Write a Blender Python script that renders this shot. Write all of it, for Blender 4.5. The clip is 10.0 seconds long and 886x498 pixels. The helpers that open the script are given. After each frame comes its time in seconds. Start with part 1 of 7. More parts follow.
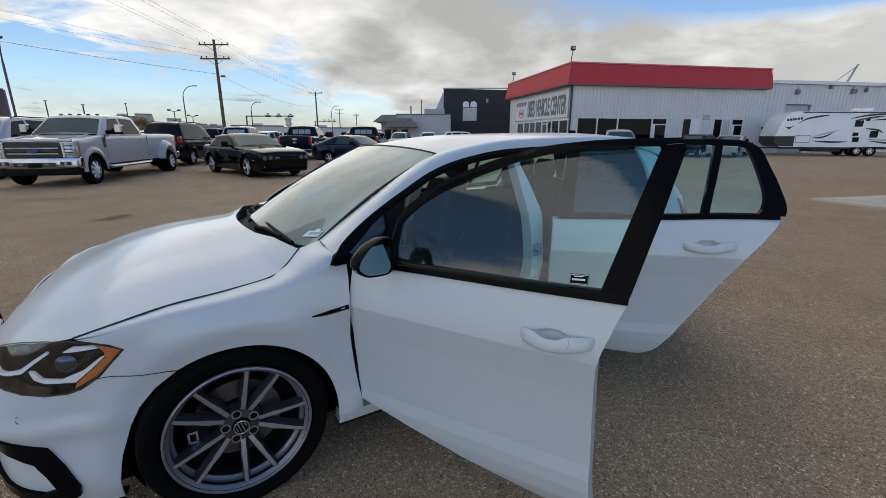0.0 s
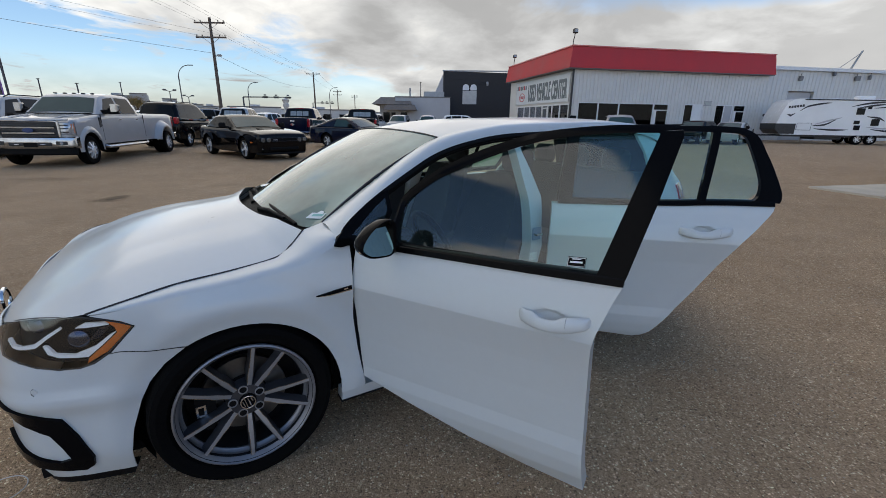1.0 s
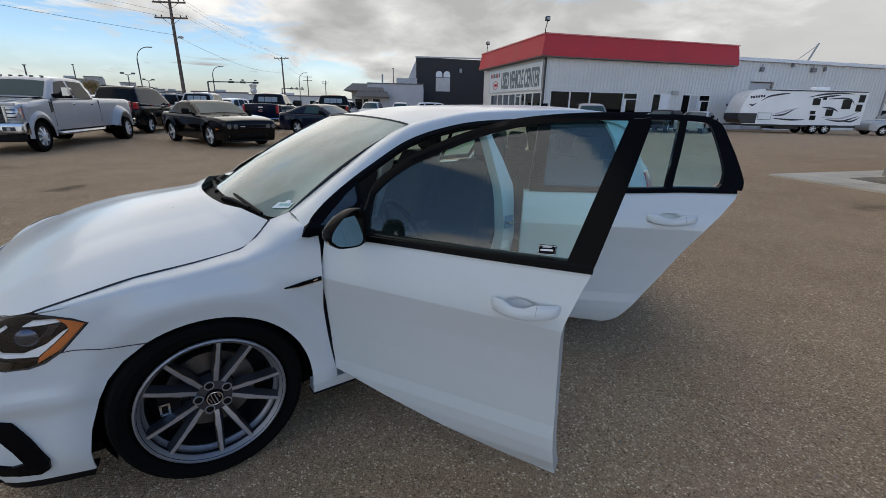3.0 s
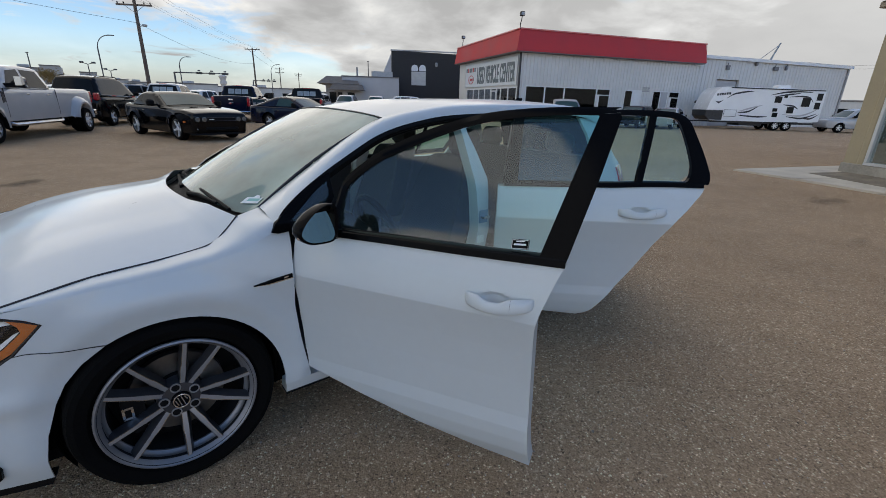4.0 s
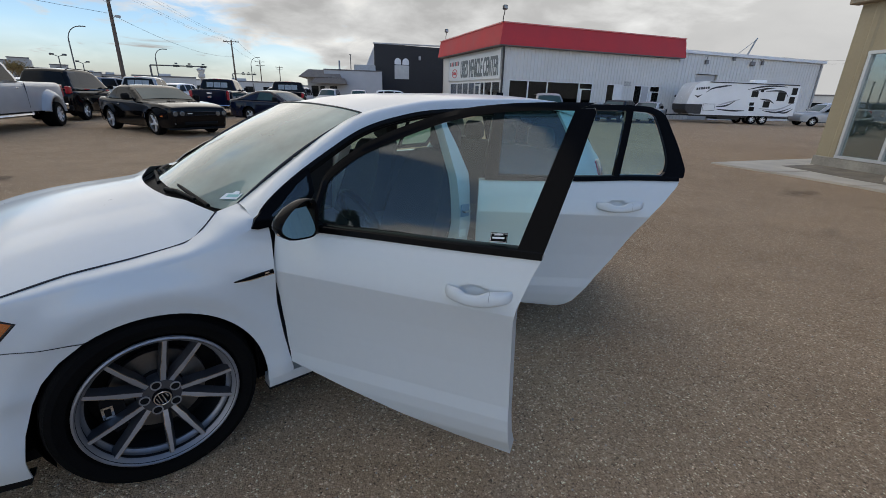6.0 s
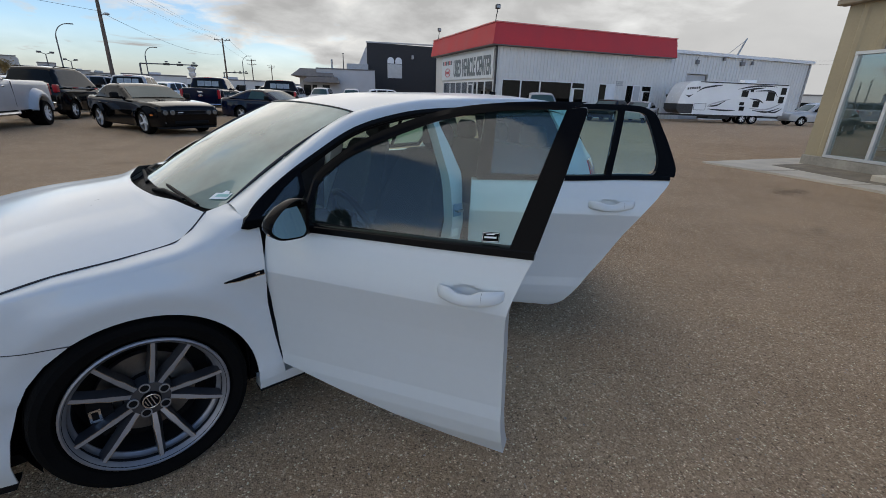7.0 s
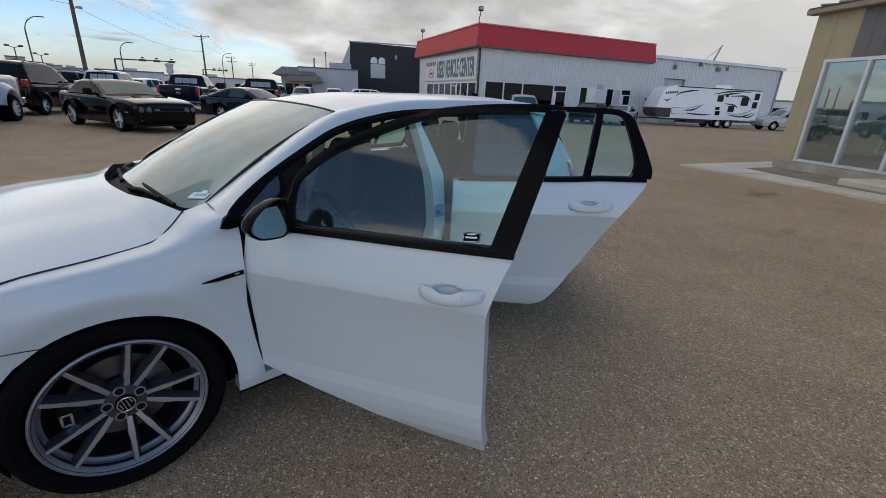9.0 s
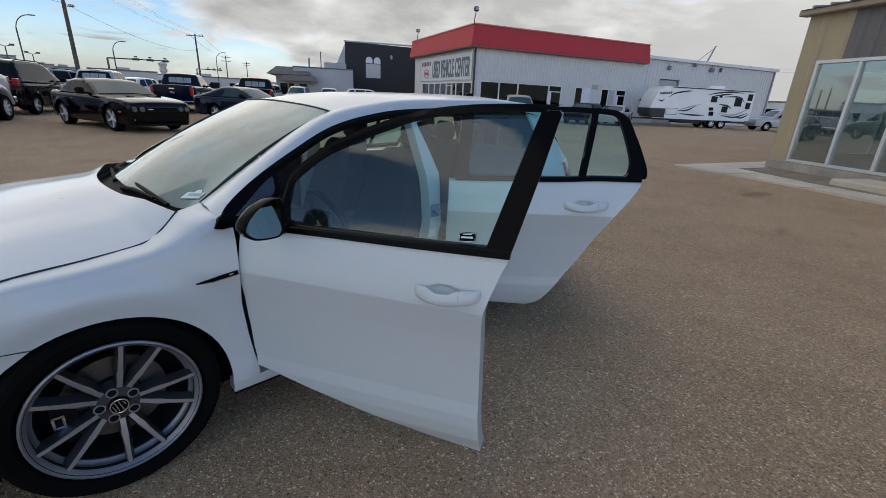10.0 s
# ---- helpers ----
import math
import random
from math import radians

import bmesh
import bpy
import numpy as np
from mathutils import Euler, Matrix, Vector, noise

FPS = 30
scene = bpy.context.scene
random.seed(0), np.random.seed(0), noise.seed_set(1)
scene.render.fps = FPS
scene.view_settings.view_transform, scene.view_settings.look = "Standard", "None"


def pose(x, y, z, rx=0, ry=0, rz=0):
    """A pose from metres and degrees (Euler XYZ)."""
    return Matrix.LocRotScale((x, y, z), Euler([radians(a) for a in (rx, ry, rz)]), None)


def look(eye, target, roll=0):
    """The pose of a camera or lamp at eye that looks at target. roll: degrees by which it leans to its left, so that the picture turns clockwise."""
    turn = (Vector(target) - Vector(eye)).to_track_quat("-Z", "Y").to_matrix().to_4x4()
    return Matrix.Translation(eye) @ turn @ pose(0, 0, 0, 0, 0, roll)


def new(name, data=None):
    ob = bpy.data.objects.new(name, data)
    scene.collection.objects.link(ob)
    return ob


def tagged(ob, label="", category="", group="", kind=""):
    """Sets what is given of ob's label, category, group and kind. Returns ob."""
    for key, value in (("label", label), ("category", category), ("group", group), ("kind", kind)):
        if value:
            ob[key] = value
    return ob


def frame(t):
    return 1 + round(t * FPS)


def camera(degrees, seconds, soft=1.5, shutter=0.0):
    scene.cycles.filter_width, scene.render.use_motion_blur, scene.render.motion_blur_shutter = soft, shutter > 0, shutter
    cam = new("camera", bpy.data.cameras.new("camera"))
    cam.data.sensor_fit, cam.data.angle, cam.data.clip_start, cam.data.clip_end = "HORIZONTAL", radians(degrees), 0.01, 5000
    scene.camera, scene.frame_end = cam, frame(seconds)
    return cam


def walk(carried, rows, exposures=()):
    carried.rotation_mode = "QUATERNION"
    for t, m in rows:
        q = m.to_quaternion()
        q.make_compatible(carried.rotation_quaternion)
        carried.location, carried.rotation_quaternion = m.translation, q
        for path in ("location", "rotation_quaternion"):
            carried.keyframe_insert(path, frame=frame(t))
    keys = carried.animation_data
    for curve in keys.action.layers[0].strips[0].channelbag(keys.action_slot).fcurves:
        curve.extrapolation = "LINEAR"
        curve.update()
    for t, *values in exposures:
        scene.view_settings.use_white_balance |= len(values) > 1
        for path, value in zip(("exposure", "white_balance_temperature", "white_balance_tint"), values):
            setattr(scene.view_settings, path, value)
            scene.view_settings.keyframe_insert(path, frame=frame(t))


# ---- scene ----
cam = camera(92.23, 10.0, 0.6)
PATH = [
    (0, 0.0000, -0.0000, 1.3933, -14.919, -0.078, 0.000),
    (0.5, -0.0115, -0.0233, 1.3906, -15.916, -0.468, -0.286),
    (1, -0.0127, -0.0376, 1.3953, -16.974, -0.724, -0.292),
    (1.5, -0.0131, -0.0414, 1.3968, -17.486, -0.799, -0.370),
    (2, -0.0062, -0.0365, 1.3948, -17.965, -0.771, -0.865),
    (2.5, -0.0039, -0.0288, 1.3935, -18.195, -0.895, -2.150),
    (4, 0.0149, -0.0091, 1.3893, -19.070, -1.720, -7.070),
    (4.5, 0.0155, -0.0183, 1.3948, -19.284, -1.843, -8.038),
    (5, 0.0201, -0.0262, 1.3969, -19.453, -1.811, -8.404),
    (5.5, 0.0253, -0.0318, 1.3949, -19.627, -1.802, -8.798),
    (7, 0.0373, -0.0253, 1.3939, -19.806, -1.895, -10.056),
    (7.5, 0.0348, -0.0266, 1.3955, -19.753, -2.123, -10.806),
    (8, 0.0378, -0.0258, 1.3951, -19.751, -2.390, -11.424),
    (8.5, 0.0422, -0.0303, 1.3948, -19.682, -2.576, -11.966),
    (9, 0.0429, -0.0374, 1.3954, -19.615, -2.694, -12.405),
    (9.5, 0.0412, -0.0366, 1.3953, -19.605, -2.792, -12.743),
    (10, 0.0425, -0.0346, 1.3939, -19.578, -2.819, -13.027),
]
walk(cam, [(t, pose(x, y, z, 0, 0, yaw) @ pose(0, 0, 0, 90 + pitch, 0, 0) @ pose(0, 0, 0, 0, 0, -roll)) for t, x, y, z, pitch, roll, yaw in PATH], [(0, 1.31, 6900, 10), (10, 1.31, 6900, 10)])

# ---- light: an overcast sky with a blue gap low on one side, the sun veiled ----
SUN_AZIMUTH, SUN_HEIGHT = radians(-12), radians(34)
world = bpy.data.worlds.new("overcast_sky")
scene.world = world
world.use_nodes = True
wn, wl = world.node_tree.nodes, world.node_tree.links
wn.clear()


def wnode(kind, **values):
    nd = wn.new(kind)
    for key, value in values.items():
        nd.inputs[key.replace("_", " ")].default_value = value
    return nd


def wmath(op, a, b=0.0, c=None):
    nd = wn.new("ShaderNodeMath")
    nd.operation = op
    for k, v in enumerate((a, b) if c is None else (a, b, c)):
        if isinstance(v, (int, float)):
            nd.inputs[k].default_value = v
        else:
            wl.new(v, nd.inputs[k])
    return nd.outputs[0]


def wramp(fac, stops):
    nd = wn.new("ShaderNodeValToRGB")
    wl.new(fac, nd.inputs[0])
    ramp = nd.color_ramp
    while len(ramp.elements) < len(stops):
        ramp.elements.new(0.5)
    for el, (pos, col) in zip(ramp.elements, stops):
        el.position, el.color = pos, (*col, 1)
    return nd.outputs[0]


w_sky = wn.new("ShaderNodeTexSky")
w_sky.sky_type, w_sky.sun_disc = "NISHITA", False
w_sky.sun_elevation, w_sky.sun_rotation = SUN_HEIGHT, SUN_AZIMUTH
w_sky.altitude, w_sky.air_density, w_sky.dust_density, w_sky.ozone_density = 600.0, 1.0, 0.0, 3.0
w_dir = wn.new("ShaderNodeTexCoord").outputs["Generated"]
w_xyz = wn.new("ShaderNodeSeparateXYZ")
wl.new(w_dir, w_xyz.inputs[0])
w_up = wmath("MAXIMUM", w_xyz.outputs[2], 0.0)
w_flat = wn.new("ShaderNodeCombineXYZ")
w_div = wmath("ADD", w_up, 0.30)
wl.new(wmath("DIVIDE", w_xyz.outputs[0], w_div), w_flat.inputs[0])
wl.new(wmath("DIVIDE", w_xyz.outputs[1], w_div), w_flat.inputs[1])
w_big = wnode("ShaderNodeTexNoise", Scale=0.9, Detail=4.0, Roughness=0.5, Distortion=0.3)
w_fine = wnode("ShaderNodeTexNoise", Scale=2.6, Detail=6.0, Roughness=0.58, Distortion=0.35)
wl.new(w_flat.outputs[0], w_big.inputs["Vector"])
wl.new(w_flat.outputs[0], w_fine.inputs["Vector"])
w_thin = wn.new("ShaderNodeCombineXYZ")
w_div2 = wmath("ADD", w_up, 0.11)
wl.new(wmath("DIVIDE", w_xyz.outputs[0], w_div2), w_thin.inputs[0])
wl.new(wmath("DIVIDE", w_xyz.outputs[1], w_div2), w_thin.inputs[1])
w_streak = wnode("ShaderNodeTexNoise", Scale=1.25, Detail=7.0, Roughness=0.6, Distortion=0.5)
wl.new(w_thin.outputs[0], w_streak.inputs["Vector"])
# the cover thins out low towards the north-west, and breaks up in the south
w_side = wmath("MULTIPLY_ADD", w_xyz.outputs[0], -1.15, wmath("MULTIPLY", w_xyz.outputs[1], 0.28))
w_open = wmath("MULTIPLY", wmath("SUBTRACT", w_side, 0.28), wmath("SUBTRACT", 1.0, wmath("MULTIPLY", w_up, 5.7)))
w_cover = wmath("SUBTRACT", wmath("MULTIPLY_ADD", w_fine.outputs[0], 0.62, wmath("MULTIPLY_ADD", w_big.outputs[0], 0.5, 0.40)), wmath("MINIMUM", wmath("MAXIMUM", wmath("MULTIPLY", w_open, 2.7), 0.0), 0.64))
w_south = wmath("MAXIMUM", wmath("MULTIPLY", wmath("SUBTRACT", wmath("MULTIPLY_ADD", w_xyz.outputs[0], -0.45, wmath("MULTIPLY", w_xyz.outputs[1], -0.9)), 0.12), 0.18), 0.0)
w_hole = wn.new("ShaderNodeVectorMath")
w_hole.operation = "DOT_PRODUCT"
wl.new(w_dir, w_hole.inputs[0])
w_hole.inputs[1].default_value = Vector((-0.82, -0.37, 0.42)).normalized()
w_gap = wmath("MULTIPLY", wmath("MAXIMUM", wmath("SUBTRACT", w_hole.outputs["Value"], 0.935), 0.0), 11.0)
w_torn = wmath("MULTIPLY", wmath("SUBTRACT", w_streak.outputs[0], 0.5), wmath("MULTIPLY", wmath("MAXIMUM", wmath("SUBTRACT", w_side, 0.2), 0.0), 4.4))
w_mask = wramp(wmath("ADD", wmath("SUBTRACT", wmath("SUBTRACT", w_cover, w_south), w_gap), w_torn), [(0.48, (0, 0, 0)), (0.80, (1, 1, 1))])
# cloud brightness: grey bellies, bright thin places near the veiled sun
w_sundir = Vector((math.sin(SUN_AZIMUTH) * math.cos(0.16), math.cos(SUN_AZIMUTH) * math.cos(0.16), math.sin(0.16)))
w_dot = wn.new("ShaderNodeVectorMath")
w_dot.operation = "DOT_PRODUCT"
wl.new(w_dir, w_dot.inputs[0])
w_dot.inputs[1].default_value = w_sundir
w_glow = wmath("POWER", wmath("MAXIMUM", w_dot.outputs["Value"], 0.0), 14.0)
w_bright = wmath("ADD", wmath("MULTIPLY_ADD", w_fine.outputs[0], 0.42, wmath("MULTIPLY_ADD", w_big.outputs[0], 1.05, wmath("MULTIPLY_ADD", w_xyz.outputs[0], 0.08, -0.050))), wmath("MULTIPLY_ADD", w_glow, -0.16, wmath("MULTIPLY", wmath("MAXIMUM", wmath("MULTIPLY", w_xyz.outputs[1], -1.0), 0.0), 0.10)))
w_cloud = wramp(w_bright, [(0.40, (0.98, 1.0, 1.01)), (0.52, (0.645, 0.67, 0.70)), (0.63, (0.44, 0.455, 0.475)), (0.85, (0.38, 0.395, 0.415))])
w_mix = wn.new("ShaderNodeMix")
w_mix.data_type = "RGBA"
w_skyscaled = wn.new("ShaderNodeVectorMath")
w_skyscaled.operation = "MULTIPLY"
wl.new(w_sky.outputs[0], w_skyscaled.inputs[0])
w_skyscaled.inputs[1].default_value = (0.088, 0.093, 0.099)
w_low = wn.new("ShaderNodeMapRange")
wl.new(w_up, w_low.inputs[0])
for k, v in enumerate((0.0, 0.10, 0.97, 0.0)):
    w_low.inputs[k + 1].default_value = v
wl.new(wmath("MAXIMUM", w_mask, w_low.outputs[0]), w_mix.inputs[0])
wl.new(w_skyscaled.outputs[0], w_mix.inputs[6])
wl.new(w_cloud, w_mix.inputs[7])
# an overcast dome is brighter overhead than near the horizon
w_dome = wn.new("ShaderNodeVectorMath")
w_dome.operation = "SCALE"
wl.new(w_mix.outputs[2], w_dome.inputs[0])
w_zen = wn.new("ShaderNodeMapRange")
w_zen.interpolation_type = "SMOOTHSTEP"
wl.new(w_up, w_zen.inputs[0])
for k, v in enumerate((0.35, 0.95, 0.0, 1.0)):
    w_zen.inputs[k + 1].default_value = v
w_front = wmath("MULTIPLY_ADD", wmath("ADD", wmath("MULTIPLY", w_xyz.outputs[1], math.cos(SUN_AZIMUTH)), wmath("MULTIPLY", w_xyz.outputs[0], math.sin(SUN_AZIMUTH))), -0.38, 0.78)
w_rise = wmath("MULTIPLY", w_zen.outputs[0], wmath("MULTIPLY", w_front, 0.10))
wl.new(wmath("ADD", w_front, w_rise), w_dome.inputs["Scale"])
w_back = wnode("ShaderNodeBackground", Strength=1.0)
wl.new(w_dome.outputs[0], w_back.inputs[0])
wl.new(w_back.outputs[0], wn.new("ShaderNodeOutputWorld").inputs[0])

sun = new("sun", bpy.data.lights.new("sun", "SUN"))
sun.data.energy, sun.data.angle, sun.data.color = 0.3, radians(75), (1.0, 0.95, 0.88)
sun.matrix_world = look(100 * Vector((math.sin(SUN_AZIMUTH) * math.cos(SUN_HEIGHT), math.cos(SUN_AZIMUTH) * math.cos(SUN_HEIGHT), math.sin(SUN_HEIGHT))), (0, 0, 0))

# ---- materials ----


def surface(name, rgb, rough=0.5, metal=0.0, var=0.12, scale=3.0, fine=60.0, bump=0.0, coat=0.0, emit=None, spec=0.5):
    """A principled material whose colour and gloss vary at two scales."""
    m = bpy.data.materials.new(name)
    m.use_nodes = True
    nt = m.node_tree
    b = nt.nodes["Principled BSDF"]
    b.inputs["Metallic"].default_value = metal
    b.inputs["Coat Weight"].default_value = coat
    b.inputs["Coat Roughness"].default_value = 0.04
    b.inputs["Specular IOR Level"].default_value = spec
    tc = nt.nodes.new("ShaderNodeTexCoord")
    big, small = nt.nodes.new("ShaderNodeTexNoise"), nt.nodes.new("ShaderNodeTexNoise")
    for nd, sc, dt in ((big, scale, 4.0), (small, fine, 5.0)):
        nd.inputs["Scale"].default_value, nd.inputs["Detail"].default_value = sc, dt
        nt.links.new(tc.outputs["Object"], nd.inputs["Vector"])
    mix = nt.nodes.new("ShaderNodeMath")
    mix.operation = "MULTIPLY_ADD"
    nt.links.new(small.outputs[0], mix.inputs[0])
    mix.inputs[1].default_value = 0.5
    nt.links.new(big.outputs[0], mix.inputs[2])
    ramp = nt.nodes.new("ShaderNodeValToRGB")
    nt.links.new(mix.outputs[0], ramp.inputs[0])
    lo, hi = ramp.color_ramp.elements
    lo.position, hi.position = 0.5, 1.0
    lo.color = (*[c * (1 - var) for c in rgb], 1)
    hi.color = (*[min(1.0, c * (1 + var)) for c in rgb], 1)
    nt.links.new(ramp.outputs[0], b.inputs["Base Color"])
    rr = nt.nodes.new("ShaderNodeMapRange")
    nt.links.new(mix.outputs[0], rr.inputs[0])
    rr.inputs[1].default_value, rr.inputs[2].default_value = 0.4, 1.1
    rr.inputs[3].default_value, rr.inputs[4].default_value = max(0.02, rough * 0.82), min(1.0, rough * 1.2)
    nt.links.new(rr.outputs[0], b.inputs["Roughness"])
    if bump:
        bp = nt.nodes.new("ShaderNodeBump")
        bp.inputs["Strength"].default_value, bp.inputs["Distance"].default_value = bump, 0.01
        nt.links.new(small.outputs[0], bp.inputs["Height"])
        nt.links.new(bp.outputs[0], b.inputs["Normal"])
    if emit:
        b.inputs["Emission Color"].default_value, b.inputs["Emission Strength"].default_value = (*emit[0], 1), emit[1]
    return m


def pane_glass(name, tint, ior=1.5, haze=0.0, film=(0.1, 0.11, 0.12)):
    """Thin sheet glass: tinted view through, Fresnel gloss, a dusty film with painted-in sheen."""
    m = bpy.data.materials.new(name)
    m.use_nodes = True
    nt = m.node_tree
    nt.nodes.clear()
    see, gloss, dust_sheen = nt.nodes.new("ShaderNodeBsdfTransparent"), nt.nodes.new("ShaderNodeBsdfGlossy"), nt.nodes.new("ShaderNodeBsdfDiffuse")
    see.inputs[0].default_value = (*tint, 1)
    gloss.inputs["Roughness"].default_value = 0.015
    dust_sheen.inputs[0].default_value = (*film, 1)
    lw = nt.nodes.new("ShaderNodeLayerWeight")
    lw.inputs[0].default_value = 0.5
    pw, fr = nt.nodes.new("ShaderNodeMath"), nt.nodes.new("ShaderNodeMath")
    pw.operation, fr.operation = "POWER", "MULTIPLY_ADD"
    nt.links.new(lw.outputs["Facing"], pw.inputs[0])
    pw.inputs[1].default_value = 4.0
    r0 = 0.7 * ((ior - 1) / (ior + 1)) ** 2
    nt.links.new(pw.outputs[0], fr.inputs[0])
    fr.inputs[1].default_value, fr.inputs[2].default_value = 1 - r0, r0
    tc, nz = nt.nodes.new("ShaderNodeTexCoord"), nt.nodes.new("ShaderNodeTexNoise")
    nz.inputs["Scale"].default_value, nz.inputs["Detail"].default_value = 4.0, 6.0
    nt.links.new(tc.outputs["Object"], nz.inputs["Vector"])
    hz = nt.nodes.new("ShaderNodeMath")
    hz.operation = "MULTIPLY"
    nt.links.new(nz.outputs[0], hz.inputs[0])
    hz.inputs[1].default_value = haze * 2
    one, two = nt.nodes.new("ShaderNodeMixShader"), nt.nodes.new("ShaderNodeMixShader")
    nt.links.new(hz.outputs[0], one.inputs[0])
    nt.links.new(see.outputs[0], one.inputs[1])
    nt.links.new(dust_sheen.outputs[0], one.inputs[2])
    nt.links.new(fr.outputs[0], two.inputs[0])
    nt.links.new(one.outputs[0], two.inputs[1])
    nt.links.new(gloss.outputs[0], two.inputs[2])
    nt.links.new(two.outputs[0], nt.nodes.new("ShaderNodeOutputMaterial").inputs[0])
    return m


def asphalt_material():
    m = bpy.data.materials.new("worn_asphalt")
    m.use_nodes = True
    nt = m.node_tree
    b = nt.nodes["Principled BSDF"]
    link = nt.links.new
    pos = nt.nodes.new("ShaderNodeNewGeometry").outputs["Position"]

    def noise(scale, detail=4.0, rough=0.55):
        nd = nt.nodes.new("ShaderNodeTexNoise")
        nd.inputs["Scale"].default_value, nd.inputs["Detail"].default_value, nd.inputs["Roughness"].default_value = scale, detail, rough
        link(pos, nd.inputs["Vector"])
        return nd.outputs[0]

    def stones(scale):
        nd = nt.nodes.new("ShaderNodeTexVoronoi")
        nd.inputs["Scale"].default_value = scale
        link(pos, nd.inputs["Vector"])
        return nd

    def ramp(fac, stops):
        nd = nt.nodes.new("ShaderNodeValToRGB")
        link(fac, nd.inputs[0])
        while len(nd.color_ramp.elements) < len(stops):
            nd.color_ramp.elements.new(0.5)
        for el, (p, c) in zip(nd.color_ramp.elements, stops):
            el.position, el.color = p, (*c, 1)
        return nd.outputs[0]

    def mix(kind, fac, a, c):
        nd = nt.nodes.new("ShaderNodeMix")
        nd.data_type, nd.blend_type = "RGBA", kind
        if isinstance(fac, float):
            nd.inputs[0].default_value = fac
        else:
            link(fac, nd.inputs[0])
        link(a, nd.inputs[6])
        link(c, nd.inputs[7])
        return nd.outputs[2]

    def stain(dist, dark):
        half = nt.nodes.new("ShaderNodeMath")
        half.operation = "MULTIPLY"
        link(dist, half.inputs[0])
        half.inputs[1].default_value = 0.5
        return ramp(half.outputs[0], [(0.45, (1 - dark,) * 3), (0.85, (1.0, 1.0, 1.0))])

    small, mid = stones(150.0), stones(92.0)
    sep = nt.nodes.new("ShaderNodeSeparateColor")
    link(small.outputs["Color"], sep.inputs[0])
    grit = ramp(sep.outputs[0], [(0.0, (0.019, 0.012, 0.009)), (0.07, (0.283, 0.193, 0.118)), (0.35, (0.387, 0.264, 0.163)), (0.90, (0.484, 0.336, 0.211)), (0.96, (0.851, 0.653, 0.443)), (1.0, (1.000, 0.992, 0.717))])
    sep2 = nt.nodes.new("ShaderNodeSeparateColor")
    link(mid.outputs["Color"], sep2.inputs[0])
    coarse = ramp(sep2.outputs[1], [(0.0, (0.064, 0.044, 0.028)), (0.06, (0.348, 0.237, 0.146)), (0.60, (0.420, 0.287, 0.177)), (0.93, (0.516, 0.364, 0.234)), (0.985, (1.000, 0.816, 0.579))])
    col = mix("MIX", 0.38, grit, coarse)
    col = mix("MULTIPLY", 1.0, col, ramp(small.outputs["Distance"], [(0.25, (1.26, 1.25, 1.24)), (0.75, (0.86, 0.84, 0.81))]))
    broad = ramp(noise(0.35, 6.0, 0.6), [(0.3, (0.86, 0.85, 0.84)), (0.55, (0.97, 0.97, 0.97)), (0.75, (1.05, 1.04, 1.02))])
    patch = ramp(noise(1.7, 5.0, 0.6), [(0.32, (0.88, 0.87, 0.86)), (0.52, (1.0, 1.0, 1.0)), (0.8, (1.06, 1.05, 1.04))])
    col = mix("MULTIPLY", 1.0, mix("MULTIPLY", 1.0, col, broad), patch)
    # oil smears and a patched cover, each with a ragged outline
    wob = noise(3.5, 5.0, 0.65)
    for cx, cy, rx, ry, ang, dark in ((7.2, 6.2, 0.75, 0.28, 20, 0.45), (-5.71, 7.30, 0.28, 0.44, 0, 0.72), (-4.6, 9.0, 0.5, 0.3, 10, 0.15), (-4.11, 4.82, 0.10, 0.06, 0, 0.6), (5.4, 4.1, 0.35, 0.12, 35, 0.25), (3.4, 6.4, 0.5, 0.3, 60, 0.18), (-9.0, 9.5, 1.4, 0.5, 8, 0.22)):
        mp = nt.nodes.new("ShaderNodeMapping")
        mp.vector_type = "TEXTURE"
        mp.inputs["Location"].default_value = (cx, cy, 0)
        mp.inputs["Rotation"].default_value = (0, 0, radians(ang))
        mp.inputs["Scale"].default_value = (rx, ry, 1)
        link(pos, mp.inputs["Vector"])
        ln = nt.nodes.new("ShaderNodeVectorMath")
        ln.operation = "LENGTH"
        link(mp.outputs[0], ln.inputs[0])
        rag = nt.nodes.new("ShaderNodeMath")
        rag.operation = "MULTIPLY_ADD"
        link(wob, rag.inputs[0])
        rag.inputs[1].default_value = 1.5
        link(ln.outputs["Value"], rag.inputs[2])
        col = mix("MULTIPLY", 1.0, col, stain(rag.outputs[0], dark))
    link(col, b.inputs["Base Color"])
    link(ramp(noise(2.3), [(0.3, (0.72, 0.72, 0.72)), (0.8, (0.95, 0.95, 0.95))]), b.inputs["Roughness"])
    b.inputs["Specular IOR Level"].default_value = 0.12
    add = nt.nodes.new("ShaderNodeMath")
    add.operation = "MULTIPLY_ADD"
    link(small.outputs["Distance"], add.inputs[0])
    add.inputs[1].default_value = -1.0
    link(noise(160.0), add.inputs[2])
    bp = nt.nodes.new("ShaderNodeBump")
    bp.inputs["Strength"].default_value, bp.inputs["Distance"].default_value = 0.9, 0.006
    link(add.outputs[0], bp.inputs["Height"])
    link(bp.outputs[0], b.inputs["Normal"])
    return m


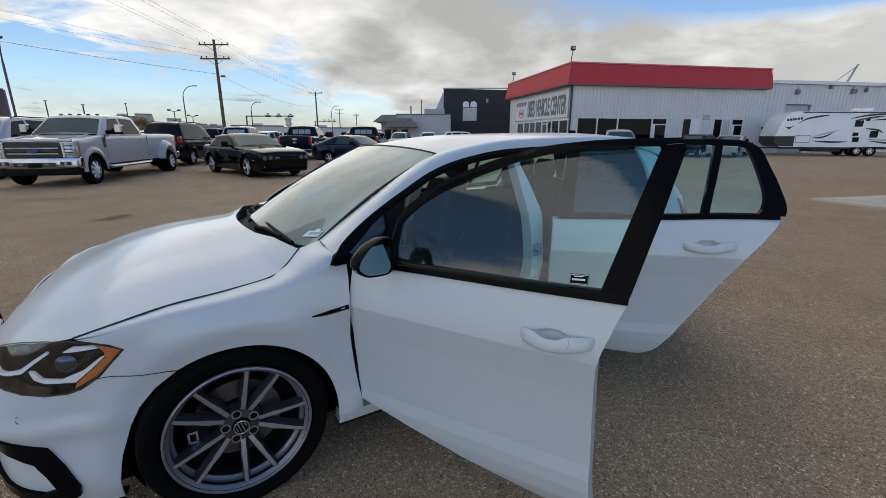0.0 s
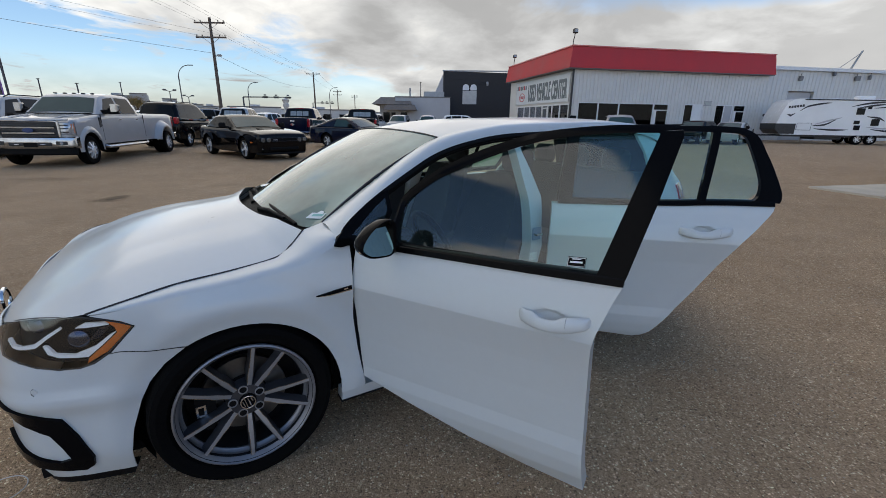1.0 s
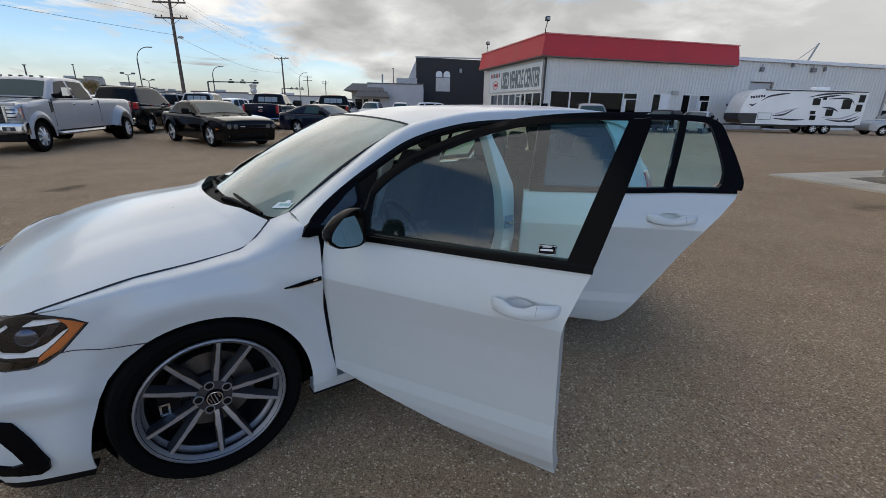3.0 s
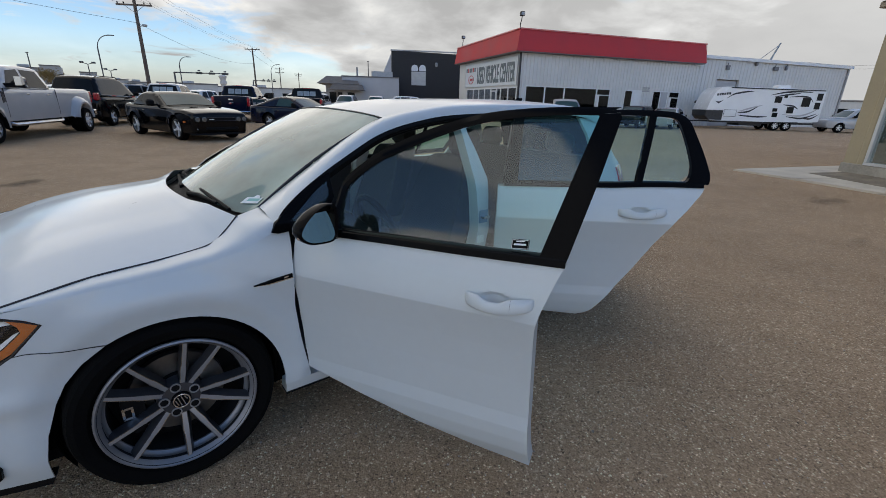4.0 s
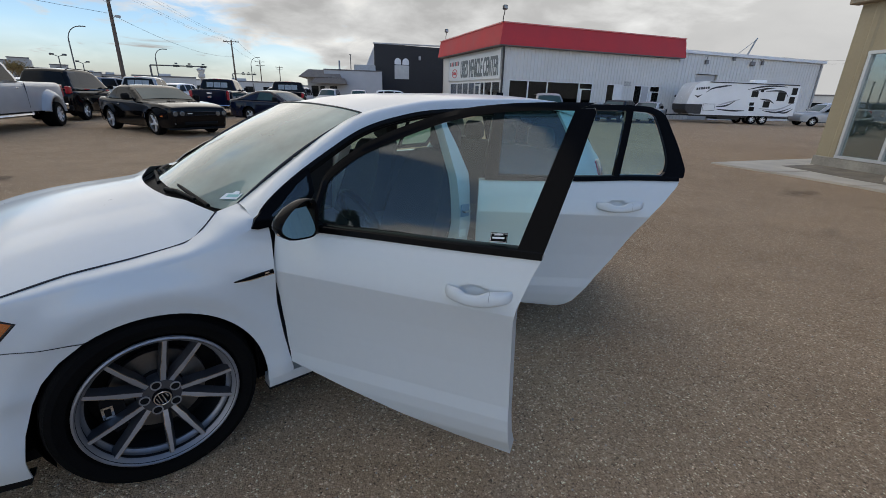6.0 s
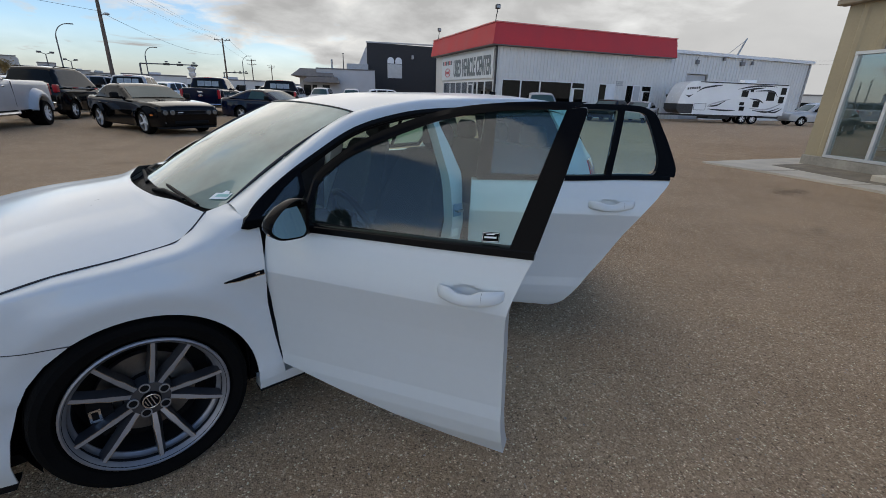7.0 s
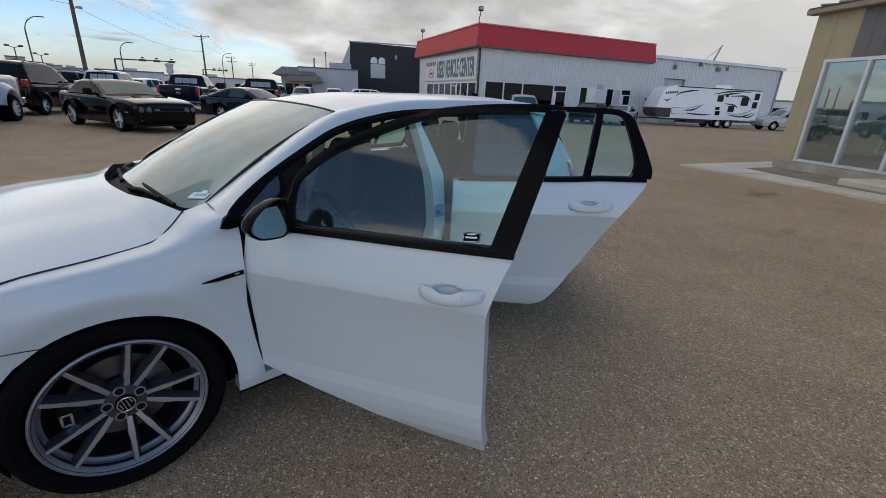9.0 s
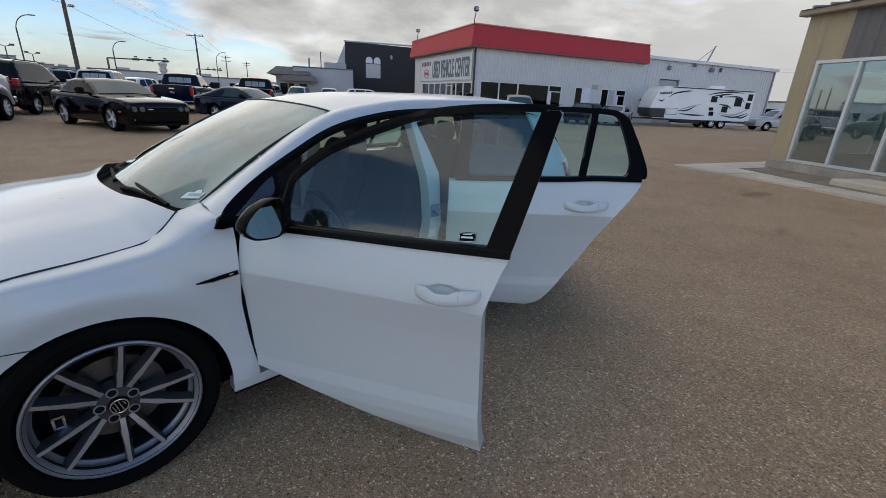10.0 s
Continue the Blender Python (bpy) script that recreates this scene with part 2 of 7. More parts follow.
ASPHALT = asphalt_material()
CONCRETE = surface("concrete", (0.52, 0.46, 0.37), 0.9, var=0.22, scale=1.2, fine=45, bump=0.25)
DIRT = surface("grit_and_dirt", (0.20, 0.165, 0.12), 0.95, var=0.35, scale=3, fine=70, bump=0.6)
WHITE_METAL = surface("white_metal_cladding", (0.62, 0.615, 0.60), 0.5, var=0.06, scale=0.6, fine=18)
RED_METAL = surface("red_fascia_metal", (0.47, 0.034, 0.042), 0.7, var=0.12, scale=0.5, fine=10)
DARK_TRIM = surface("dark_trim", (0.02, 0.02, 0.022), 0.5)
SIGN_WHITE = surface("sign_board", (0.62, 0.66, 0.70), 0.45, var=0.05)
SIGN_GREY = surface("sign_letters", (0.13, 0.16, 0.18), 0.5, var=0.1)
SIGN_RED = surface("sign_red", (0.55, 0.06, 0.08), 0.5)
WHITE_PAINT = surface("white_frame_paint", (0.72, 0.73, 0.74), 0.45, var=0.06)
BLACK_CLADDING = surface("charcoal_cladding", (0.022, 0.022, 0.025), 0.7, var=0.25, scale=1.0, fine=14)
GREY_STUCCO = surface("grey_stucco", (0.46, 0.46, 0.47), 0.9, var=0.1, scale=0.5, fine=20)
TAN_METAL = surface("tan_metal_cladding", (0.36, 0.30, 0.195), 0.5, var=0.1, scale=0.8, fine=20)
GREY_METAL = surface("slate_metal_cladding", (0.13, 0.125, 0.13), 0.5, var=0.15, scale=0.8, fine=20)
ALUMINIUM = surface("aluminium_frame", (0.62, 0.63, 0.64), 0.4, 0.6, var=0.08)
GALVANISED = surface("galvanised_steel", (0.34, 0.35, 0.36), 0.5, 0.7, var=0.15)
LAMP_STEEL = surface("dull_lamp_steel", (0.10, 0.10, 0.105), 0.6, 0.2, var=0.15)
POLE_WOOD = surface("weathered_pole_wood", (0.125, 0.095, 0.075), 0.9, var=0.3, scale=2, fine=40, bump=0.4)
BACKDROP = surface("distant_building_wall", (0.55, 0.54, 0.52), 0.9, var=0.12, scale=0.2, fine=2)
BACKDROP_DARK = surface("distant_roof", (0.17, 0.16, 0.155), 0.9, var=0.15, scale=0.2, fine=2)
STREET_GLASS = pane_glass("shop_window_glass", (0.22, 0.24, 0.25), 1.3, 0.003)
STOREFRONT_GLASS = pane_glass("storefront_glass", (0.5, 0.54, 0.55), 4.5, 0.02, (0.4, 0.44, 0.42))
# teal film painted in for the glow of the room behind the panes
OFFICE_GLASS = pane_glass("office_window_glass", (0.80, 0.90, 0.90), 4.6, 0.10, (0.24, 0.34, 0.35))
# near-black colour stands in for the shade inside the showroom
INSIDE_DARK = surface("shade_dark_interior", (0.03, 0.03, 0.03), 0.9, var=0.3, scale=0.8, fine=6)
FLOOR_TILE = surface("interior_floor", (0.25, 0.24, 0.22), 0.5)
WIRE = surface("black_cable", (0.07, 0.07, 0.075), 0.7)
SIGNAL_YELLOW = surface("signal_housing", (0.05, 0.05, 0.045), 0.6)

# ---- building blocks ----


class Shape:
    """Gathers vertices and faces for one mesh."""

    def __init__(self):
        self.v, self.f = [], []

    def add(self, verts, faces):
        k = len(self.v)
        self.v += [Vector(p) for p in verts]
        self.f += [[k + i for i in face] for face in faces]
        return self

    def moved(self, m, start=0):
        for i in range(start, len(self.v)):
            self.v[i] = m @ self.v[i]
        return self

    def box(self, x0, x1, y0, y1, z0, z1, b=0.0):
        lo, hi = (min(x0, x1), min(y0, y1), min(z0, z1)), (max(x0, x1), max(y0, y1), max(z0, z1))
        if b <= 0:
            vs = [(xx, yy, zz) for xx in (lo[0], hi[0]) for yy in (lo[1], hi[1]) for zz in (lo[2], hi[2])]
            return self.add(vs, [(0, 1, 3, 2), (4, 6, 7, 5), (0, 4, 5, 1), (2, 3, 7, 6), (0, 2, 6, 4), (1, 5, 7, 3)])
        b = min(b, *[(h - l) * 0.45 for h, l in zip(hi, lo)])
        vs, key = [], {}
        for c in range(8):
            s = [(c >> a) & 1 for a in range(3)]
            for a in range(3):
                key[c, a] = len(vs)
                vs.append([(hi[k] if s[k] else lo[k]) if k == a else (hi[k] - b if s[k] else lo[k] + b) for k in range(3)])
        fs = []
        for a in range(3):
            u, w = (a + 1) % 3, (a + 2) % 3
            for s in range(2):
                c0 = s << a
                fs.append([key[c0, a], key[c0 | 1 << u, a], key[c0 | 1 << u | 1 << w, a], key[c0 | 1 << w, a]])
            for su in range(2):
                for sw in range(2):
                    c0 = su << u | sw << w
                    c1 = c0 | 1 << a
                    fs.append([key[c0, u], key[c1, u], key[c1, w], key[c0, w]])
        fs += [[key[c, 0], key[c, 1], key[c, 2]] for c in range(8)]
        return self.add(vs, fs)

    def rings(self, rings, closed=True, caps=True):
        n = len(rings[0])
        k = len(self.v)
        self.v += [Vector(p) for r in rings for p in r]
        for i in range(len(rings) - 1):
            for j in range(n if closed else n - 1):
                a, b = k + i * n + j, k + i * n + (j + 1) % n
                self.f.append([a, b, b + n, a + n])
        if caps and closed:
            self.f.append([k + j for j in range(n)][::-1])
            self.f.append([k + (len(rings) - 1) * n + j for j in range(n)])
        return self

    def tube(self, path, r, n=8, caps=True):
        path = [Vector(p) for p in path]
        radii = r if isinstance(r, (list, tuple)) else [r] * len(path)
        rings, side = [], None
        for i, p in enumerate(path):
            t = (path[min(i + 1, len(path) - 1)] - path[max(i - 1, 0)]).normalized()
            if side is None:
                side = t.orthogonal().normalized()
            side = (side - t * side.dot(t)).normalized()
            up = t.cross(side)
            rings.append([p + radii[i] * (math.cos(2 * math.pi * j / n) * side + math.sin(2 * math.pi * j / n) * up) for j in range(n)])
        return self.rings(rings, True, caps)

    def lathe(self, profile, n=32, m=None, closed=False):
        """profile: (radius, height) pairs turned about local z."""
        k = len(self.v)
        rings = [[(r * math.cos(2 * math.pi * j / n), r * math.sin(2 * math.pi * j / n), h) for j in range(n)] for r, h in profile]
        if closed:
            rings.append(rings[0])
        self.rings(rings, True, False)
        if m is not None:
            self.moved(m, k)
        return self

    def prism(self, outline, h0, h1, fmap=None):
        """A polygon given as (u, v) pairs, pulled from h0 to h1."""
        fmap = fmap or (lambda u, w, h: (u, w, h))
        n = len(outline)
        vs = [fmap(u, w, h0) for u, w in outline] + [fmap(u, w, h1) for u, w in outline]
        fs = [list(range(n))[::-1], list(range(n, 2 * n))] + [[i, (i + 1) % n, n + (i + 1) % n, n + i] for i in range(n)]
        return self.add(vs, fs)

    def sheet(self, outline, fmap, du, dw, thick=0.0, folds=()):
        """A bent panel: a polygon in (u, w), gridded, each point placed by fmap(u, w, depth)."""
        bm = bmesh.new()
        bm.faces.new([bm.verts.new((u, w, 0)) for u, w in outline])
        us, ws = [p[0] for p in outline], [p[1] for p in outline]
        for lo, hi, step, axis in ((min(us), max(us), du, 0), (min(ws), max(ws), dw, 1)):
            count = max(1, int(round((hi - lo) / step)))
            for i in range(1, count):
                co, no = [0, 0, 0], [0, 0, 0]
                co[axis], no[axis] = lo + (hi - lo) * i / count, 1
                bmesh.ops.bisect_plane(bm, geom=bm.verts[:] + bm.edges[:] + bm.faces[:], plane_co=co, plane_no=no, dist=1e-5)
        for w in folds:
            bmesh.ops.bisect_plane(bm, geom=bm.verts[:] + bm.edges[:] + bm.faces[:], plane_co=(0, w, 0), plane_no=(0, 1, 0), dist=1e-5)
        bmesh.ops.triangulate(bm, faces=[f for f in bm.faces if len(f.verts) > 4])
        bm.verts.index_update()
        flat = [v.co.copy() for v in bm.verts]
        fs = [[v.index for v in f.verts] for f in bm.faces]
        rim = [(e.verts[0].index, e.verts[1].index) for e in bm.edges if len(e.link_faces) == 1]
        bm.free()
        k, n = len(self.v), len(flat)
        self.v += [Vector(fmap(p.x, p.y, 0.0)) for p in flat]
        self.f += [[k + i for i in face] for face in fs]
        if thick:
            self.v += [Vector(fmap(p.x, p.y, thick)) for p in flat]
            self.f += [[k + n + i for i in reversed(face)] for face in fs]
            self.f += [[k + a, k + b, k + n + b, k + n + a] for a, b in rim]
        return self


def part(name, shape, material, parent=None, label="", smooth=32, flip=True):
    """Links a Shape as one mesh object under a thing or a part."""
    me = bpy.data.meshes.new(name)
    me.from_pydata([tuple(p) for p in shape.v], [], shape.f)
    me.validate()
    if flip:
        bm = bmesh.new()
        bm.from_mesh(me)
        bmesh.ops.recalc_face_normals(bm, faces=bm.faces[:])
        bm.to_mesh(me)
        bm.free()
    if smooth:
        me.shade_smooth()
        me.set_sharp_from_angle(angle=radians(smooth))
    me.materials.append(material)
    ob = new(name, me)
    ob.parent = parent
    if label:
        tagged(ob, label)
    return ob


def thing(name, m, label, category, group="", kind=""):
    """An Empty at a thing's base that parents its parts."""
    ob = new(name)
    ob.matrix_world = m
    ob.empty_display_size = 0.1
    return tagged(ob, label, category, group, kind)


def clear_pane(ob):
    ob.visible_shadow = False
    return ob


def spline(pts, n=8):
    """Points of a smooth curve through pts."""
    P = [np.array(p, float) for p in pts]
    P = [2 * P[0] - P[1]] + P + [2 * P[-1] - P[-2]]
    out = []
    for i in range(1, len(P) - 2):
        a, b, c, d = P[i - 1:i + 3]
        for k in range(n):
            t = k / n
            out.append(0.5 * (2 * b + (c - a) * t + (2 * a - 5 * b + 4 * c - d) * t * t + (3 * b - a - 3 * c + d) * t ** 3))
    return [tuple(float(c) for c in p) for p in out] + [tuple(float(c) for c in P[-2])]


def lettering(name, words, height, width, material, parent, m):
    """Flat raised letters of the built-in font, fitted to a width and height, facing local -y."""
    cu = bpy.data.curves.new(name, "FONT")
    cu.body, cu.size, cu.extrude, cu.offset = words, 1.0, 0.01, 0.022
    ob = bpy.data.objects.new(name, cu)
    scene.collection.objects.link(ob)
    me = bpy.data.meshes.new_from_object(ob)
    bpy.data.objects.remove(ob)
    co = np.array([v.co for v in me.vertices])
    lo, hi = co.min(0), co.max(0)
    for v in me.vertices:
        p = (np.array(v.co) - lo) / np.maximum(hi - lo, 1e-6)
        v.co = m @ Vector((p[0] * width, (p[2] - 0.5) * 0.03, p[1] * height))
    me.name = name
    me.materials.append(material)
    out = new(name, me)
    out.parent = parent
    return out

# ---- the ground ----
EARTH = Shape()
EARTH.add([(-1500, -1500, 0), (1500, -1500, 0), (1500, 1500, 0), (-1500, 1500, 0)], [(0, 1, 2, 3)])
tagged(part("ground", EARTH, ASPHALT, None, "worn brown-grey asphalt of a car lot, speckled with stones", 0, False), category="ground", kind="structure")

# ---- the used vehicle centre: white cladding under a deep red fascia ----
UVC = pose(9.06, 32.53, 0, 0, 0, 10.5)
uvc = thing("showroom_building", UVC, "white metal-clad dealership building with deep red fascia", "building", kind="structure")
WALL_Y, UVC_LEN, UVC_DEPTH, HEAD = 0.45, 17.1, 14.0, 2.72
openings = [(1.05, 2.66), (2.67, 4.36), (4.37, 7.28), (7.3, 8.55), (9.95, 11.6), (12.75, 14.3), (14.4, 15.45)]


def ribbed(shape, x0, x1, z0, z1, y, pitch=0.3, depth=0.035):
    """Vertical-ribbed metal sheet in the plane y, facing -y."""
    n = max(1, int(round((x1 - x0) / pitch)))
    pts = []
    for i in range(n):
        a, w = x0 + (x1 - x0) * i / n, (x1 - x0) / n
        pts += [(a, y), (a + w * 0.62, y), (a + w * 0.72, y - depth), (a + w * 0.9, y - depth)]
    pts.append((x1, y))
    k = len(shape.v)
    shape.v += [Vector((px, py, z)) for z in (z0, z1) for px, py in pts]
    m = len(pts)
    shape.f += [[k + i, k + i + 1, k + m + i + 1, k + m + i] for i in range(m - 1)]
    shape.box(x0, x1, y + 0.01, y + 0.2, z0, z1)


cl = Shape()
ribbed(cl, 0.45, UVC_LEN, HEAD, 5.2, WALL_Y)
edge = 0.45
for a, b in openings + [(UVC_LEN, UVC_LEN)]:
    if a - edge > 0.02:
        pier = Shape()
        ribbed(pier, edge, a, 0.0, HEAD, WALL_Y)
        part("pier", pier, WHITE_METAL, uvc, smooth=0)
    edge = b
for a, b, sill in ((9.95, 11.6, 1.0), (12.75, 14.3, 1.0)):
    breast = Shape()
    ribbed(breast, a, b, 0.0, sill, WALL_Y)
    part("breast_wall", breast, WHITE_METAL, uvc, smooth=0)
part("wall", cl, WHITE_METAL, uvc, smooth=0)
side = Shape().box(0.45, 0.65, WALL_Y + 0.2, UVC_DEPTH, 2.6, 5.2).box(0.45, 0.65, 11.7, UVC_DEPTH, 0, 2.6).box(16.9, UVC_LEN, WALL_Y + 0.2, UVC_DEPTH, 0, 6.3).box(0.45, UVC_LEN, UVC_DEPTH - 0.2, UVC_DEPTH, 0, 6.3)
part("wall", side, WHITE_METAL, uvc, smooth=0)
part("corner_post", Shape().box(0.36, 0.47, 0.34, 0.47, 0, 5.1), DARK_TRIM, uvc, "black corner post")
fascia = Shape()
outer = [(-0.15, -0.05), (UVC_LEN + 0.05, -0.05), (UVC_LEN + 0.05, UVC_DEPTH), (-0.15, UVC_DEPTH)]
inner = [(0.12, 0.2), (UVC_LEN - 0.1, 0.2), (UVC_LEN - 0.1, UVC_DEPTH), (0.12, UVC_DEPTH)]
fascia.rings([[(px, py, 5.0) for px, py in outer], [(px, py, 6.42) for px, py in inner]], True, True)
part("fascia", fascia, RED_METAL, uvc, "deep red sheet-metal fascia", smooth=0)
part("coping", Shape().box(0.06, UVC_LEN - 0.04, 0.14, UVC_DEPTH, 6.42, 6.5), surface("coping_metal", (0.62, 0.16, 0.15), 0.4), uvc)
for seam in np.arange(1.8, UVC_LEN, 3.05):
    part("seam", Shape().rings([[(seam, -0.06, 5.0), (seam + 0.03, -0.06, 5.0), (seam + 0.03, -0.04, 5.0)], [(seam, 0.19, 6.42), (seam + 0.03, 0.19, 6.42), (seam + 0.03, 0.21, 6.42)]]), RED_METAL, uvc, smooth=0)
# soffit coloured dark for the line of shade under the fascia
part("soffit", Shape().box(-0.1, UVC_LEN, 0.0, UVC_DEPTH - 0.1, 4.93, 5.0), surface("soffit_shade_grey", (.16, .16, .165), .8), uvc)
part("floor", Shape().box(0.7, 16.8, WALL_Y + 0.3, UVC_DEPTH - 0.3, 0.0, 0.05), FLOOR_TILE, uvc)
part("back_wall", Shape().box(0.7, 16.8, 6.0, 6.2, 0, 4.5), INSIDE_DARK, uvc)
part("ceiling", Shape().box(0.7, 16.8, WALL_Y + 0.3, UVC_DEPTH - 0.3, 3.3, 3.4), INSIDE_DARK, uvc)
for a, b in openings:
    sill = 1.0 if a in (9.95, 12.75) else (0.0 if a in (7.3, 14.4) else 0.35)
    w = part("window" if sill else "door", Shape().box(a, b, WALL_Y, WALL_Y + 0.09, sill, sill + 0.07).box(a, b, WALL_Y, WALL_Y + 0.09, HEAD - 0.07, HEAD).box(a, a + 0.045, WALL_Y, WALL_Y + 0.09, sill + 0.07, HEAD - 0.07).box(b - 0.045, b, WALL_Y, WALL_Y + 0.09, sill + 0.07, HEAD - 0.07), WHITE_PAINT, uvc, smooth=0)
    if not sill:
        part("transom", Shape().box(a + 0.06, b - 0.06, WALL_Y + 0.005, WALL_Y + 0.085, 2.2, 2.27), WHITE_PAINT, w, smooth=0)
        part("jamb", Shape().box(a + 0.06, a + 0.28, WALL_Y + 0.005, WALL_Y + 0.085, 0, 2.2), WHITE_PAINT, w, smooth=0)
    if a == 9.95:
        part("blind", Shape().box(a + 0.72, b - 0.06, WALL_Y + 0.02, WALL_Y + 0.035, sill + 0.07, HEAD - 0.07), WHITE_PAINT, w, "closed white blind")
    if a == 12.75:
        part("mullion", Shape().box(13.48, 13.56, WALL_Y + 0.005, WALL_Y + 0.085, sill + 0.07, HEAD - 0.07), WHITE_PAINT, w)
        part("blind", Shape().box(13.58, b - 0.06, WALL_Y + 0.02, WALL_Y + 0.035, sill + 0.07, HEAD - 0.07), GREY_STUCCO, w, "grey blind half drawn")
    if sill and sill < 1:
        ribbed_sill = Shape().box(a, b, WALL_Y + 0.01, WALL_Y + 0.2, 0, sill)
        part("sill_panel", ribbed_sill, WHITE_METAL, w)
    clear_pane(part("pane", Shape().box(a + 0.045, b - 0.045, WALL_Y + 0.04, WALL_Y + 0.05, sill + 0.07, HEAD - 0.07), STREET_GLASS, w))
vent = part("wall_vent", Shape().box(11.6, 12.3, WALL_Y - 0.05, WALL_Y + 0.02, 2.62, 2.66).box(11.6, 12.3, WALL_Y - 0.05, WALL_Y + 0.02, 2.92, 2.96), GALVANISED, uvc)
for k in range(5):
    part("slat", Shape().box(11.62, 12.28, WALL_Y - 0.04, WALL_Y, 2.67 + 0.05 * k, 2.70 + 0.05 * k), GALVANISED, vent)
part("wall_light", Shape().box(17.2, 17.42, WALL_Y - 0.2, WALL_Y, 1.9, 2.1, 0.03), surface("fixture_bronze", (0.06, 0.055, 0.05), 0.5), uvc)
# the storefront side with its sign, facing local -x
front = Shape().box(0.42, 0.5, WALL_Y + 0.2, 11.7, 2.52, 2.62).box(0.42, 0.5, WALL_Y + 0.2, 11.7, 0, 0.35)
storefront = part("storefront", front, WHITE_PAINT, uvc, smooth=0)
for yy in (0.7, 2.2, 3.6, 4.4, 5.6, 7.0, 8.4, 9.8, 11.6):
    part("mullion", Shape().box(0.41, 0.52, yy, yy + 0.1, 0.35, 2.52), WHITE_PAINT, storefront)
clear_pane(part("pane", Shape().box(0.46, 0.47, WALL_Y + 0.2, 11.7, 0.35, 2.52), STOREFRONT_GLASS, storefront))
part("door_leaf", Shape().box(0.4, 0.47, 4.5, 4.62, 0.02, 2.4).box(0.4, 0.47, 5.5, 5.6, 0.02, 2.4).box(0.4, 0.47, 4.62, 5.5, 2.3, 2.4), ALUMINIUM, storefront)
sign = thing("building_sign", UVC, "long white sign board with grey block letters", "sign")
part("board", Shape().box(0.34, 0.44, 0.75, 11.9, 2.75, 4.72, 0.01), SIGN_WHITE, sign)
for yy in (0.68, 11.9):
    part("frame_post", Shape().box(0.32, 0.45, yy, yy + 0.08, 2.7, 4.78), ALUMINIUM, sign)
SIGN_M = pose(0.325, 8.75, 2.98, 0, 0, -90)
lettering("inscription", "USED VEHICLE CENTER", 1.42, 7.75, SIGN_GREY, sign, SIGN_M)
for k in range(6):
    part("word_bar", Shape().box(0.31, 0.335, 9.25 + 0.42 * k, 9.5 + 0.42 * k, 4.05, 4.4), SIGN_RED if k % 3 == 1 else SIGN_GREY, sign)
part("oval_mark", Shape().tube([(0.325, 10.3 + 0.62 * math.cos(a), 3.4 + 0.36 * math.sin(a)) for a in np.linspace(0, 2 * math.pi, 25)], 0.03, 6), SIGN_RED, sign, "red oval outline")
for k in range(3):
    part("mark_bar", Shape().box(0.31, 0.335, 9.95 + 0.26 * k, 10.12 + 0.26 * k, 3.28, 3.52), SIGN_RED, sign)
for xx, yy, hh in ((0.05, 0.15, 0.75), (0.15, 12.6, 0.7)):
    fl = thing("floodlight", UVC @ pose(xx, yy, 6.45), "small dark floodlight on a bent roof arm", "floodlight", "roof floodlights")
    part("arm", Shape().tube([(0, 0, -0.05), (-0.02, -0.06, 0.3), (-0.06, -0.28, 0.5), (-0.06, -0.3, hh)], 0.03, 6), DARK_TRIM, fl)
    part("head", Shape().box(-0.22, 0.1, -0.45, -0.2, hh - 0.05, hh + 0.24, 0.04), DARK_TRIM, fl)
    part("lens", Shape().box(-0.19, 0.07, -0.475, -0.45, hh, hh + 0.19, 0.01), GALVANISED, fl, "pale lamp lens")

# ---- the long white metal building beside it ----
wh = thing("metal_warehouse", UVC, "long white metal-clad warehouse with a roll-up door", "building", kind="structure")
wc = Shape()
ribbed(wc, UVC_LEN + 0.1, 20.0, 0.0, 5.7, 1.2, 0.4)
ribbed(wc, 20.0, 22.6, 3.95, 5.7, 1.2, 0.4)
ribbed(wc, 22.6, 36.2, 0.0, 5.7, 1.2, 0.4)
wc.box(36.0, 36.2, 1.4, 26, 0, 5.7).box(UVC_LEN + 0.1, 36.2, 25.8, 26, 0, 5.7)
part("wall", wc, WHITE_METAL, wh, smooth=0)
door = part("rollup_door", Shape().box(20.05, 22.55, 1.45, 1.5, 0, 3.9), GREY_STUCCO, wh, "grey roll-up door")
for k in range(12):
    part("slat", Shape().box(20.05, 22.55, 1.42, 1.45, 0.06 + 0.32 * k, 0.3 + 0.32 * k), GREY_STUCCO, door)
part("roof", Shape().rings([[(UVC_LEN + 0.1, 1.0, 5.7), (UVC_LEN + 0.1, 26, 5.7), (UVC_LEN + 0.1, 13, 6.1)], [(36.5, 1.0, 5.7), (36.5, 26, 5.7), (36.5, 13, 6.1)]]), GALVANISED, wh, smooth=0)
part("eave_trim", Shape().box(UVC_LEN + 0.1, 36.5, 0.95, 1.12, 5.52, 5.78), WHITE_PAINT, wh)
part("corner_trim", Shape().box(36.05, 36.28, 1.1, 1.3, 0, 5.5), surface("corner_trim_grey", (0.3, 0.3, 0.3), 0.5), wh)
for a, z0, w in ((20.6, 4.75, 0.35), (26.2, 4.9, 0.5), (23.9, 5.2, 0.22), (27.6, 5.0, 0.2)):
    part("wall_fixture", Shape().box(a, a + w, 0.95, 1.15, z0, z0 + 0.35, 0.03).tube([(a + 0.1, 1.05, z0 + 0.3), (a + 0.1, 1.0, z0 + 0.55)], 0.03, 6), surface("wall_fixture_grey", (0.16, 0.16, 0.165), 0.5), wh)
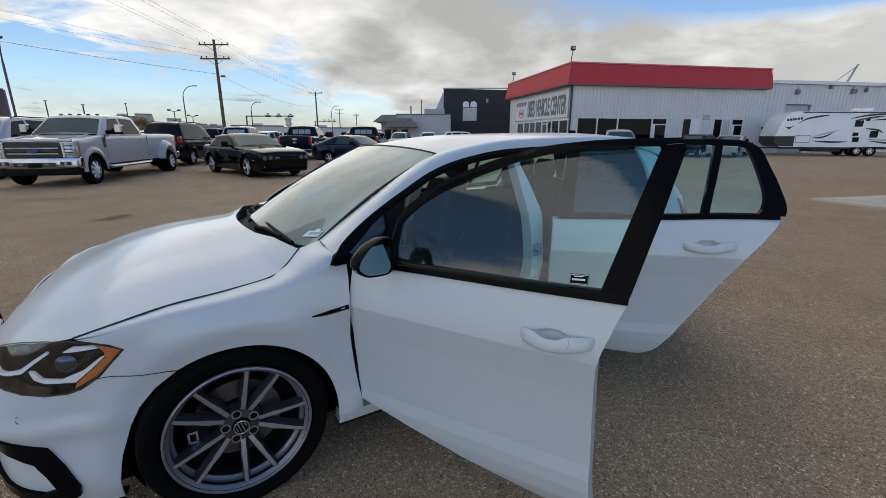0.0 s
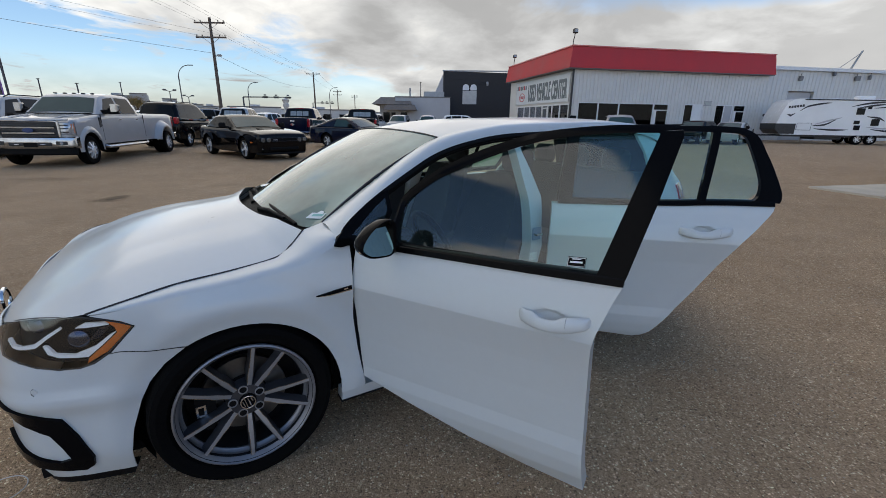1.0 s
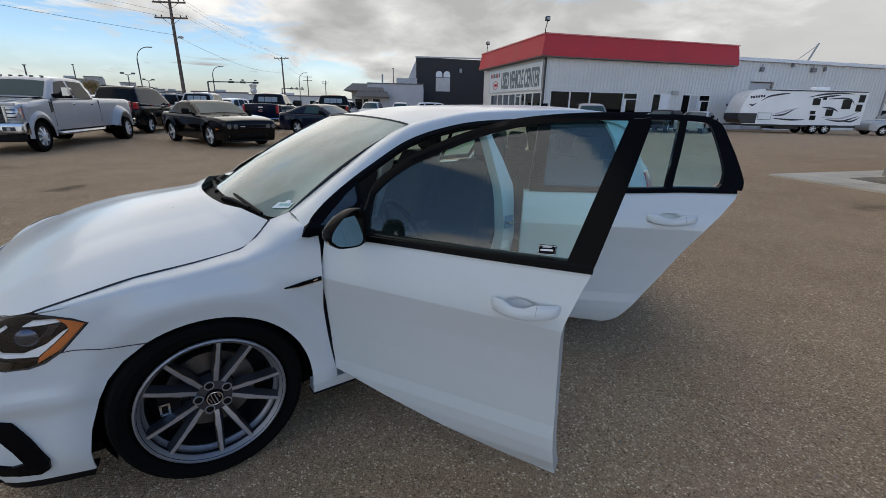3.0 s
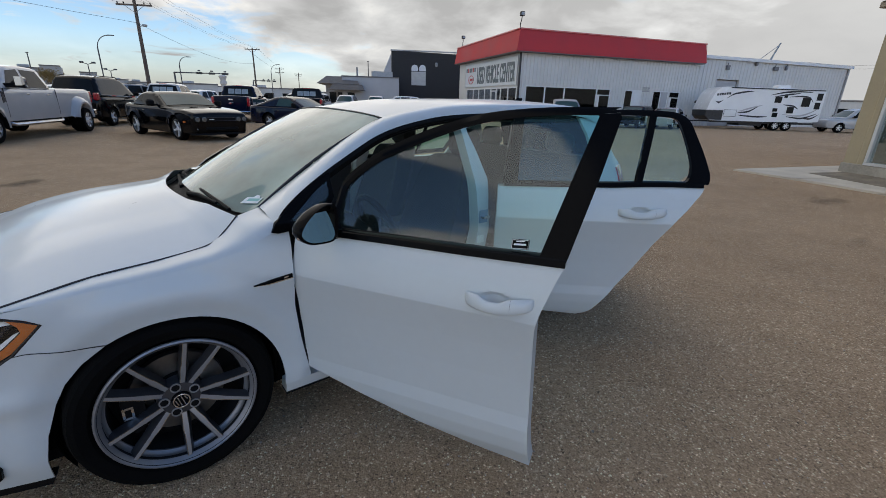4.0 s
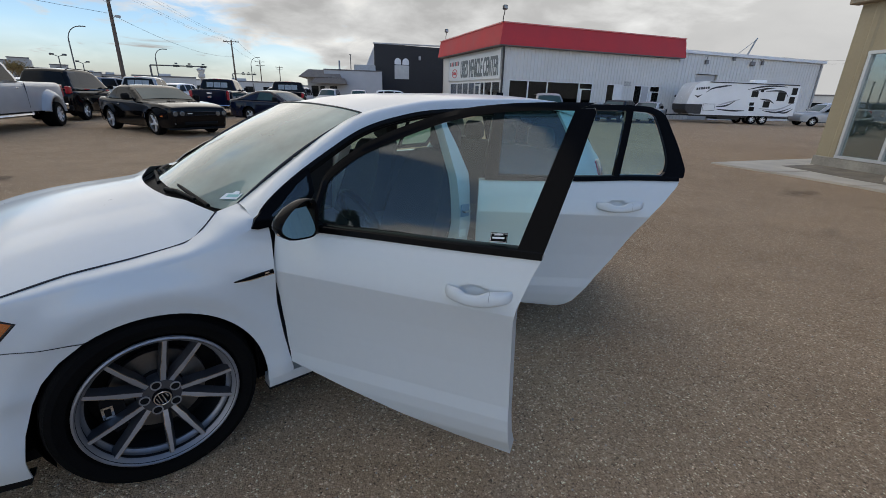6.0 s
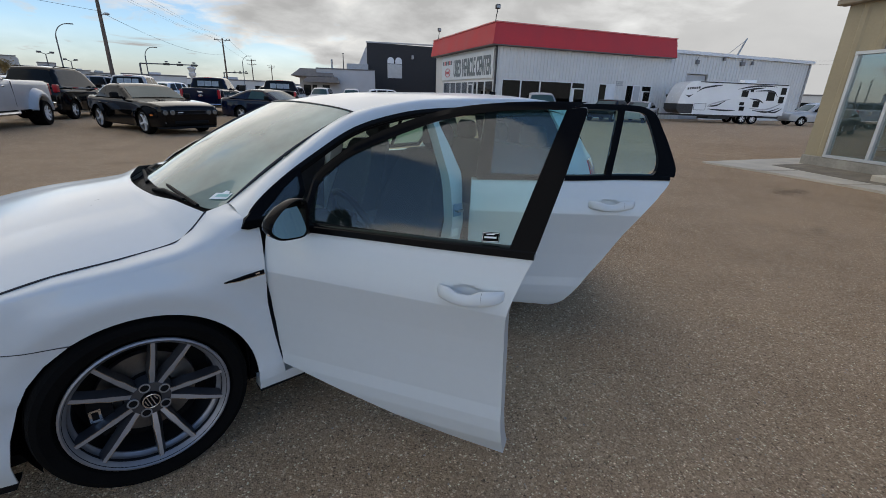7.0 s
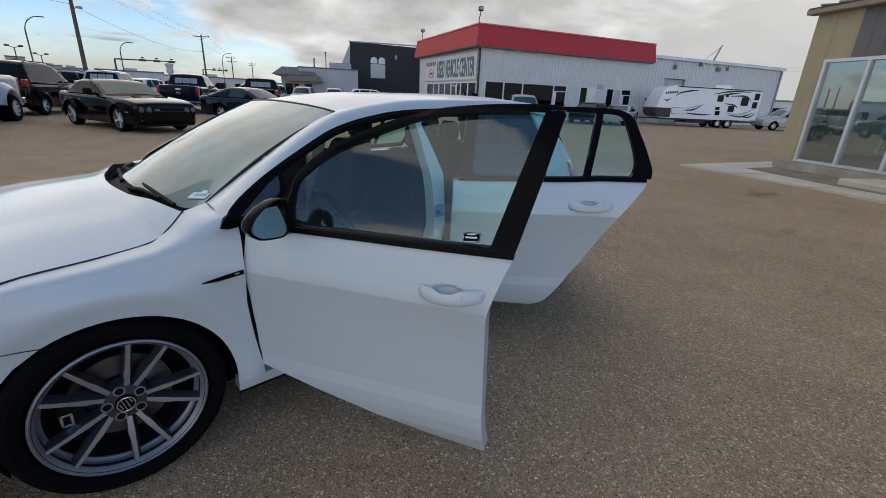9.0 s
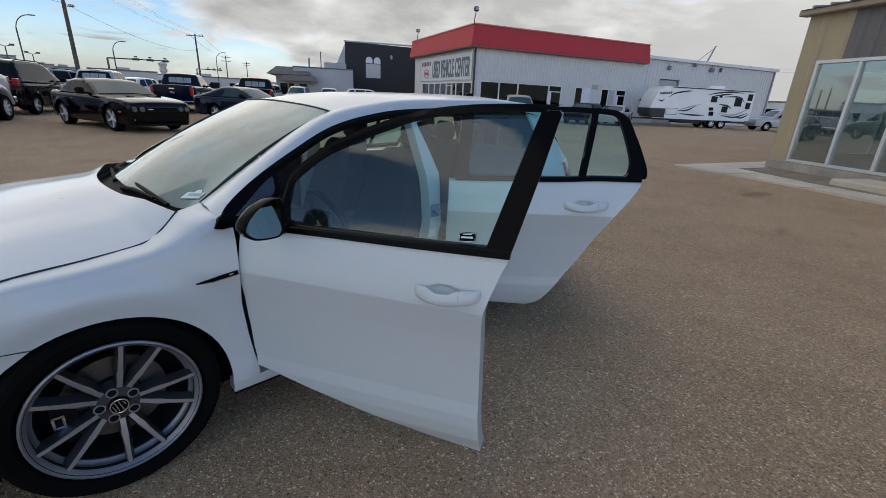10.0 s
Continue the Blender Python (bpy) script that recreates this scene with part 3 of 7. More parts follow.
part("roof_davit", Shape().tube([(26.6, 2.0, 5.7), (27.4, 2.0, 7.3), (27.5, 2.0, 7.35)], [0.09, 0.07, 0.06], 8).tube([(25.2, 2.0, 5.75), (27.35, 2.0, 7.2)], 0.025, 6), GALVANISED, wh, "leaning steel davit on the roof")

# ---- the office with tall windows ----
office = thing("office_building", pose(11.0, 9.38, 0, 0, 0, -90), "tan metal-clad office with tall aluminium windows", "building", kind="structure")
OW0, OW1, OH0, OH1, OTOP = 0.50, 8.0, 0.33, 2.62, 3.62
tan = Shape()
ribbed(tan, 0.0, OW0, 0.26, OTOP, 0.0, 0.42, 0.03)
ribbed(tan, OW0, 1.02, OH1, OTOP, 0.0, 0.35, 0.03)
part("wall", tan, TAN_METAL, office, smooth=0)
dk = Shape()
ribbed(dk, 1.02, 14.0, OH1, OTOP, 0.0, 0.3, 0.03)
ribbed(dk, OW1, 14.0, 0.26, OH1, 0.0, 0.3, 0.03)
part("upper_wall", dk, GREY_METAL, office, "slate grey metal cladding over the windows", smooth=0)
far_side = Shape().box(0.0, 0.2, 0.2, 1.85, 0.26, OTOP).box(0.0, 0.2, 4.5, 12, 0.26, OTOP).box(0.0, 0.2, 1.85, 4.5, 2.57, OTOP).box(0.0, 0.2, 1.85, 4.5, 0.26, 0.4).box(0, 14, 11.8, 12, 0, OTOP).box(13.8, 14, 0.2, 12, 0, OTOP)
part("wall", far_side, TAN_METAL, office, smooth=0)
part("foundation", Shape().box(-0.03, 14, -0.05, 0.2, -0.05, 0.27, 0.015), surface("foundation_concrete", (0.30, 0.275, 0.235), 0.9, var=0.35, scale=1.6, fine=30, bump=0.3), office, "stained concrete foundation")
part("gutter", Shape().box(-0.15, 14.1, -0.22, 0.05, OTOP, OTOP + 0.13, 0.02), surface("gutter_brown", (0.28, 0.23, 0.17), 0.5), office)
roof = Shape()
for k in range(36):
    roof.tube([(0.2 + 0.4 * k, -0.25, OTOP + 0.16), (0.2 + 0.4 * k, 6.0, OTOP + 0.9)], 0.03, 6)
roof.rings([[(-0.1, -0.25, OTOP + 0.13), (-0.1, 6, OTOP + 0.88), (-0.1, 12.2, OTOP + 0.13)], [(14.1, -0.25, OTOP + 0.13), (14.1, 6, OTOP + 0.88), (14.1, 12.2, OTOP + 0.13)]])
part("roof", roof, surface("roof_metal_brown", (0.26, 0.23, 0.19), 0.6, 0.1), office, smooth=0)
part("floor", Shape().box(0.3, 13.8, 0.2, 11.8, 0.0, 0.28), FLOOR_TILE, office)
part("ceiling", Shape().box(0.2, 13.8, 0.2, 11.8, 2.75, 2.85), WHITE_PAINT, office)
part("partition", Shape().box(0.3, 13.8, 5.0, 5.1, 0.28, 2.75), surface("partition_paint", (0.35, 0.34, 0.32), 0.8), office)
part("counter", Shape().box(1.6, 4.2, 2.6, 3.1, 0.28, 1.2, 0.03), surface("counter_laminate", (0.12, 0.12, 0.12), 0.5), office)
side_win = part("side_window_frame", Shape().box(0.04, 0.16, 1.85, 4.5, 0.40, 0.46).box(0.04, 0.16, 1.85, 4.5, 2.51, 2.57).box(0.04, 0.16, 1.85, 1.91, 0.46, 2.51).box(0.04, 0.16, 3.15, 3.21, 0.46, 2.51).box(0.04, 0.16, 4.44, 4.5, 0.46, 2.51), ALUMINIUM, office, smooth=0)
for a, b in ((1.91, 3.15), (3.21, 4.44)):
    clear_pane(part("pane", Shape().box(0.09, 0.10, a, b, 0.46, 2.51), OFFICE_GLASS, side_win))
owin = part("window_frame", Shape().box(OW0, OW1, -0.06, 0.1, OH0 - 0.06, OH0).box(OW0, OW1, -0.06, 0.1, OH1 - 0.07, OH1), ALUMINIUM, office, "white aluminium window frame", smooth=0)
for a in (OW0, 1.44, 2.38, 3.4, 4.5, 5.7, OW1 - 0.07):
    part("mullion", Shape().box(a, a + 0.07, -0.06, 0.1, OH0, OH1 - 0.07, 0.008), ALUMINIUM, owin)
for a, b in ((OW0 + 0.07, 1.44), (1.51, 2.38), (2.45, 3.4), (3.47, 4.5), (4.57, 5.7), (5.77, OW1 - 0.07)):
    clear_pane(part("pane", Shape().box(a, b, 0.01, 0.02, OH0, OH1 - 0.07), OFFICE_GLASS, owin))

# ---- the white hatchback, its two near doors open ----
CAR_WHITE = surface("white_car_paint", (0.575, 0.605, 0.61), 0.32, var=0.02, scale=1.5, fine=30, coat=0.55)
CAR_WHITE.node_tree.nodes["Principled BSDF"].inputs["Coat Roughness"].default_value = 0.09
GLOSS_BLACK = surface("gloss_black_trim", (0.004, 0.004, 0.0045), 0.1, var=0.2, spec=0.045)
SATIN_BLACK = surface("satin_black_plastic", (0.005, 0.005, 0.0055), 0.6, var=0.2, fine=200, bump=0.15, spec=0.12)
RUBBER = surface("tyre_rubber", (0.004, 0.004, 0.004), 0.9, var=0.3, scale=6, fine=90, bump=0.25, spec=0.06)
ALLOY_FACE = surface("machined_alloy", (0.36, 0.365, 0.385), 0.30, 0.6, var=0.1, fine=150)
ALLOY_DARK = surface("grey_alloy_paint", (0.06, 0.06, 0.066), 0.35, 0.5, var=0.15)
ALLOY_LIP = surface("rim_lip_grey", (0.22, 0.22, 0.235), 0.35, 0.5, var=0.15)
DISC_STEEL = surface("brake_disc_steel", (0.17, 0.165, 0.16), 0.35, 0.9, var=0.2, scale=10)
CHROME = surface("chrome", (0.75, 0.76, 0.78), 0.08, 1.0, var=0.03)
CLEAR_GLASS = pane_glass("lamp_lens", (0.9, 0.92, 0.93), 2.1)
# pale green diffuse film stands in for clouds mirrored in the screen
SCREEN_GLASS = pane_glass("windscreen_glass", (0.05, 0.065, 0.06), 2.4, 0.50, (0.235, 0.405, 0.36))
# grey-teal film painted in for the sky's sheen on the side glass
DOOR_GLASS = pane_glass("door_glass", (0.66, 0.97, 0.92), 2.1, 0.065, (0.13, 0.20, 0.195))
MIRROR = surface("mirror_silver", (0.42, 0.51, 0.50), 0.02, 1.0, var=0.01)
AMBER = surface("amber_reflector", (0.75, 0.19, 0.035), 0.25, var=0.15, coat=1.0)
TAIL_RED = surface("red_tail_lens", (0.40, 0.012, 0.02), 0.15, coat=1.0)
LED_WHITE = surface("led_light_guide", (0.62, 0.67, 0.74), 0.25, emit=((0.9, 0.95, 1.0), 0.06))
REFLECTOR = surface("lamp_reflector", (0.085, 0.10, 0.14), 0.2, 0.9, var=0.3)
SEAT_CLOTH = surface("charcoal_seat_cloth", (0.030, 0.032, 0.036), 0.9, var=0.2, fine=60, bump=0.05)
TRIM_GREY = surface("grey_cabin_trim", (0.045, 0.046, 0.05), 0.7, var=0.2)
LABEL_WHITE = surface("white_label", (0.75, 0.78, 0.76), 0.6)
LABEL_TEAL = surface("teal_label", (0.25, 0.50, 0.45), 0.6)

PLAN = spline([(-.82, 0), (-.812, .25), (-.79, .45), (-.745, .61), (-.675, .73), (-.55, .80), (-.35, .845), (-.1, .872), (.15, .884), (.45, .89),
               (1.5, .893), (2.5, .885), (2.75, .865), (2.95, .80), (3.06, .7), (3.12, .5), (3.14, 0)], 12)
PLAN_X, PLAN_Y = np.array(PLAN).T
PLAN_S = .023 + np.concatenate([[0], np.cumsum(np.hypot(np.diff(PLAN_X), np.diff(PLAN_Y)))])
LEVEL = [.13, .2, .26, .31, .36, .5, .62, .738, .75, .85, .93, .97, 1.05, 1.2, 1.33, 1.40]
TUCK = [-.07, -.035, -.022, -.020, -.029, -.029, -.020, 0, -.0024, -.027, -.051, -.07, -.115, -.19, -.265, -.33]


def tuck(z):
    return float(np.interp(z, LEVEL, TUCK))


def ease(t):
    t = min(1.0, max(0.0, t))
    return t * t * (3 - 2 * t)


def tuck_soft(z, reach):
    """The side's section with its crease rounded over a reach."""
    return sum(tuck(z + reach * k / 4) * (5 - abs(k)) for k in range(-4, 5)) / 25


def along(x):
    return float(np.interp(x, PLAN_X, PLAN_S))


def flank(hand=1):
    """Places (s, z, depth) on the body's side; hand 1: the driver's side."""
    def place(s, z, d):
        px, py = np.interp(s, PLAN_S, PLAN_X), np.interp(s, PLAN_S, PLAN_Y)
        tx = np.interp(s + .02, PLAN_S, PLAN_X) - np.interp(s - .02, PLAN_S, PLAN_X)
        ty = np.interp(s + .02, PLAN_S, PLAN_Y) - np.interp(s - .02, PLAN_S, PLAN_Y)
        ln = math.hypot(tx, ty)
        o = tuck_soft(z, .012 + .075 * ease((1.93 - s) / .28)) - d - max(0.0, z - .56) * .42 * ease((1.16 - s) / .46)
        if s < 1.25:
            o += .020 * math.exp(-((z - .485) / .038) ** 2) * min(1.0, (1.25 - s) * 4)
        r = math.hypot(s - 1.485, z - .31)
        lip = .002 + .011 * ease((r - .36) / .075) if r < .43 else .013 * (1 - ease((r - .425) / .10))
        o += lip * min(1.0, max(.4, (z - .1) / .15))
        return (px - ty / ln * o, -hand * (py + tx / ln * o), z)
    return place


def arc(cx, cz, rx, rz, a0, a1, n):
    return [(cx + rx * math.cos(radians(a0 + (a1 - a0) * k / n)), cz + rz * math.sin(radians(a0 + (a1 - a0) * k / n))) for k in range(n + 1)]


BARREL = surface("dark_rim_barrel", (0.012, 0.012, 0.013), 0.5, var=0.2, spec=0.3)
GOLF = pose(-1.196, 2.1016, 0, 0, 0, 31.226)
golf = thing("hatchback_car", GOLF, "white five-door hatchback with its two driver-side doors open", "car")
HOOD_CUT = [(-.42, .805, .789), (-.316, .80, .81), (-.163, .78, .835), (.014, .76, .847), (.175, .74, .866), (.24, .715, .90), (.30, .68, .948)]
SHOULDER = [(-.42, .785), (-.3, .797), (-.16, .812), (.0, .824), (.15, .838), (.27, .862), (.37, .905), (.44, .915)]
LAMP = [(.605, .67), (.687, .632), (.745, .634), (.814, .627), (.875, .614), (.943, .604), (1.004, .604), (1.046, .616), (1.093, .647), (1.142, .698), (1.178, .736), (1.142, .755), (1.097, .769), (1.035, .78), (.968, .778), (.887, .773), (.79, .758), (.692, .736), (.61, .708)]
ARCH = arc(1.487, .306, .362, .362, -8, 118, 26)
for hand in (1, -1):
    place = flank(hand)
    top = [(along(px), pz) for px, pz in SHOULDER]
    gap = [(along(.44), .857), (along(.432), .75), (along(.432), .6), (along(.445), .45), (along(.462), .33), (along(.47), .27)]
    outline = ARCH + [(1.22, .637), (1.138, .649), (1.100, .647), (1.144, .694), (1.184, .736), (1.146, .759), (1.10, .773), (1.065, .782)] + top[1:] + gap + [(1.85, .255)]
    fender = part("front_fender", Shape().sheet(outline, place, .011, .011, .008), CAR_WHITE, golf, smooth=50)
    strip = []
    for k in range(61):
        px = -.42 + (.44 + .42) * k / 60
        a = Vector(place(along(px), float(np.interp(px, [p for p, _ in SHOULDER], [z for _, z in SHOULDER])), 0))
        q = min(1.0, (px + .42) / .72)
        cx = [p[0] for p in HOOD_CUT]
        hx = -.42 + .72 * q
        b = Vector((hx, -hand * np.interp(hx, cx, [p[1] for p in HOOD_CUT]), np.interp(hx, cx, [p[2] for p in HOOD_CUT])))
        if px > .30:
            w = (px - .30) / .14
            b = Vector((.30 + .10 * w, -hand * (.68 - .06 * w), .948 + .009 * w))
        zs = float(np.interp(px, [p for p, _ in SHOULDER], [z for _, z in SHOULDER]))
        rise = (a - Vector(place(along(px), zs - .015, 0))).normalized()
        over = Vector((0, hand * 1.0, .25)).normalized()
        span = (b - a).length
        row = []
        for j in range(11):
            t = j / 10
            h00, h10, h01, h11 = 2 * t ** 3 - 3 * t ** 2 + 1, t ** 3 - 2 * t ** 2 + t, 3 * t ** 2 - 2 * t ** 3, t ** 3 - t ** 2
            row.append(a * h00 + rise * (span * h10) + b * h01 + over * (span * h11))
        strip.append(row)
    part("fender_top", Shape().rings(strip, False, False), CAR_WHITE, golf, smooth=70)
    # bumper corner with its dark vent trim
    skin = [(.023, .165), (.6, .165), (1.086, .168), (1.092, .25), (1.112, .344), (1.152, .45), (1.188, .515), (1.241, .573), (1.312, .623), (1.22, .637), (1.138, .649), (1.093, .644)] + [LAMP[k] for k in (7, 6, 5, 4, 3, 2, 1, 0)] + [(.59, .705), (.4, .69), (.2, .66), (.023, .645)]
    part("front_bumper", Shape().sheet(skin, place, .025, .02, .006), CAR_WHITE, golf)
    vent = [(.60, .50), (.74, .468), (.835, .445), (.914, .423), (.952, .351), (.983, .266), (.975, .228), (.946, .209), (.893, .214), (.788, .232), (.68, .27), (.60, .30), (.60, .325), (.70, .305), (.80, .275), (.875, .257), (.918, .268), (.9, .318), (.87, .368), (.80, .398), (.60, .45)]
    part("bumper_vent", Shape().sheet(vent, lambda s, z, d: place(s, z, d - .012), .05, .05, .03), GLOSS_BLACK, golf, "gloss black bumper vent frame")
    part("splitter", Shape().sheet([(.023, .12), (1.07, .13), (1.085, .165), (.023, .165)], lambda s, z, d: place(s, z, d + .004), .06, .04, .05), SATIN_BLACK, golf, "black lower splitter")
    part("grille", Shape().sheet([(.023, .50), (.50, .51), (.56, .56), (.57, .62), (.023, .61)], lambda s, z, d: place(s, z, d - .006), .08, .05, .02), GLOSS_BLACK, golf)
    part("seam_line", Shape().tube([place(s, z, -.0015) for s, z in spline([(1.314, .623), (1.22, .637), (1.138, .649), (1.095, .646)], 14)], .0014, 5), DARK_TRIM, golf)
    sense = part("parking_sensor", Shape().tube([Vector(place(.858, .534, .004)), Vector(place(.858, .534, -.0015))], .0105, 18), CAR_WHITE, golf)
    part("sensor_ring", Shape().tube([place(.858 + .0115 * math.cos(q), .534 + .0115 * math.sin(q), -.0005) for q in np.linspace(1.9, 4.6, 12)], .0012, 5), DARK_TRIM, sense)
    # headlamp
    lamp = part("headlamp", Shape().sheet(LAMP, lambda s, z, d: place(s, z, d + .05), .05, .04, .01), SATIN_BLACK, golf, "dark projector headlamp with amber corner")
    clear_pane(part("lens", Shape().sheet(LAMP, lambda s, z, d: place(s, z, d - .002), .04, .03), CLEAR_GLASS, lamp))
    rim = LAMP + LAMP[:1]
    part("gasket", Shape().tube([place(s, z, .002) for s, z in rim], .0035, 5), DARK_TRIM, lamp)
    part("amber_corner", Shape().sheet([(1.095, .766), (1.14, .753), (1.174, .736), (1.138, .698), (1.09, .65), (1.024, .613), (1.032, .632), (1.08, .672), (1.128, .716), (1.125, .735)], lambda s, z, d: place(s, z, d + .012), .04, .03, .008), AMBER, lamp)
    for pts in ([(.64, .66), (.70, .652), (.783, .658), (.863, .670), (.914, .703), (.965, .734), (.957, .746), (.909, .721), (.853, .689), (.781, .675), (.70, .668), (.64, .675)],
                [(.893, .678), (.906, .65), (.94, .637), (1.028, .633), (1.082, .677), (1.124, .716), (1.122, .730), (1.075, .697), (1.026, .652), (.949, .653), (.92, .676)],
                [(1.01, .738), (1.04, .753), (1.095, .752), (1.118, .738), (1.1, .732), (1.06, .738)]):
        for i in range(len(pts) // 2):
            a, b = pts[i], pts[-1 - i]
            pts[-1 - i] = (b[0] + (a[0] - b[0]) * .42, b[1] + (a[1] - b[1]) * .42)
        part("light_guide", Shape().sheet(pts, lambda s, z, d: place(s, z, d + .018), .05, .04, .01), LED_WHITE, lamp, "white light guide")
    for sc, zc, rr in ((.85, .733, .026), (1.005, .692, .03)):
        c, n_in = Vector(place(sc, zc, .048)), (Vector(place(sc, zc, .06)) - Vector(place(sc, zc, 0))).normalized()
        part("projector", Shape().tube([c, c - n_in * .012, c - n_in * .02], [rr, rr, rr * .55], 20), REFLECTOR, lamp)
    for k in range(5):
        part("lamp_fin", Shape().sheet([(1.04 + .008 * k, .688 + .009 * k), (1.075 + .008 * k, .698 + .009 * k), (1.075 + .008 * k, .702 + .009 * k), (1.04 + .008 * k, .692 + .009 * k)], lambda s, z, d: place(s, z, d + .03), .1, .1, .006), REFLECTOR, lamp)
    # blade badge on the fender
    bd = part("fender_badge", Shape().sheet([(along(.282), .731), (along(.335), .7285), (along(.425), .738), (along(.425), .751), (along(.36), .7435)], lambda s, z, d: place(s, z, d - .008), .05, .03, .012), GLOSS_BLACK, golf, "black and chrome fender blade")
    part("badge_chrome", Shape().sheet([(along(.282), .7305), (along(.335), .7255), (along(.425), .7345), (along(.425), .7385), (along(.335), .7295)], lambda s, z, d: place(s, z, d - .011), .05, .03, .01), CHROME, bd)
    part("badge_mark", Shape().sheet([(along(.392), .7405), (along(.408), .7425), (along(.408), .7475), (along(.392), .7455)], lambda s, z, d: place(s, z, d - .011), .05, .03, .006), CHROME, bd)
    # wheel housing, sill, rear quarter
    liner = Shape().lathe([(.10, .40), (.372, .40), (.372, .74), (.368, .765)], 40, pose(0, 0, .315, 90 if hand == 1 else -90, 0, 0))
    liner2 = Shape().lathe([(.10, .40), (.375, .40), (.375, .835), (.36, .85)], 40, pose(2.63, 0, .315, 90 if hand == 1 else -90, 0, 0))
    for sh in (liner, liner2):
        keep = [i for i, f in enumerate(sh.f) if sum(sh.v[j].z for j in f) / len(f) > (.13 if sum(sh.v[j].x for j in f) / len(f) < -.2 else .21)]
        sh.f = [sh.f[i] for i in keep]
    part("wheel_housing", liner, SATIN_BLACK, golf)
    part("wheel_housing", liner2, SATIN_BLACK, golf)
    part("sill", Shape().sheet([(1.848, .212), (along(2.28), .205), (along(2.26), .27), (1.85, .262)], place, .3, .015, .06), CAR_WHITE, golf)
    part("sill_blade", Shape().sheet([(1.86, .165), (along(2.28), .155), (along(2.28), .204), (1.855, .211)], lambda s, z, d: place(s, z, d + .03), .3, .03, .06), SATIN_BLACK, golf, "black sill extension")
    rear = [(along(2.26), .2), (along(2.26), .30)] + arc(along(2.63), .31, .362, .362, 172, 8, 20) + [(along(2.98), .2), (PLAN_S[-1], .2), (PLAN_S[-1], .96), (along(3.0), .99), (along(2.90), 1.04), (along(2.80), 1.18), (along(2.72), 1.29), (along(2.50), 1.315), (along(2.53), 1.2), (along(2.52), 1.06), (along(2.45), .95), (along(2.32), .75), (along(2.26), .55)]
    rear = [p for p in rear if p != (along(2.26), .30)]
    part("rear_quarter", Shape().sheet(rear, place, .06, .05, .02), CAR_WHITE, golf)
    part("tail_lamp", Shape().sheet([(along(2.79), .83), (along(2.90), .81), (PLAN_S[-1] - .45, .81), (PLAN_S[-1] - .45, .97), (along(2.90), 1.0), (along(2.80), .985)], lambda s, z, d: place(s, z, d - .008), .06, .05, .02), TAIL_RED, golf, "red tail lamp")
    # pillar and roof rail band
    inner = [(.40, .62, .957), (.52, .608, 1.035), (.634, .598, 1.107), (.836, .58, 1.228), (1.02, .562, 1.308), (1.29, .552, 1.355), (1.56, .55, 1.377), (2.2, .55, 1.392), (2.5, .548, 1.382), (2.66, .545, 1.365), (2.80, .54, 1.335)]
    outer = [(.385, .845, .918), (.44, .815, .985), (.57, .77, 1.068), (.75, .722, 1.158), (.95, .678, 1.245), (1.18, .65, 1.298), (1.45, .635, 1.328), (2.0, .63, 1.342), (2.4, .632, 1.328), (2.6, .645, 1.30), (2.74, .665, 1.25)]
    if hand < 0:
        outer = [(x + .01, y + .04, z - .075) for x, y, z in inner]
    rows = []
    for p, q in zip(spline(inner, 5), spline(outer, 5)):
        p, q = Vector((p[0], -hand * p[1], p[2])), Vector((q[0], -hand * q[1], q[2]))
        rows.append([p.lerp(q, t) + Vector((0, -hand * .02, .02)) * (math.sin(math.pi * t) * (hand > 0)) for t in np.linspace(0, 1, 6)])
    part("roof_pillar", Shape().rings(rows, False, False), CAR_WHITE, golf, smooth=50)
    seal = [(p[0] + .004, -hand * (p[1] - .012), p[2] - .014) for p in spline(outer[1:9], 5)]
    part("door_seal", Shape().tube(seal, .017, 8), SATIN_BLACK, golf)
    part("pillar_trim", Shape().tube([(p[0] + .02, -hand * (p[1] - .035), p[2] - .018) for p in spline(outer[1:9], 4)], .024, 8), SATIN_BLACK, golf)
    # fixed quarter glass ahead of the door
    tri = [(.376, .910), (.395, .940), (.455, .995), (.57, 1.066), (.652, 1.10), (.648, 1.01), (.60, .955), (.50, .912), (.40, .904)]
    part("quarter_frame", Shape().sheet([(along(a), z) for a, z in tri], lambda s, z, d: place(s, z, d - .009), .03, .03, .03), GLOSS_BLACK, golf)
    clear_pane(part("quarter_glass", Shape().sheet([(along(a), z) for a, z in ((.455, .945), (.58, 1.04), (.632, 1.07), (.628, 1.02), (.585, .965), (.50, .935))], lambda s, z, d: place(s, z, d - .0105), .08, .06), DOOR_GLASS, golf))
    post = [(1.42, .2), (1.57, .2), (1.56, .4), (1.535, .62), (1.55, .85), (1.578, 1.0), (1.545, 1.13), (1.51, 1.23), (1.50, 1.33), (1.455, 1.33), (1.47, 1.23), (1.485, 1.0), (1.455, .65), (1.43, .4)]
    bp = part("centre_pillar", Shape().sheet(post, lambda x, z, d: (x, -hand * (.893 + tuck(z) * .85 - .085 - d), z), .05, .06, .07), CAR_WHITE, golf, "white centre door pillar")
    if hand == 1:
        part("striker", Shape().tube([(1.475, -.805, .81), (1.475, -.835, .81), (1.51, -.835, .81), (1.51, -.805, .81)], .007, 8), CHROME, bp)
        part("striker_plate", Shape().box(1.465, 1.525, -.812, -.806, .775, .845, .002), surface("blue_grey_plate", (.18, .28, .38), .4), bp)
        part("label", Shape().box(1.465, 1.515, -.803, -.799, .66, .73), LABEL_WHITE, bp)

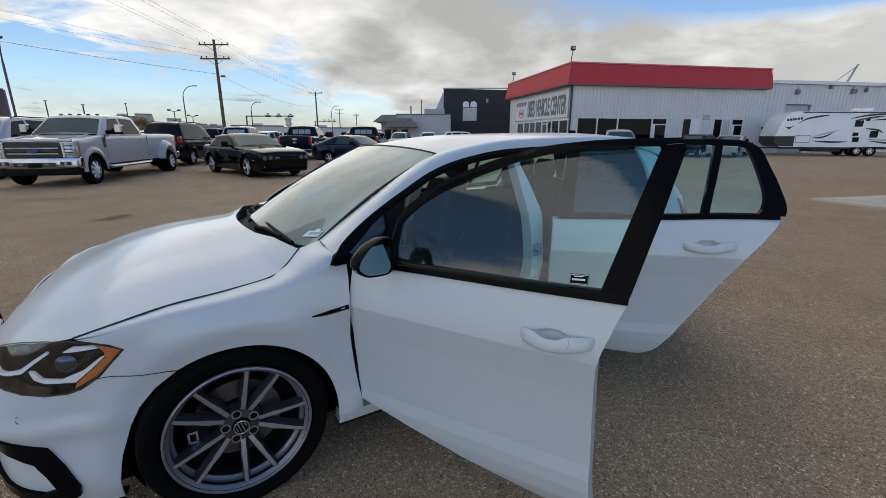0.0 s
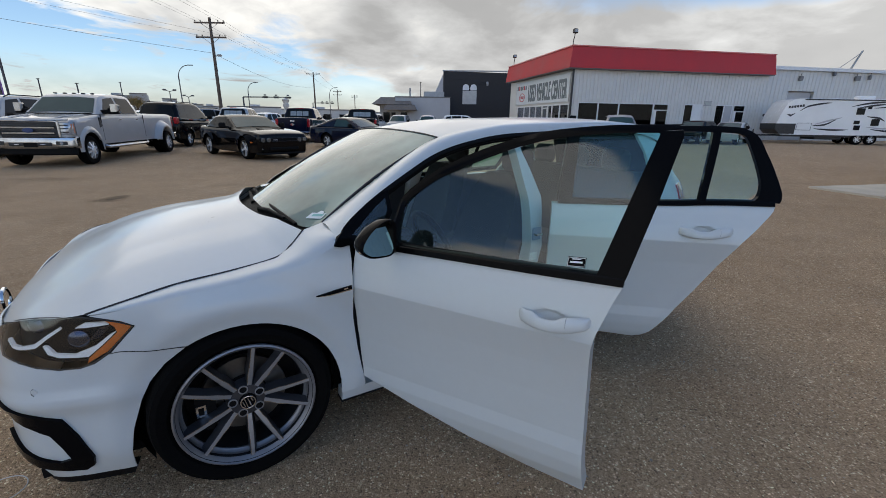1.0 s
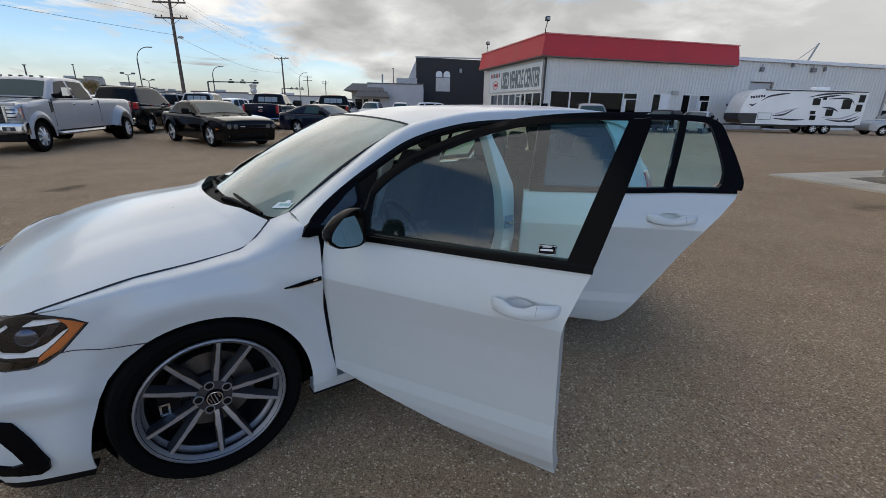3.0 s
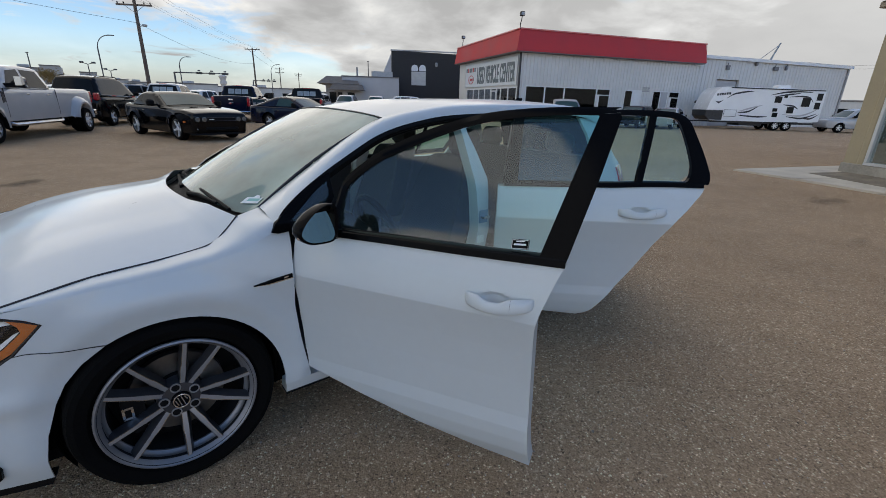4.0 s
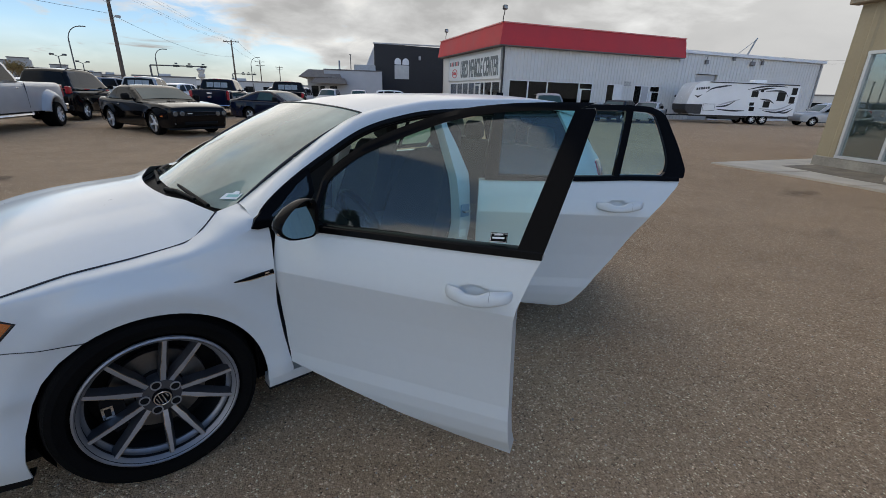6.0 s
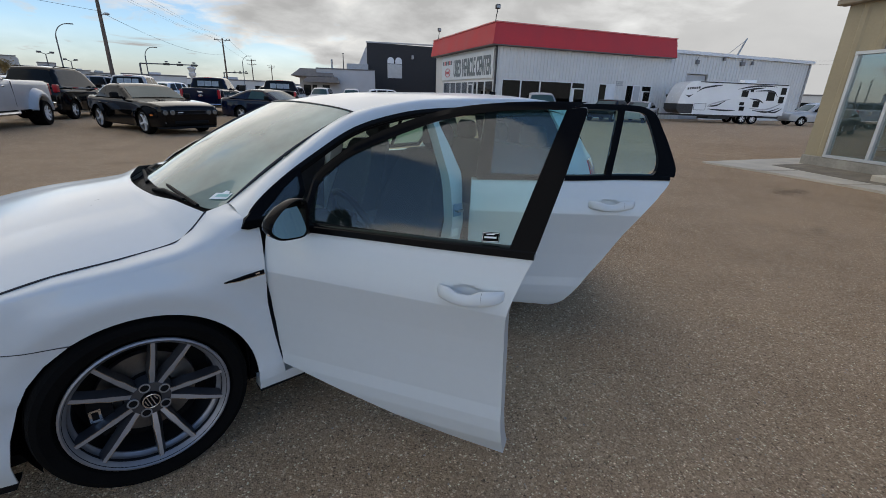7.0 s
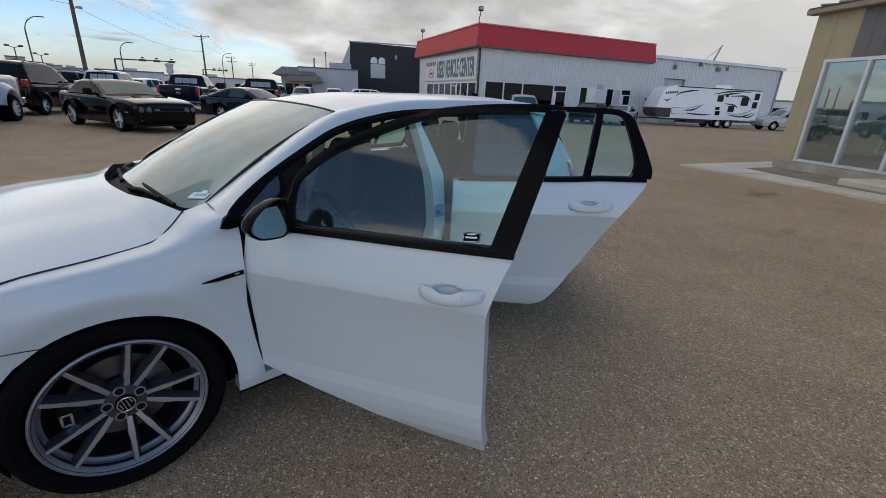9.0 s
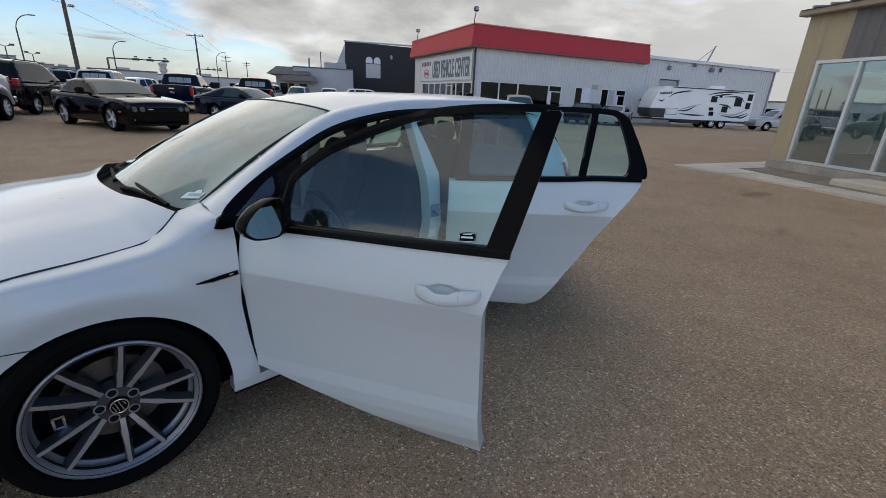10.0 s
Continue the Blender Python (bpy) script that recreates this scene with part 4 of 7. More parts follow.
# bonnet
rows = []
for cx, cz, ex, ey, ez in [(-.775, .645, -.665, .60, .733), (-.745, .68, -.62, .675, .757), (-.69, .722, -.56, .73, .774), (-.58, .782, -.50, .77, .779), (-.45, .843, -.42, .803, .789), (-.316, .889, -.316, .798, .811),
                           (-.163, .924, -.163, .778, .836), (.014, .949, .014, .758, .848), (.10, .960, .175, .738, .867), (.13, .964, .237, .713, .901), (.15, .965, .298, .68, .947)]:
    rows.append([(cx + (ex - cx) * abs(w) ** 2, -w * ey, cz - (cz - ez) * abs(w) ** 2.2 + .014 * max(0.0, 1 - abs(abs(w) - .75) / .25) * min(1.0, max(0.0, (cz - .70) / .15))) for w in np.linspace(-1, 1, 49)])
fine_rows = []
for col in zip(*[[tuple(p) for p in r] for r in rows]):
    fine_rows.append(spline(col, 5))
hood_rows = [list(r) for r in zip(*fine_rows)]
hood = part("bonnet", Shape().rings(hood_rows, False, False), CAR_WHITE, golf, smooth=60)
for side_y in (1, -1):
    part("shut_line", Shape().tube([(x, -side_y * (y + .002), z + .0005) for x, y, z in spline(HOOD_CUT, 6)], .0036, 6), DARK_TRIM, golf)
part("shut_line", Shape().tube([Vector(p) + Vector((-.004, 0, -.006)) for p in hood_rows[0][2:-2]], .003, 6), DARK_TRIM, golf)
mark = part("nose_badge", Shape().tube([Vector((-.825, .05 * math.cos(a), .62 + .05 * math.sin(a))) for a in np.linspace(0, 2 * math.pi, 25)], .008, 6), CHROME, golf)

# scuttle, windscreen, wipers
BASE = [(.335, .655, .945), (.29, .58, .926), (.245, .45, .93), (.205, .3, .942), (.185, .15, .95), (.18, 0, .953)]
BASE = BASE + [(x, -y, z) for x, y, z in BASE[-2::-1]]
GLASS_LOW = [(.40, .615, .955), (.345, .56, .928), (.295, .45, .938), (.25, .3, .953), (.225, .15, .962), (.22, 0, .965)]
GLASS_LOW = GLASS_LOW + [(x, -y, z) for x, y, z in GLASS_LOW[-2::-1]]
HEADER = [(1.02, .558, 1.306), (1.0, .50, 1.316), (.985, .4, 1.325), (.975, .27, 1.331), (.97, .13, 1.335), (.968, 0, 1.336)]
HEADER = HEADER + [(x, -y, z) for x, y, z in HEADER[-2::-1]]
low, high = spline(GLASS_LOW, 4), spline(HEADER, 4)
rows = []
for t in np.linspace(0, 1, 12):
    rows.append([Vector(a).lerp(Vector(b), t) + Vector((-.5, 0, .86)) * .026 * math.sin(math.pi * t) for a, b in zip(low, high)])
rows = [[Vector((p.x, -p.y, p.z)) for p in r] for r in rows]
clear_pane(part("windscreen", Shape().rings(rows, False, False), SCREEN_GLASS, golf, "tinted windscreen with bright sky painted into its film", smooth=60))
part("screen_seal", Shape().tube([Vector(r[0]) for r in rows], .006, 6), DARK_TRIM, golf)
part("screen_seal", Shape().tube([Vector(r[-1]) + Vector((0, .004, .004)) for r in rows], .011, 6), DARK_TRIM, golf)
part("screen_seal", Shape().tube(rows[-1], .005, 6), DARK_TRIM, golf)
sc_rows = [[Vector((a[0] - .06, -a[1], a[2] - .03)), Vector((a[0], -a[1], a[2] - .022)), Vector((b[0] + .02, -b[1], b[2] - .004))] for a, b in zip(spline(BASE, 4), low)]
part("scuttle", Shape().rings(sc_rows, False, False), SATIN_BLACK, golf)
for y0, y1, x1, z1 in ((.50, -.02, .262, .972), (-.12, -.60, .33, .96)):
    wiper = part("wiper_arm", Shape().tube([(.215, -y0 * .3, .95), (.235, -(y0 * .6 + y1 * .4), .968), (.27, -y0 * .95, .962)], [.012, .009, .006], 8), SATIN_BLACK, golf)
    part("wiper_blade", Shape().tube([(.30, -(y0 + .06), .948), (.262, -(y0 * .5 + y1 * .5), .972), (x1, -y1, z1)], .008, 6), SATIN_BLACK, wiper)


def on_screen(t, j, lift):
    """A place on the windscreen: t up from its base, j along it."""
    k, c = min(10, int(t * 11)), min(len(rows[0]) - 2, int(j))
    a = rows[k][c].lerp(rows[k][c + 1], j - c)
    b = rows[k + 1][c].lerp(rows[k + 1][c + 1], j - c)
    return a.lerp(b, t * 11 - k) + Vector((-.5, 0, .86)) * lift


tag = [(.055, 2.0), (.055, 5.9), (.105, 5.8), (.115, 4.8), (.135, 4.5), (.13, 3.6), (.11, 3.2), (.105, 2.1)]
stick = part("screen_label", Shape().add([on_screen(t, j, .003) for t, j in tag], [list(range(8))]), LABEL_WHITE, golf, "pale green and white label on the windscreen", smooth=0)
part("label_bar", Shape().add([on_screen(t, j, .0045) for t, j in ((.078, 2.5), (.078, 5.2), (.098, 5.2), (.098, 2.5))], [(0, 1, 2, 3)]), LABEL_TEAL, stick, smooth=0)

# roof, rear hatch
rows = []
edge_pts = [(1.02, .56, 1.308, .028), (1.29, .552, 1.355, .026), (1.56, .55, 1.377, .024), (2.2, .55, 1.392, .022), (2.5, .548, 1.382, .02), (2.80, .54, 1.335, .02)]
for x, y, z, c in spline(edge_pts, 6):
    rows.append([(x - .05 * (1 - w * w) * (1 if x < 1.1 else 0), -w * y, z + c * (1 - abs(w) ** 2.4)) for w in np.linspace(-1, 1, 17)])
part("roof", Shape().rings(rows, False, False), CAR_WHITE, golf, smooth=50)
rows = [[(2.80, -w * .54, 1.335 + .02 * (1 - w * w)) for w in np.linspace(-1, 1, 9)], [(2.88, -w * .55, 1.28 + .02 * (1 - w * w)) for w in np.linspace(-1, 1, 9)], [(3.03, -w * .62, 1.0) for w in np.linspace(-1, 1, 9)]]
part("tailgate_glass", Shape().rings(rows, False, False), GLOSS_BLACK, golf)
part("tailgate", Shape().rings([[(3.03, -w * .62, 1.0) for w in np.linspace(-1, 1, 9)], [(3.11 - .05 * w * w, -w * .62, .85) for w in np.linspace(-1, 1, 9)], [(3.12 - .04 * w * w, -w * .6, .5) for w in np.linspace(-1, 1, 9)]], False, False), CAR_WHITE, golf)
part("roof_antenna", Shape().rings([[(2.50 + .05 * t, -.012 * (1 - t), 1.405 + .028 * t), (2.56 + .03 * t, -.014 * (1 - .8 * t), 1.405 + .028 * t), (2.61, 0, 1.405 + .028 * t), (2.56 + .03 * t, .014 * (1 - .8 * t), 1.405 + .028 * t)] for t in (0, .4, .8, 1)]), GLOSS_BLACK, golf, "small dark roof antenna fin")
part("underbody", Shape().box(-.66, 3.0, -.70, .70, .17, .21).box(-.45, .4, -.44, .44, .21, .7), SATIN_BLACK, golf)
part("cabin_floor", Shape().box(.42, 2.8, -.78, .78, .21, .27), TRIM_GREY, golf)
part("bulkhead", Shape().box(.36, .42, -.74, .74, .21, .90), SATIN_BLACK, golf)
part("headlining", Shape().box(1.08, 2.7, -.53, .53, 1.285, 1.30), TRIM_GREY, golf)

# passenger side doors, closed
far = flank(-1)
for a0, a1, name in ((.445, 1.495, "front_door"), (1.505, 2.44, "rear_door")):
    low_edge = [(along(a0), .27), (along(a1), .27), (along(a1), .93), (along(a0), .915)] if name == "front_door" else [(along(a0), .27), (along(2.2), .27), (along(2.3), .6), (along(a1), .93), (along(a0), .93)]
    dr = part(name, Shape().sheet(low_edge, far, .12, .06, .06), CAR_WHITE, golf)
    win = [(.66, .945), (.70, 1.09), (.95, 1.225), (1.2, 1.285), (1.42, 1.315), (1.42, .945)] if name == "front_door" else [(1.57, .945), (1.57, 1.325), (2.1, 1.33), (2.38, 1.30), (2.5, 1.15), (2.42, .97)]
    clear_pane(part("door_glass", Shape().sheet([(along(a), z) for a, z in win], lambda s, z, d: far(s, z, d + .012), .15, .08), DOOR_GLASS, dr))
    part("door_lining", Shape().sheet([(s0 + (.03 if s0 < along(a0) + .2 else -.03), z0) for s0, z0 in low_edge], lambda s, z, d: far(s, z, d + .064), .2, .12, .02), TRIM_GREY, dr)
    ringed = [far(along(a), z, .012) for a, z in win + win[:1]]
    part("window_frame", Shape().tube(ringed, .018, 6), SATIN_BLACK, dr)
part("quarter_divider", Shape().tube([far(along(2.12), .95, .012), far(along(2.16), 1.32, .012)], .016, 6), SATIN_BLACK, golf)

# cabin
dash = Shape().rings([[(.42, y, .62), (.40, y, .90), (.55, y, .925), (.78, y, .90), (.86, y, .82), (.84, y, .66), (.74, y, .56)] for y in np.linspace(-.70, .70, 9)])
part("dashboard", dash, SATIN_BLACK, golf)
sw = part("steering_wheel", Shape().lathe([(.182 + .019 * math.cos(a), .019 * math.sin(a)) for a in np.linspace(0, 2 * math.pi, 11)[:-1]], 36, pose(1.10, -.37, .715, 0, 66, 0), True), SATIN_BLACK, golf)
part("wheel_hub", Shape().box(1.065, 1.1, -.44, -.30, .66, .77, .02).box(1.075, 1.095, -.54, -.20, .695, .73, .01).tube([(.82, -.37, .66), (1.08, -.37, .71)], .03, 8), SATIN_BLACK, sw)


def seat(y, x, wide=.25):
    base = Shape()
    base.rings([[(x - .27, y - wide, .42), (x - .27, y + wide, .42), (x - .27, y + wide, .52), (x - .27, y - wide, .52)], [(x - .1, y - wide, .40), (x - .1, y + wide, .40), (x - .1, y + wide, .55), (x - .1, y - wide, .55)], [(x + .27, y - wide, .38), (x + .27, y + wide, .38), (x + .27, y + wide, .52), (x + .27, y - wide, .52)]])
    s = part("seat", base, SEAT_CLOTH, golf, "charcoal cloth seat")
    rows = []
    for t, w in ((0, .25), (.25, .26), (.5, .25), (.75, .22), (.95, .17), (1, .12)):
        cx, cz = x + .22 + .22 * t, .48 + .60 * t
        rows.append([(cx - .075, y - w * .55, cz), (cx - .11, y - w, cz), (cx, y - w - .01, cz), (cx + .06, y - w * .8, cz), (cx + .06, y + w * .8, cz), (cx, y + w + .01, cz), (cx - .11, y + w, cz), (cx - .075, y + w * .55, cz)])
    part("backrest", Shape().rings(rows), SEAT_CLOTH, s)
    part("headrest", Shape().box(x + .42, x + .52, y - .13, y + .13, 1.07, 1.24, .04).tube([(x + .46, y - .05, 1.0), (x + .46, y - .05, 1.1)], .008, 6).tube([(x + .46, y + .05, 1.0), (x + .46, y + .05, 1.1)], .008, 6), SEAT_CLOTH, s)


for y in (-.36, .36):
    seat(y, 1.25)
rs = part("rear_bench", Shape().box(2.05, 2.5, -.62, .62, .36, .54, .05), SEAT_CLOTH, golf)
part("backrest", Shape().rings([[(2.42, -.62, .5), (2.42, .62, .5), (2.55, .62, .5), (2.55, -.62, .5)], [(2.6, -.58, 1.05), (2.6, .58, 1.05), (2.7, .58, 1.05), (2.7, -.58, 1.05)]]), SEAT_CLOTH, rs)
for y in (-.38, 0, .38):
    part("headrest", Shape().box(2.6, 2.7, y - .12, y + .12, 1.04, 1.2, .04), SEAT_CLOTH, rs)
part("centre_console", Shape().box(.8, 1.7, -.1, .1, .3, .62, .03), TRIM_GREY, golf)
part("inside_mirror", Shape().box(.93, .96, -.12, .12, 1.20, 1.265, .012).tube([(.945, 0, 1.26), (.96, 0, 1.32)], .012, 8), SATIN_BLACK, golf)

# ---- open doors ----


def door_map(hx, hy, degrees, raise_by=0.0):
    c, s = math.cos(radians(degrees)), math.sin(radians(degrees))

    def place(a, z, d):
        o = tuck(z - raise_by * min(1.0, max(0.0, (1.0 - z) / .1))) + .005 - d
        return (hx + a * c - o * s, -(hy + a * s + o * c), z)
    return place


def bow(z, z0, z1):
    """How far curved side glass stands out between its lower and upper edge."""
    u = min(1.0, max(0.0, (z - z0) / (z1 - z0)))
    return .024 * 4 * u * (1 - u)


def grip(parent, place, a0, a1, z0, z1):
    """A pull handle bowed off the door, with its key cap."""
    n, rings = 18, []
    for k in range(n + 1):
        t = k / n
        e = math.sin(math.pi * t) ** .45
        a, lift = a0 + (a1 - a0) * t, -.012 + .042 * e
        zc = z0 + (z1 - z0) * t - .008 * math.sin(math.pi * t)
        dip = .015 * math.exp(-((t - .44) / .17) ** 4)
        half, zc = (.0255 * (.55 + .45 * e)) - dip / 2, zc - dip / 2 + .003
        rings.append([place(a, zc + half * math.copysign(abs(math.sin(q)) ** .7, math.sin(q)), -(lift + .010 * math.cos(q))) for q in np.linspace(0, 2 * math.pi, 17)[:-1]])
    h = part("handle", Shape().rings(rings), CAR_WHITE, parent, "body-coloured pull handle", smooth=60)
    cut = a1 - .07
    part("handle_gap", Shape().tube([place(cut, z1 + .021 * math.sin(q) - .004, -(.026 + .0112 * math.cos(q))) for q in np.linspace(-2.2, 2.2, 12)], .0004, 5), TRIM_GREY, parent)


def dimpled(place, ca, cz, ra, rz):
    def out(a, z, d):
        r = ((a - ca) / ra) ** 2 + ((z - cz) / rz) ** 2
        return place(a, z, d + .014 * ease(1.25 * max(0.0, 1 - r)) * (d == 0))
    return out


FD = door_map(.44, .88, 60)
skin = [(-.012, .905), (-.011, .742), (-.010, .539), (0, .40), (.014, .318), (.075, .306), (.25, .264), (.436, .219), (.60, .180), (.748, .147), (.86, .131), (.957, .124), (.950, .22), (.942, .328), (.934, .5), (.930, .66), (.931, .721), (.938, .765), (.95, .802), (.972, .87), (.995, .928), (.637, .918), (.169, .911)]
fd = part("front_door", Shape().sheet(skin, dimpled(FD, .796, .791, .062, .026), .007, .0065, .07, (.31, .36, .738)), CAR_WHITE, golf, "open white driver's door", smooth=24)
frame_out = [(.085, .93), (.118, 1.03), (.142, 1.112), (.235, 1.188), (.338, 1.243), (.48, 1.302), (.633, 1.348), (.76, 1.369), (.90, 1.381), (1.09, 1.386)]
frame_in = [(.165, .93), (.166, 1.03), (.178, 1.085), (.268, 1.163), (.36, 1.214), (.49, 1.271), (.612, 1.314), (.735, 1.341), (.88, 1.357), (1.022, 1.362)]
frame_out = [(q[0] + (p[0] - q[0]) * (.48 + .4 * ease(k / 5)), q[1] + (p[1] - q[1]) * (.62 + .5 * ease(k / 5))) for k, (p, q) in enumerate(zip(frame_out, frame_in))]
rows = []
for p, q in zip(spline(frame_out, 4), spline(frame_in, 4)):
    rows.append([FD(p[0], p[1], .03), FD(p[0], p[1], 0), FD(p[0] * .5 + q[0] * .5, p[1] * .5 + q[1] * .5, -.006), FD(q[0], q[1], 0), FD(q[0], q[1], .03)])
part("window_frame", Shape().rings(rows, True, True), GLOSS_BLACK, fd, "gloss black window frame")
part("pillar_cover", Shape().sheet([(1.022, 1.366), (1.080, 1.372), (1.087, 1.358), (1.05, 1.17), (1.0, .955), (.994, .936), (.912, .936)], lambda a, z, d: FD(a, z, d - .004), .05, .06, .05), GLOSS_BLACK, fd, "gloss black pillar cover")
belt = [(.10, .910), (.40, .916), (.70, .921), (.995, .929)]
rows = [[FD(a, z - .006, 0), FD(a, z - .004, -.008), FD(a, z + .016, -.009), FD(a, z + .022, 0), FD(a, z + .022, .03), FD(a, z - .006, .03)] for a, z in spline(belt, 4)]
part("belt_strip", Shape().rings(rows), GLOSS_BLACK, fd)
clear_pane(part("door_glass", Shape().sheet([(.165, .925)] + frame_in[1:] + [(.912, .93)], lambda a, z, d: FD(a, z, d + .028 - bow(z, .93, 1.36)), .04, .03), DOOR_GLASS, fd, "blue-green tinted side glass", smooth=60))
st = part("window_sticker", Shape().sheet([(.819, .952), (.875, .956), (.875, .984), (.819, .981)], lambda a, z, d: FD(a, z, d + .012), .1, .1, .002), GLOSS_BLACK, fd, "small black sticker with a white border")
part("sticker_border", Shape().tube([FD(a, z, .0115) for a, z in ((.821, .954), (.873, .958), (.873, .982), (.821, .979), (.821, .954))], .0012, 4), LABEL_WHITE, st)
for k, (b0, b1, zz) in enumerate(((.827, .866, .964), (.832, .86, .974))):
    part("sticker_bar", Shape().sheet([(b0, zz), (b1, zz + .003), (b1, zz + (.008 if not k else .006)), (b0, zz + (.005 if not k else .003))], lambda a, z, d: FD(a, z, d + .0105), .1, .1, .001), LABEL_WHITE, st)
grip(fd, FD, .693, .922, .785, .797)
part("door_lining", Shape().sheet([(.03, .36), (.9, .25), (.9, .9), (.03, .9)], lambda a, z, d: FD(a, z, d + .072), .2, .2, .03), SATIN_BLACK, fd)
# black seal tube, added to put shadow into the gap at the hinge edge
part("door_edge_shadow_seal", Shape().tube([FD(a, z, .05) for a, z in ((-.016, .88), (-.016, .7), (-.014, .5), (.004, .33))], .014, 6), SATIN_BLACK, fd)
# door mirror
turn = radians(72)
FACE, ACROSS = Vector((math.cos(turn), -math.sin(turn), 0)), Vector((-math.sin(turn), -math.cos(turn), 0))
MC = Vector(FD(.195, .988, tuck(.988) - .112)) - .030 * ACROSS
MIRROR_LINE = spline([(-.072, -.052), (-.076, .01), (-.070, .052), (-.045, .066), (-.01, .060), (.03, .042), (.065, .014), (.082, -.012), (.078, -.034), (.05, -.058), (0, -.068), (-.05, -.070)] + [(-.072, -.052)], 3)[:-1]


def mirror_ring(depth, scale, slide=0.0):
    return [MC + FACE * depth + ACROSS * (a * scale + slide) + Vector((0, 0, z * scale)) for a, z in MIRROR_LINE]


mir = part("door_mirror", Shape().rings([mirror_ring(d, sc, sl) for d, sc, sl in ((-.068, .25, .012), (-.063, .55, .01), (-.050, .82, .006), (-.032, .96, .002), (-.012, 1.0, 0), (.006, 1.0, 0), (.010, .965, 0), (.006, .88, .004), (-.014, .86, .004))]), GLOSS_BLACK, fd, "gloss black door mirror", smooth=50)
part("mirror_glass", Shape().add([p + FACE * (-.27 * (p.z - MC.z)) for p in mirror_ring(-.004, .87, .004)], [list(range(len(MIRROR_LINE)))]), MIRROR, fd, smooth=0)
part("mirror_foot", Shape().tube([FD(.17, .925, .0), FD(.18, .945, tuck(.945) - .045)], [.028, .022], 10), GLOSS_BLACK, fd)
part("mirror_indicator", Shape().tube([MC + FACE * (-.052 + .04 * (q / .07) ** 2) + ACROSS * (q + .008) + Vector((0, 0, -.038 + .12 * max(0, q - .03))) for q in np.linspace(-.03, .072, 9)], .0055, 6), CHROME, fd)

RD = door_map(1.52, .885, 42, .085)
skin = [(0, .975), (-.005, .74), (0, .5), (.02, .31), (.06, .285), (.332, .268), (.49, .257), (.53, .272), (.57, .301), (.66, .425), (.758, .573), (.83, .70), (.911, .83), (1.0, .932), (1.05, .983), (1.064, 1.003), (.725, .999), (.542, .987)]
rd = part("rear_door", Shape().sheet(skin, dimpled(RD, .733, .877, .064, .026), .011, .010, .07, (.395, .445, .823)), CAR_WHITE, golf, "open white rear door", smooth=24)
part("pillar_cover", Shape().sheet([(.02, .99), (.10, .993), (.13, 1.335), (.07, 1.34)], lambda a, z, d: RD(a, z, d - .004), .05, .08, .05), GLOSS_BLACK, rd)
out_r = [(.07, 1.350), (.40, 1.366), (.694, 1.377), (.90, 1.374), (.965, 1.36), (1.008, 1.325), (1.038, 1.25), (1.064, 1.181), (1.093, 1.085), (1.096, 1.048), (1.084, 1.018), (1.058, 1.004)]
in_r = [(.10, 1.330), (.40, 1.342), (.694, 1.348), (.88, 1.343), (.93, 1.335), (.955, 1.31), (.985, 1.21), (1.004, 1.12), (1.002, 1.075), (.988, 1.04), (.965, 1.022)]
rows = [[RD(p[0], p[1], .03), RD(p[0], p[1], 0), RD((p[0] + q[0]) / 2, (p[1] + q[1]) / 2, -.006), RD(q[0], q[1], 0), RD(q[0], q[1], .03)] for p, q in zip(spline(out_r, 4), spline(in_r, 4))]
part("window_frame", Shape().rings(rows, True, True), GLOSS_BLACK, rd, "gloss black window frame")
part("window_divider", Shape().sheet([(.712, 1.0), (.745, 1.0), (.836, 1.35), (.797, 1.35)], lambda a, z, d: RD(a, z, d - .003), .05, .08, .03), GLOSS_BLACK, rd)
rows = [[RD(a, z - .006, 0), RD(a, z - .004, -.008), RD(a, z + .014, -.009), RD(a, z + .02, 0), RD(a, z + .02, .03), RD(a, z - .006, .03)] for a, z in spline([(.03, .982), (.542, .992), (.80, 1.004), (1.06, 1.008)], 4)]
part("belt_strip", Shape().rings(rows), GLOSS_BLACK, rd)
clear_pane(part("door_glass", Shape().sheet([(.09, 1.0), (.725, 1.0), (.815, 1.345), (.40, 1.343), (.12, 1.332)], lambda a, z, d: RD(a, z, d + .028 - bow(z, 1.0, 1.35)), .04, .03), DOOR_GLASS, rd, smooth=60))
clear_pane(part("quarter_glass", Shape().sheet([(.73, 1.0), (.93, 1.01), (.99, 1.06), (.996, 1.115), (.975, 1.21), (.945, 1.31), (.92, 1.335), (.82, 1.345)], lambda a, z, d: RD(a, z, d + .028 - bow(z, 1.0, 1.35)), .04, .03), DOOR_GLASS, rd, smooth=60))
grip(rd, RD, .62, .87, .872, .882)
part("door_lining", Shape().sheet([(.03, .33), (.5, .3), (.86, .8), (.86, .95), (.03, .95)], lambda a, z, d: RD(a, z, d + .072), .2, .2, .03), SATIN_BLACK, rd)

# ---- wheels ----


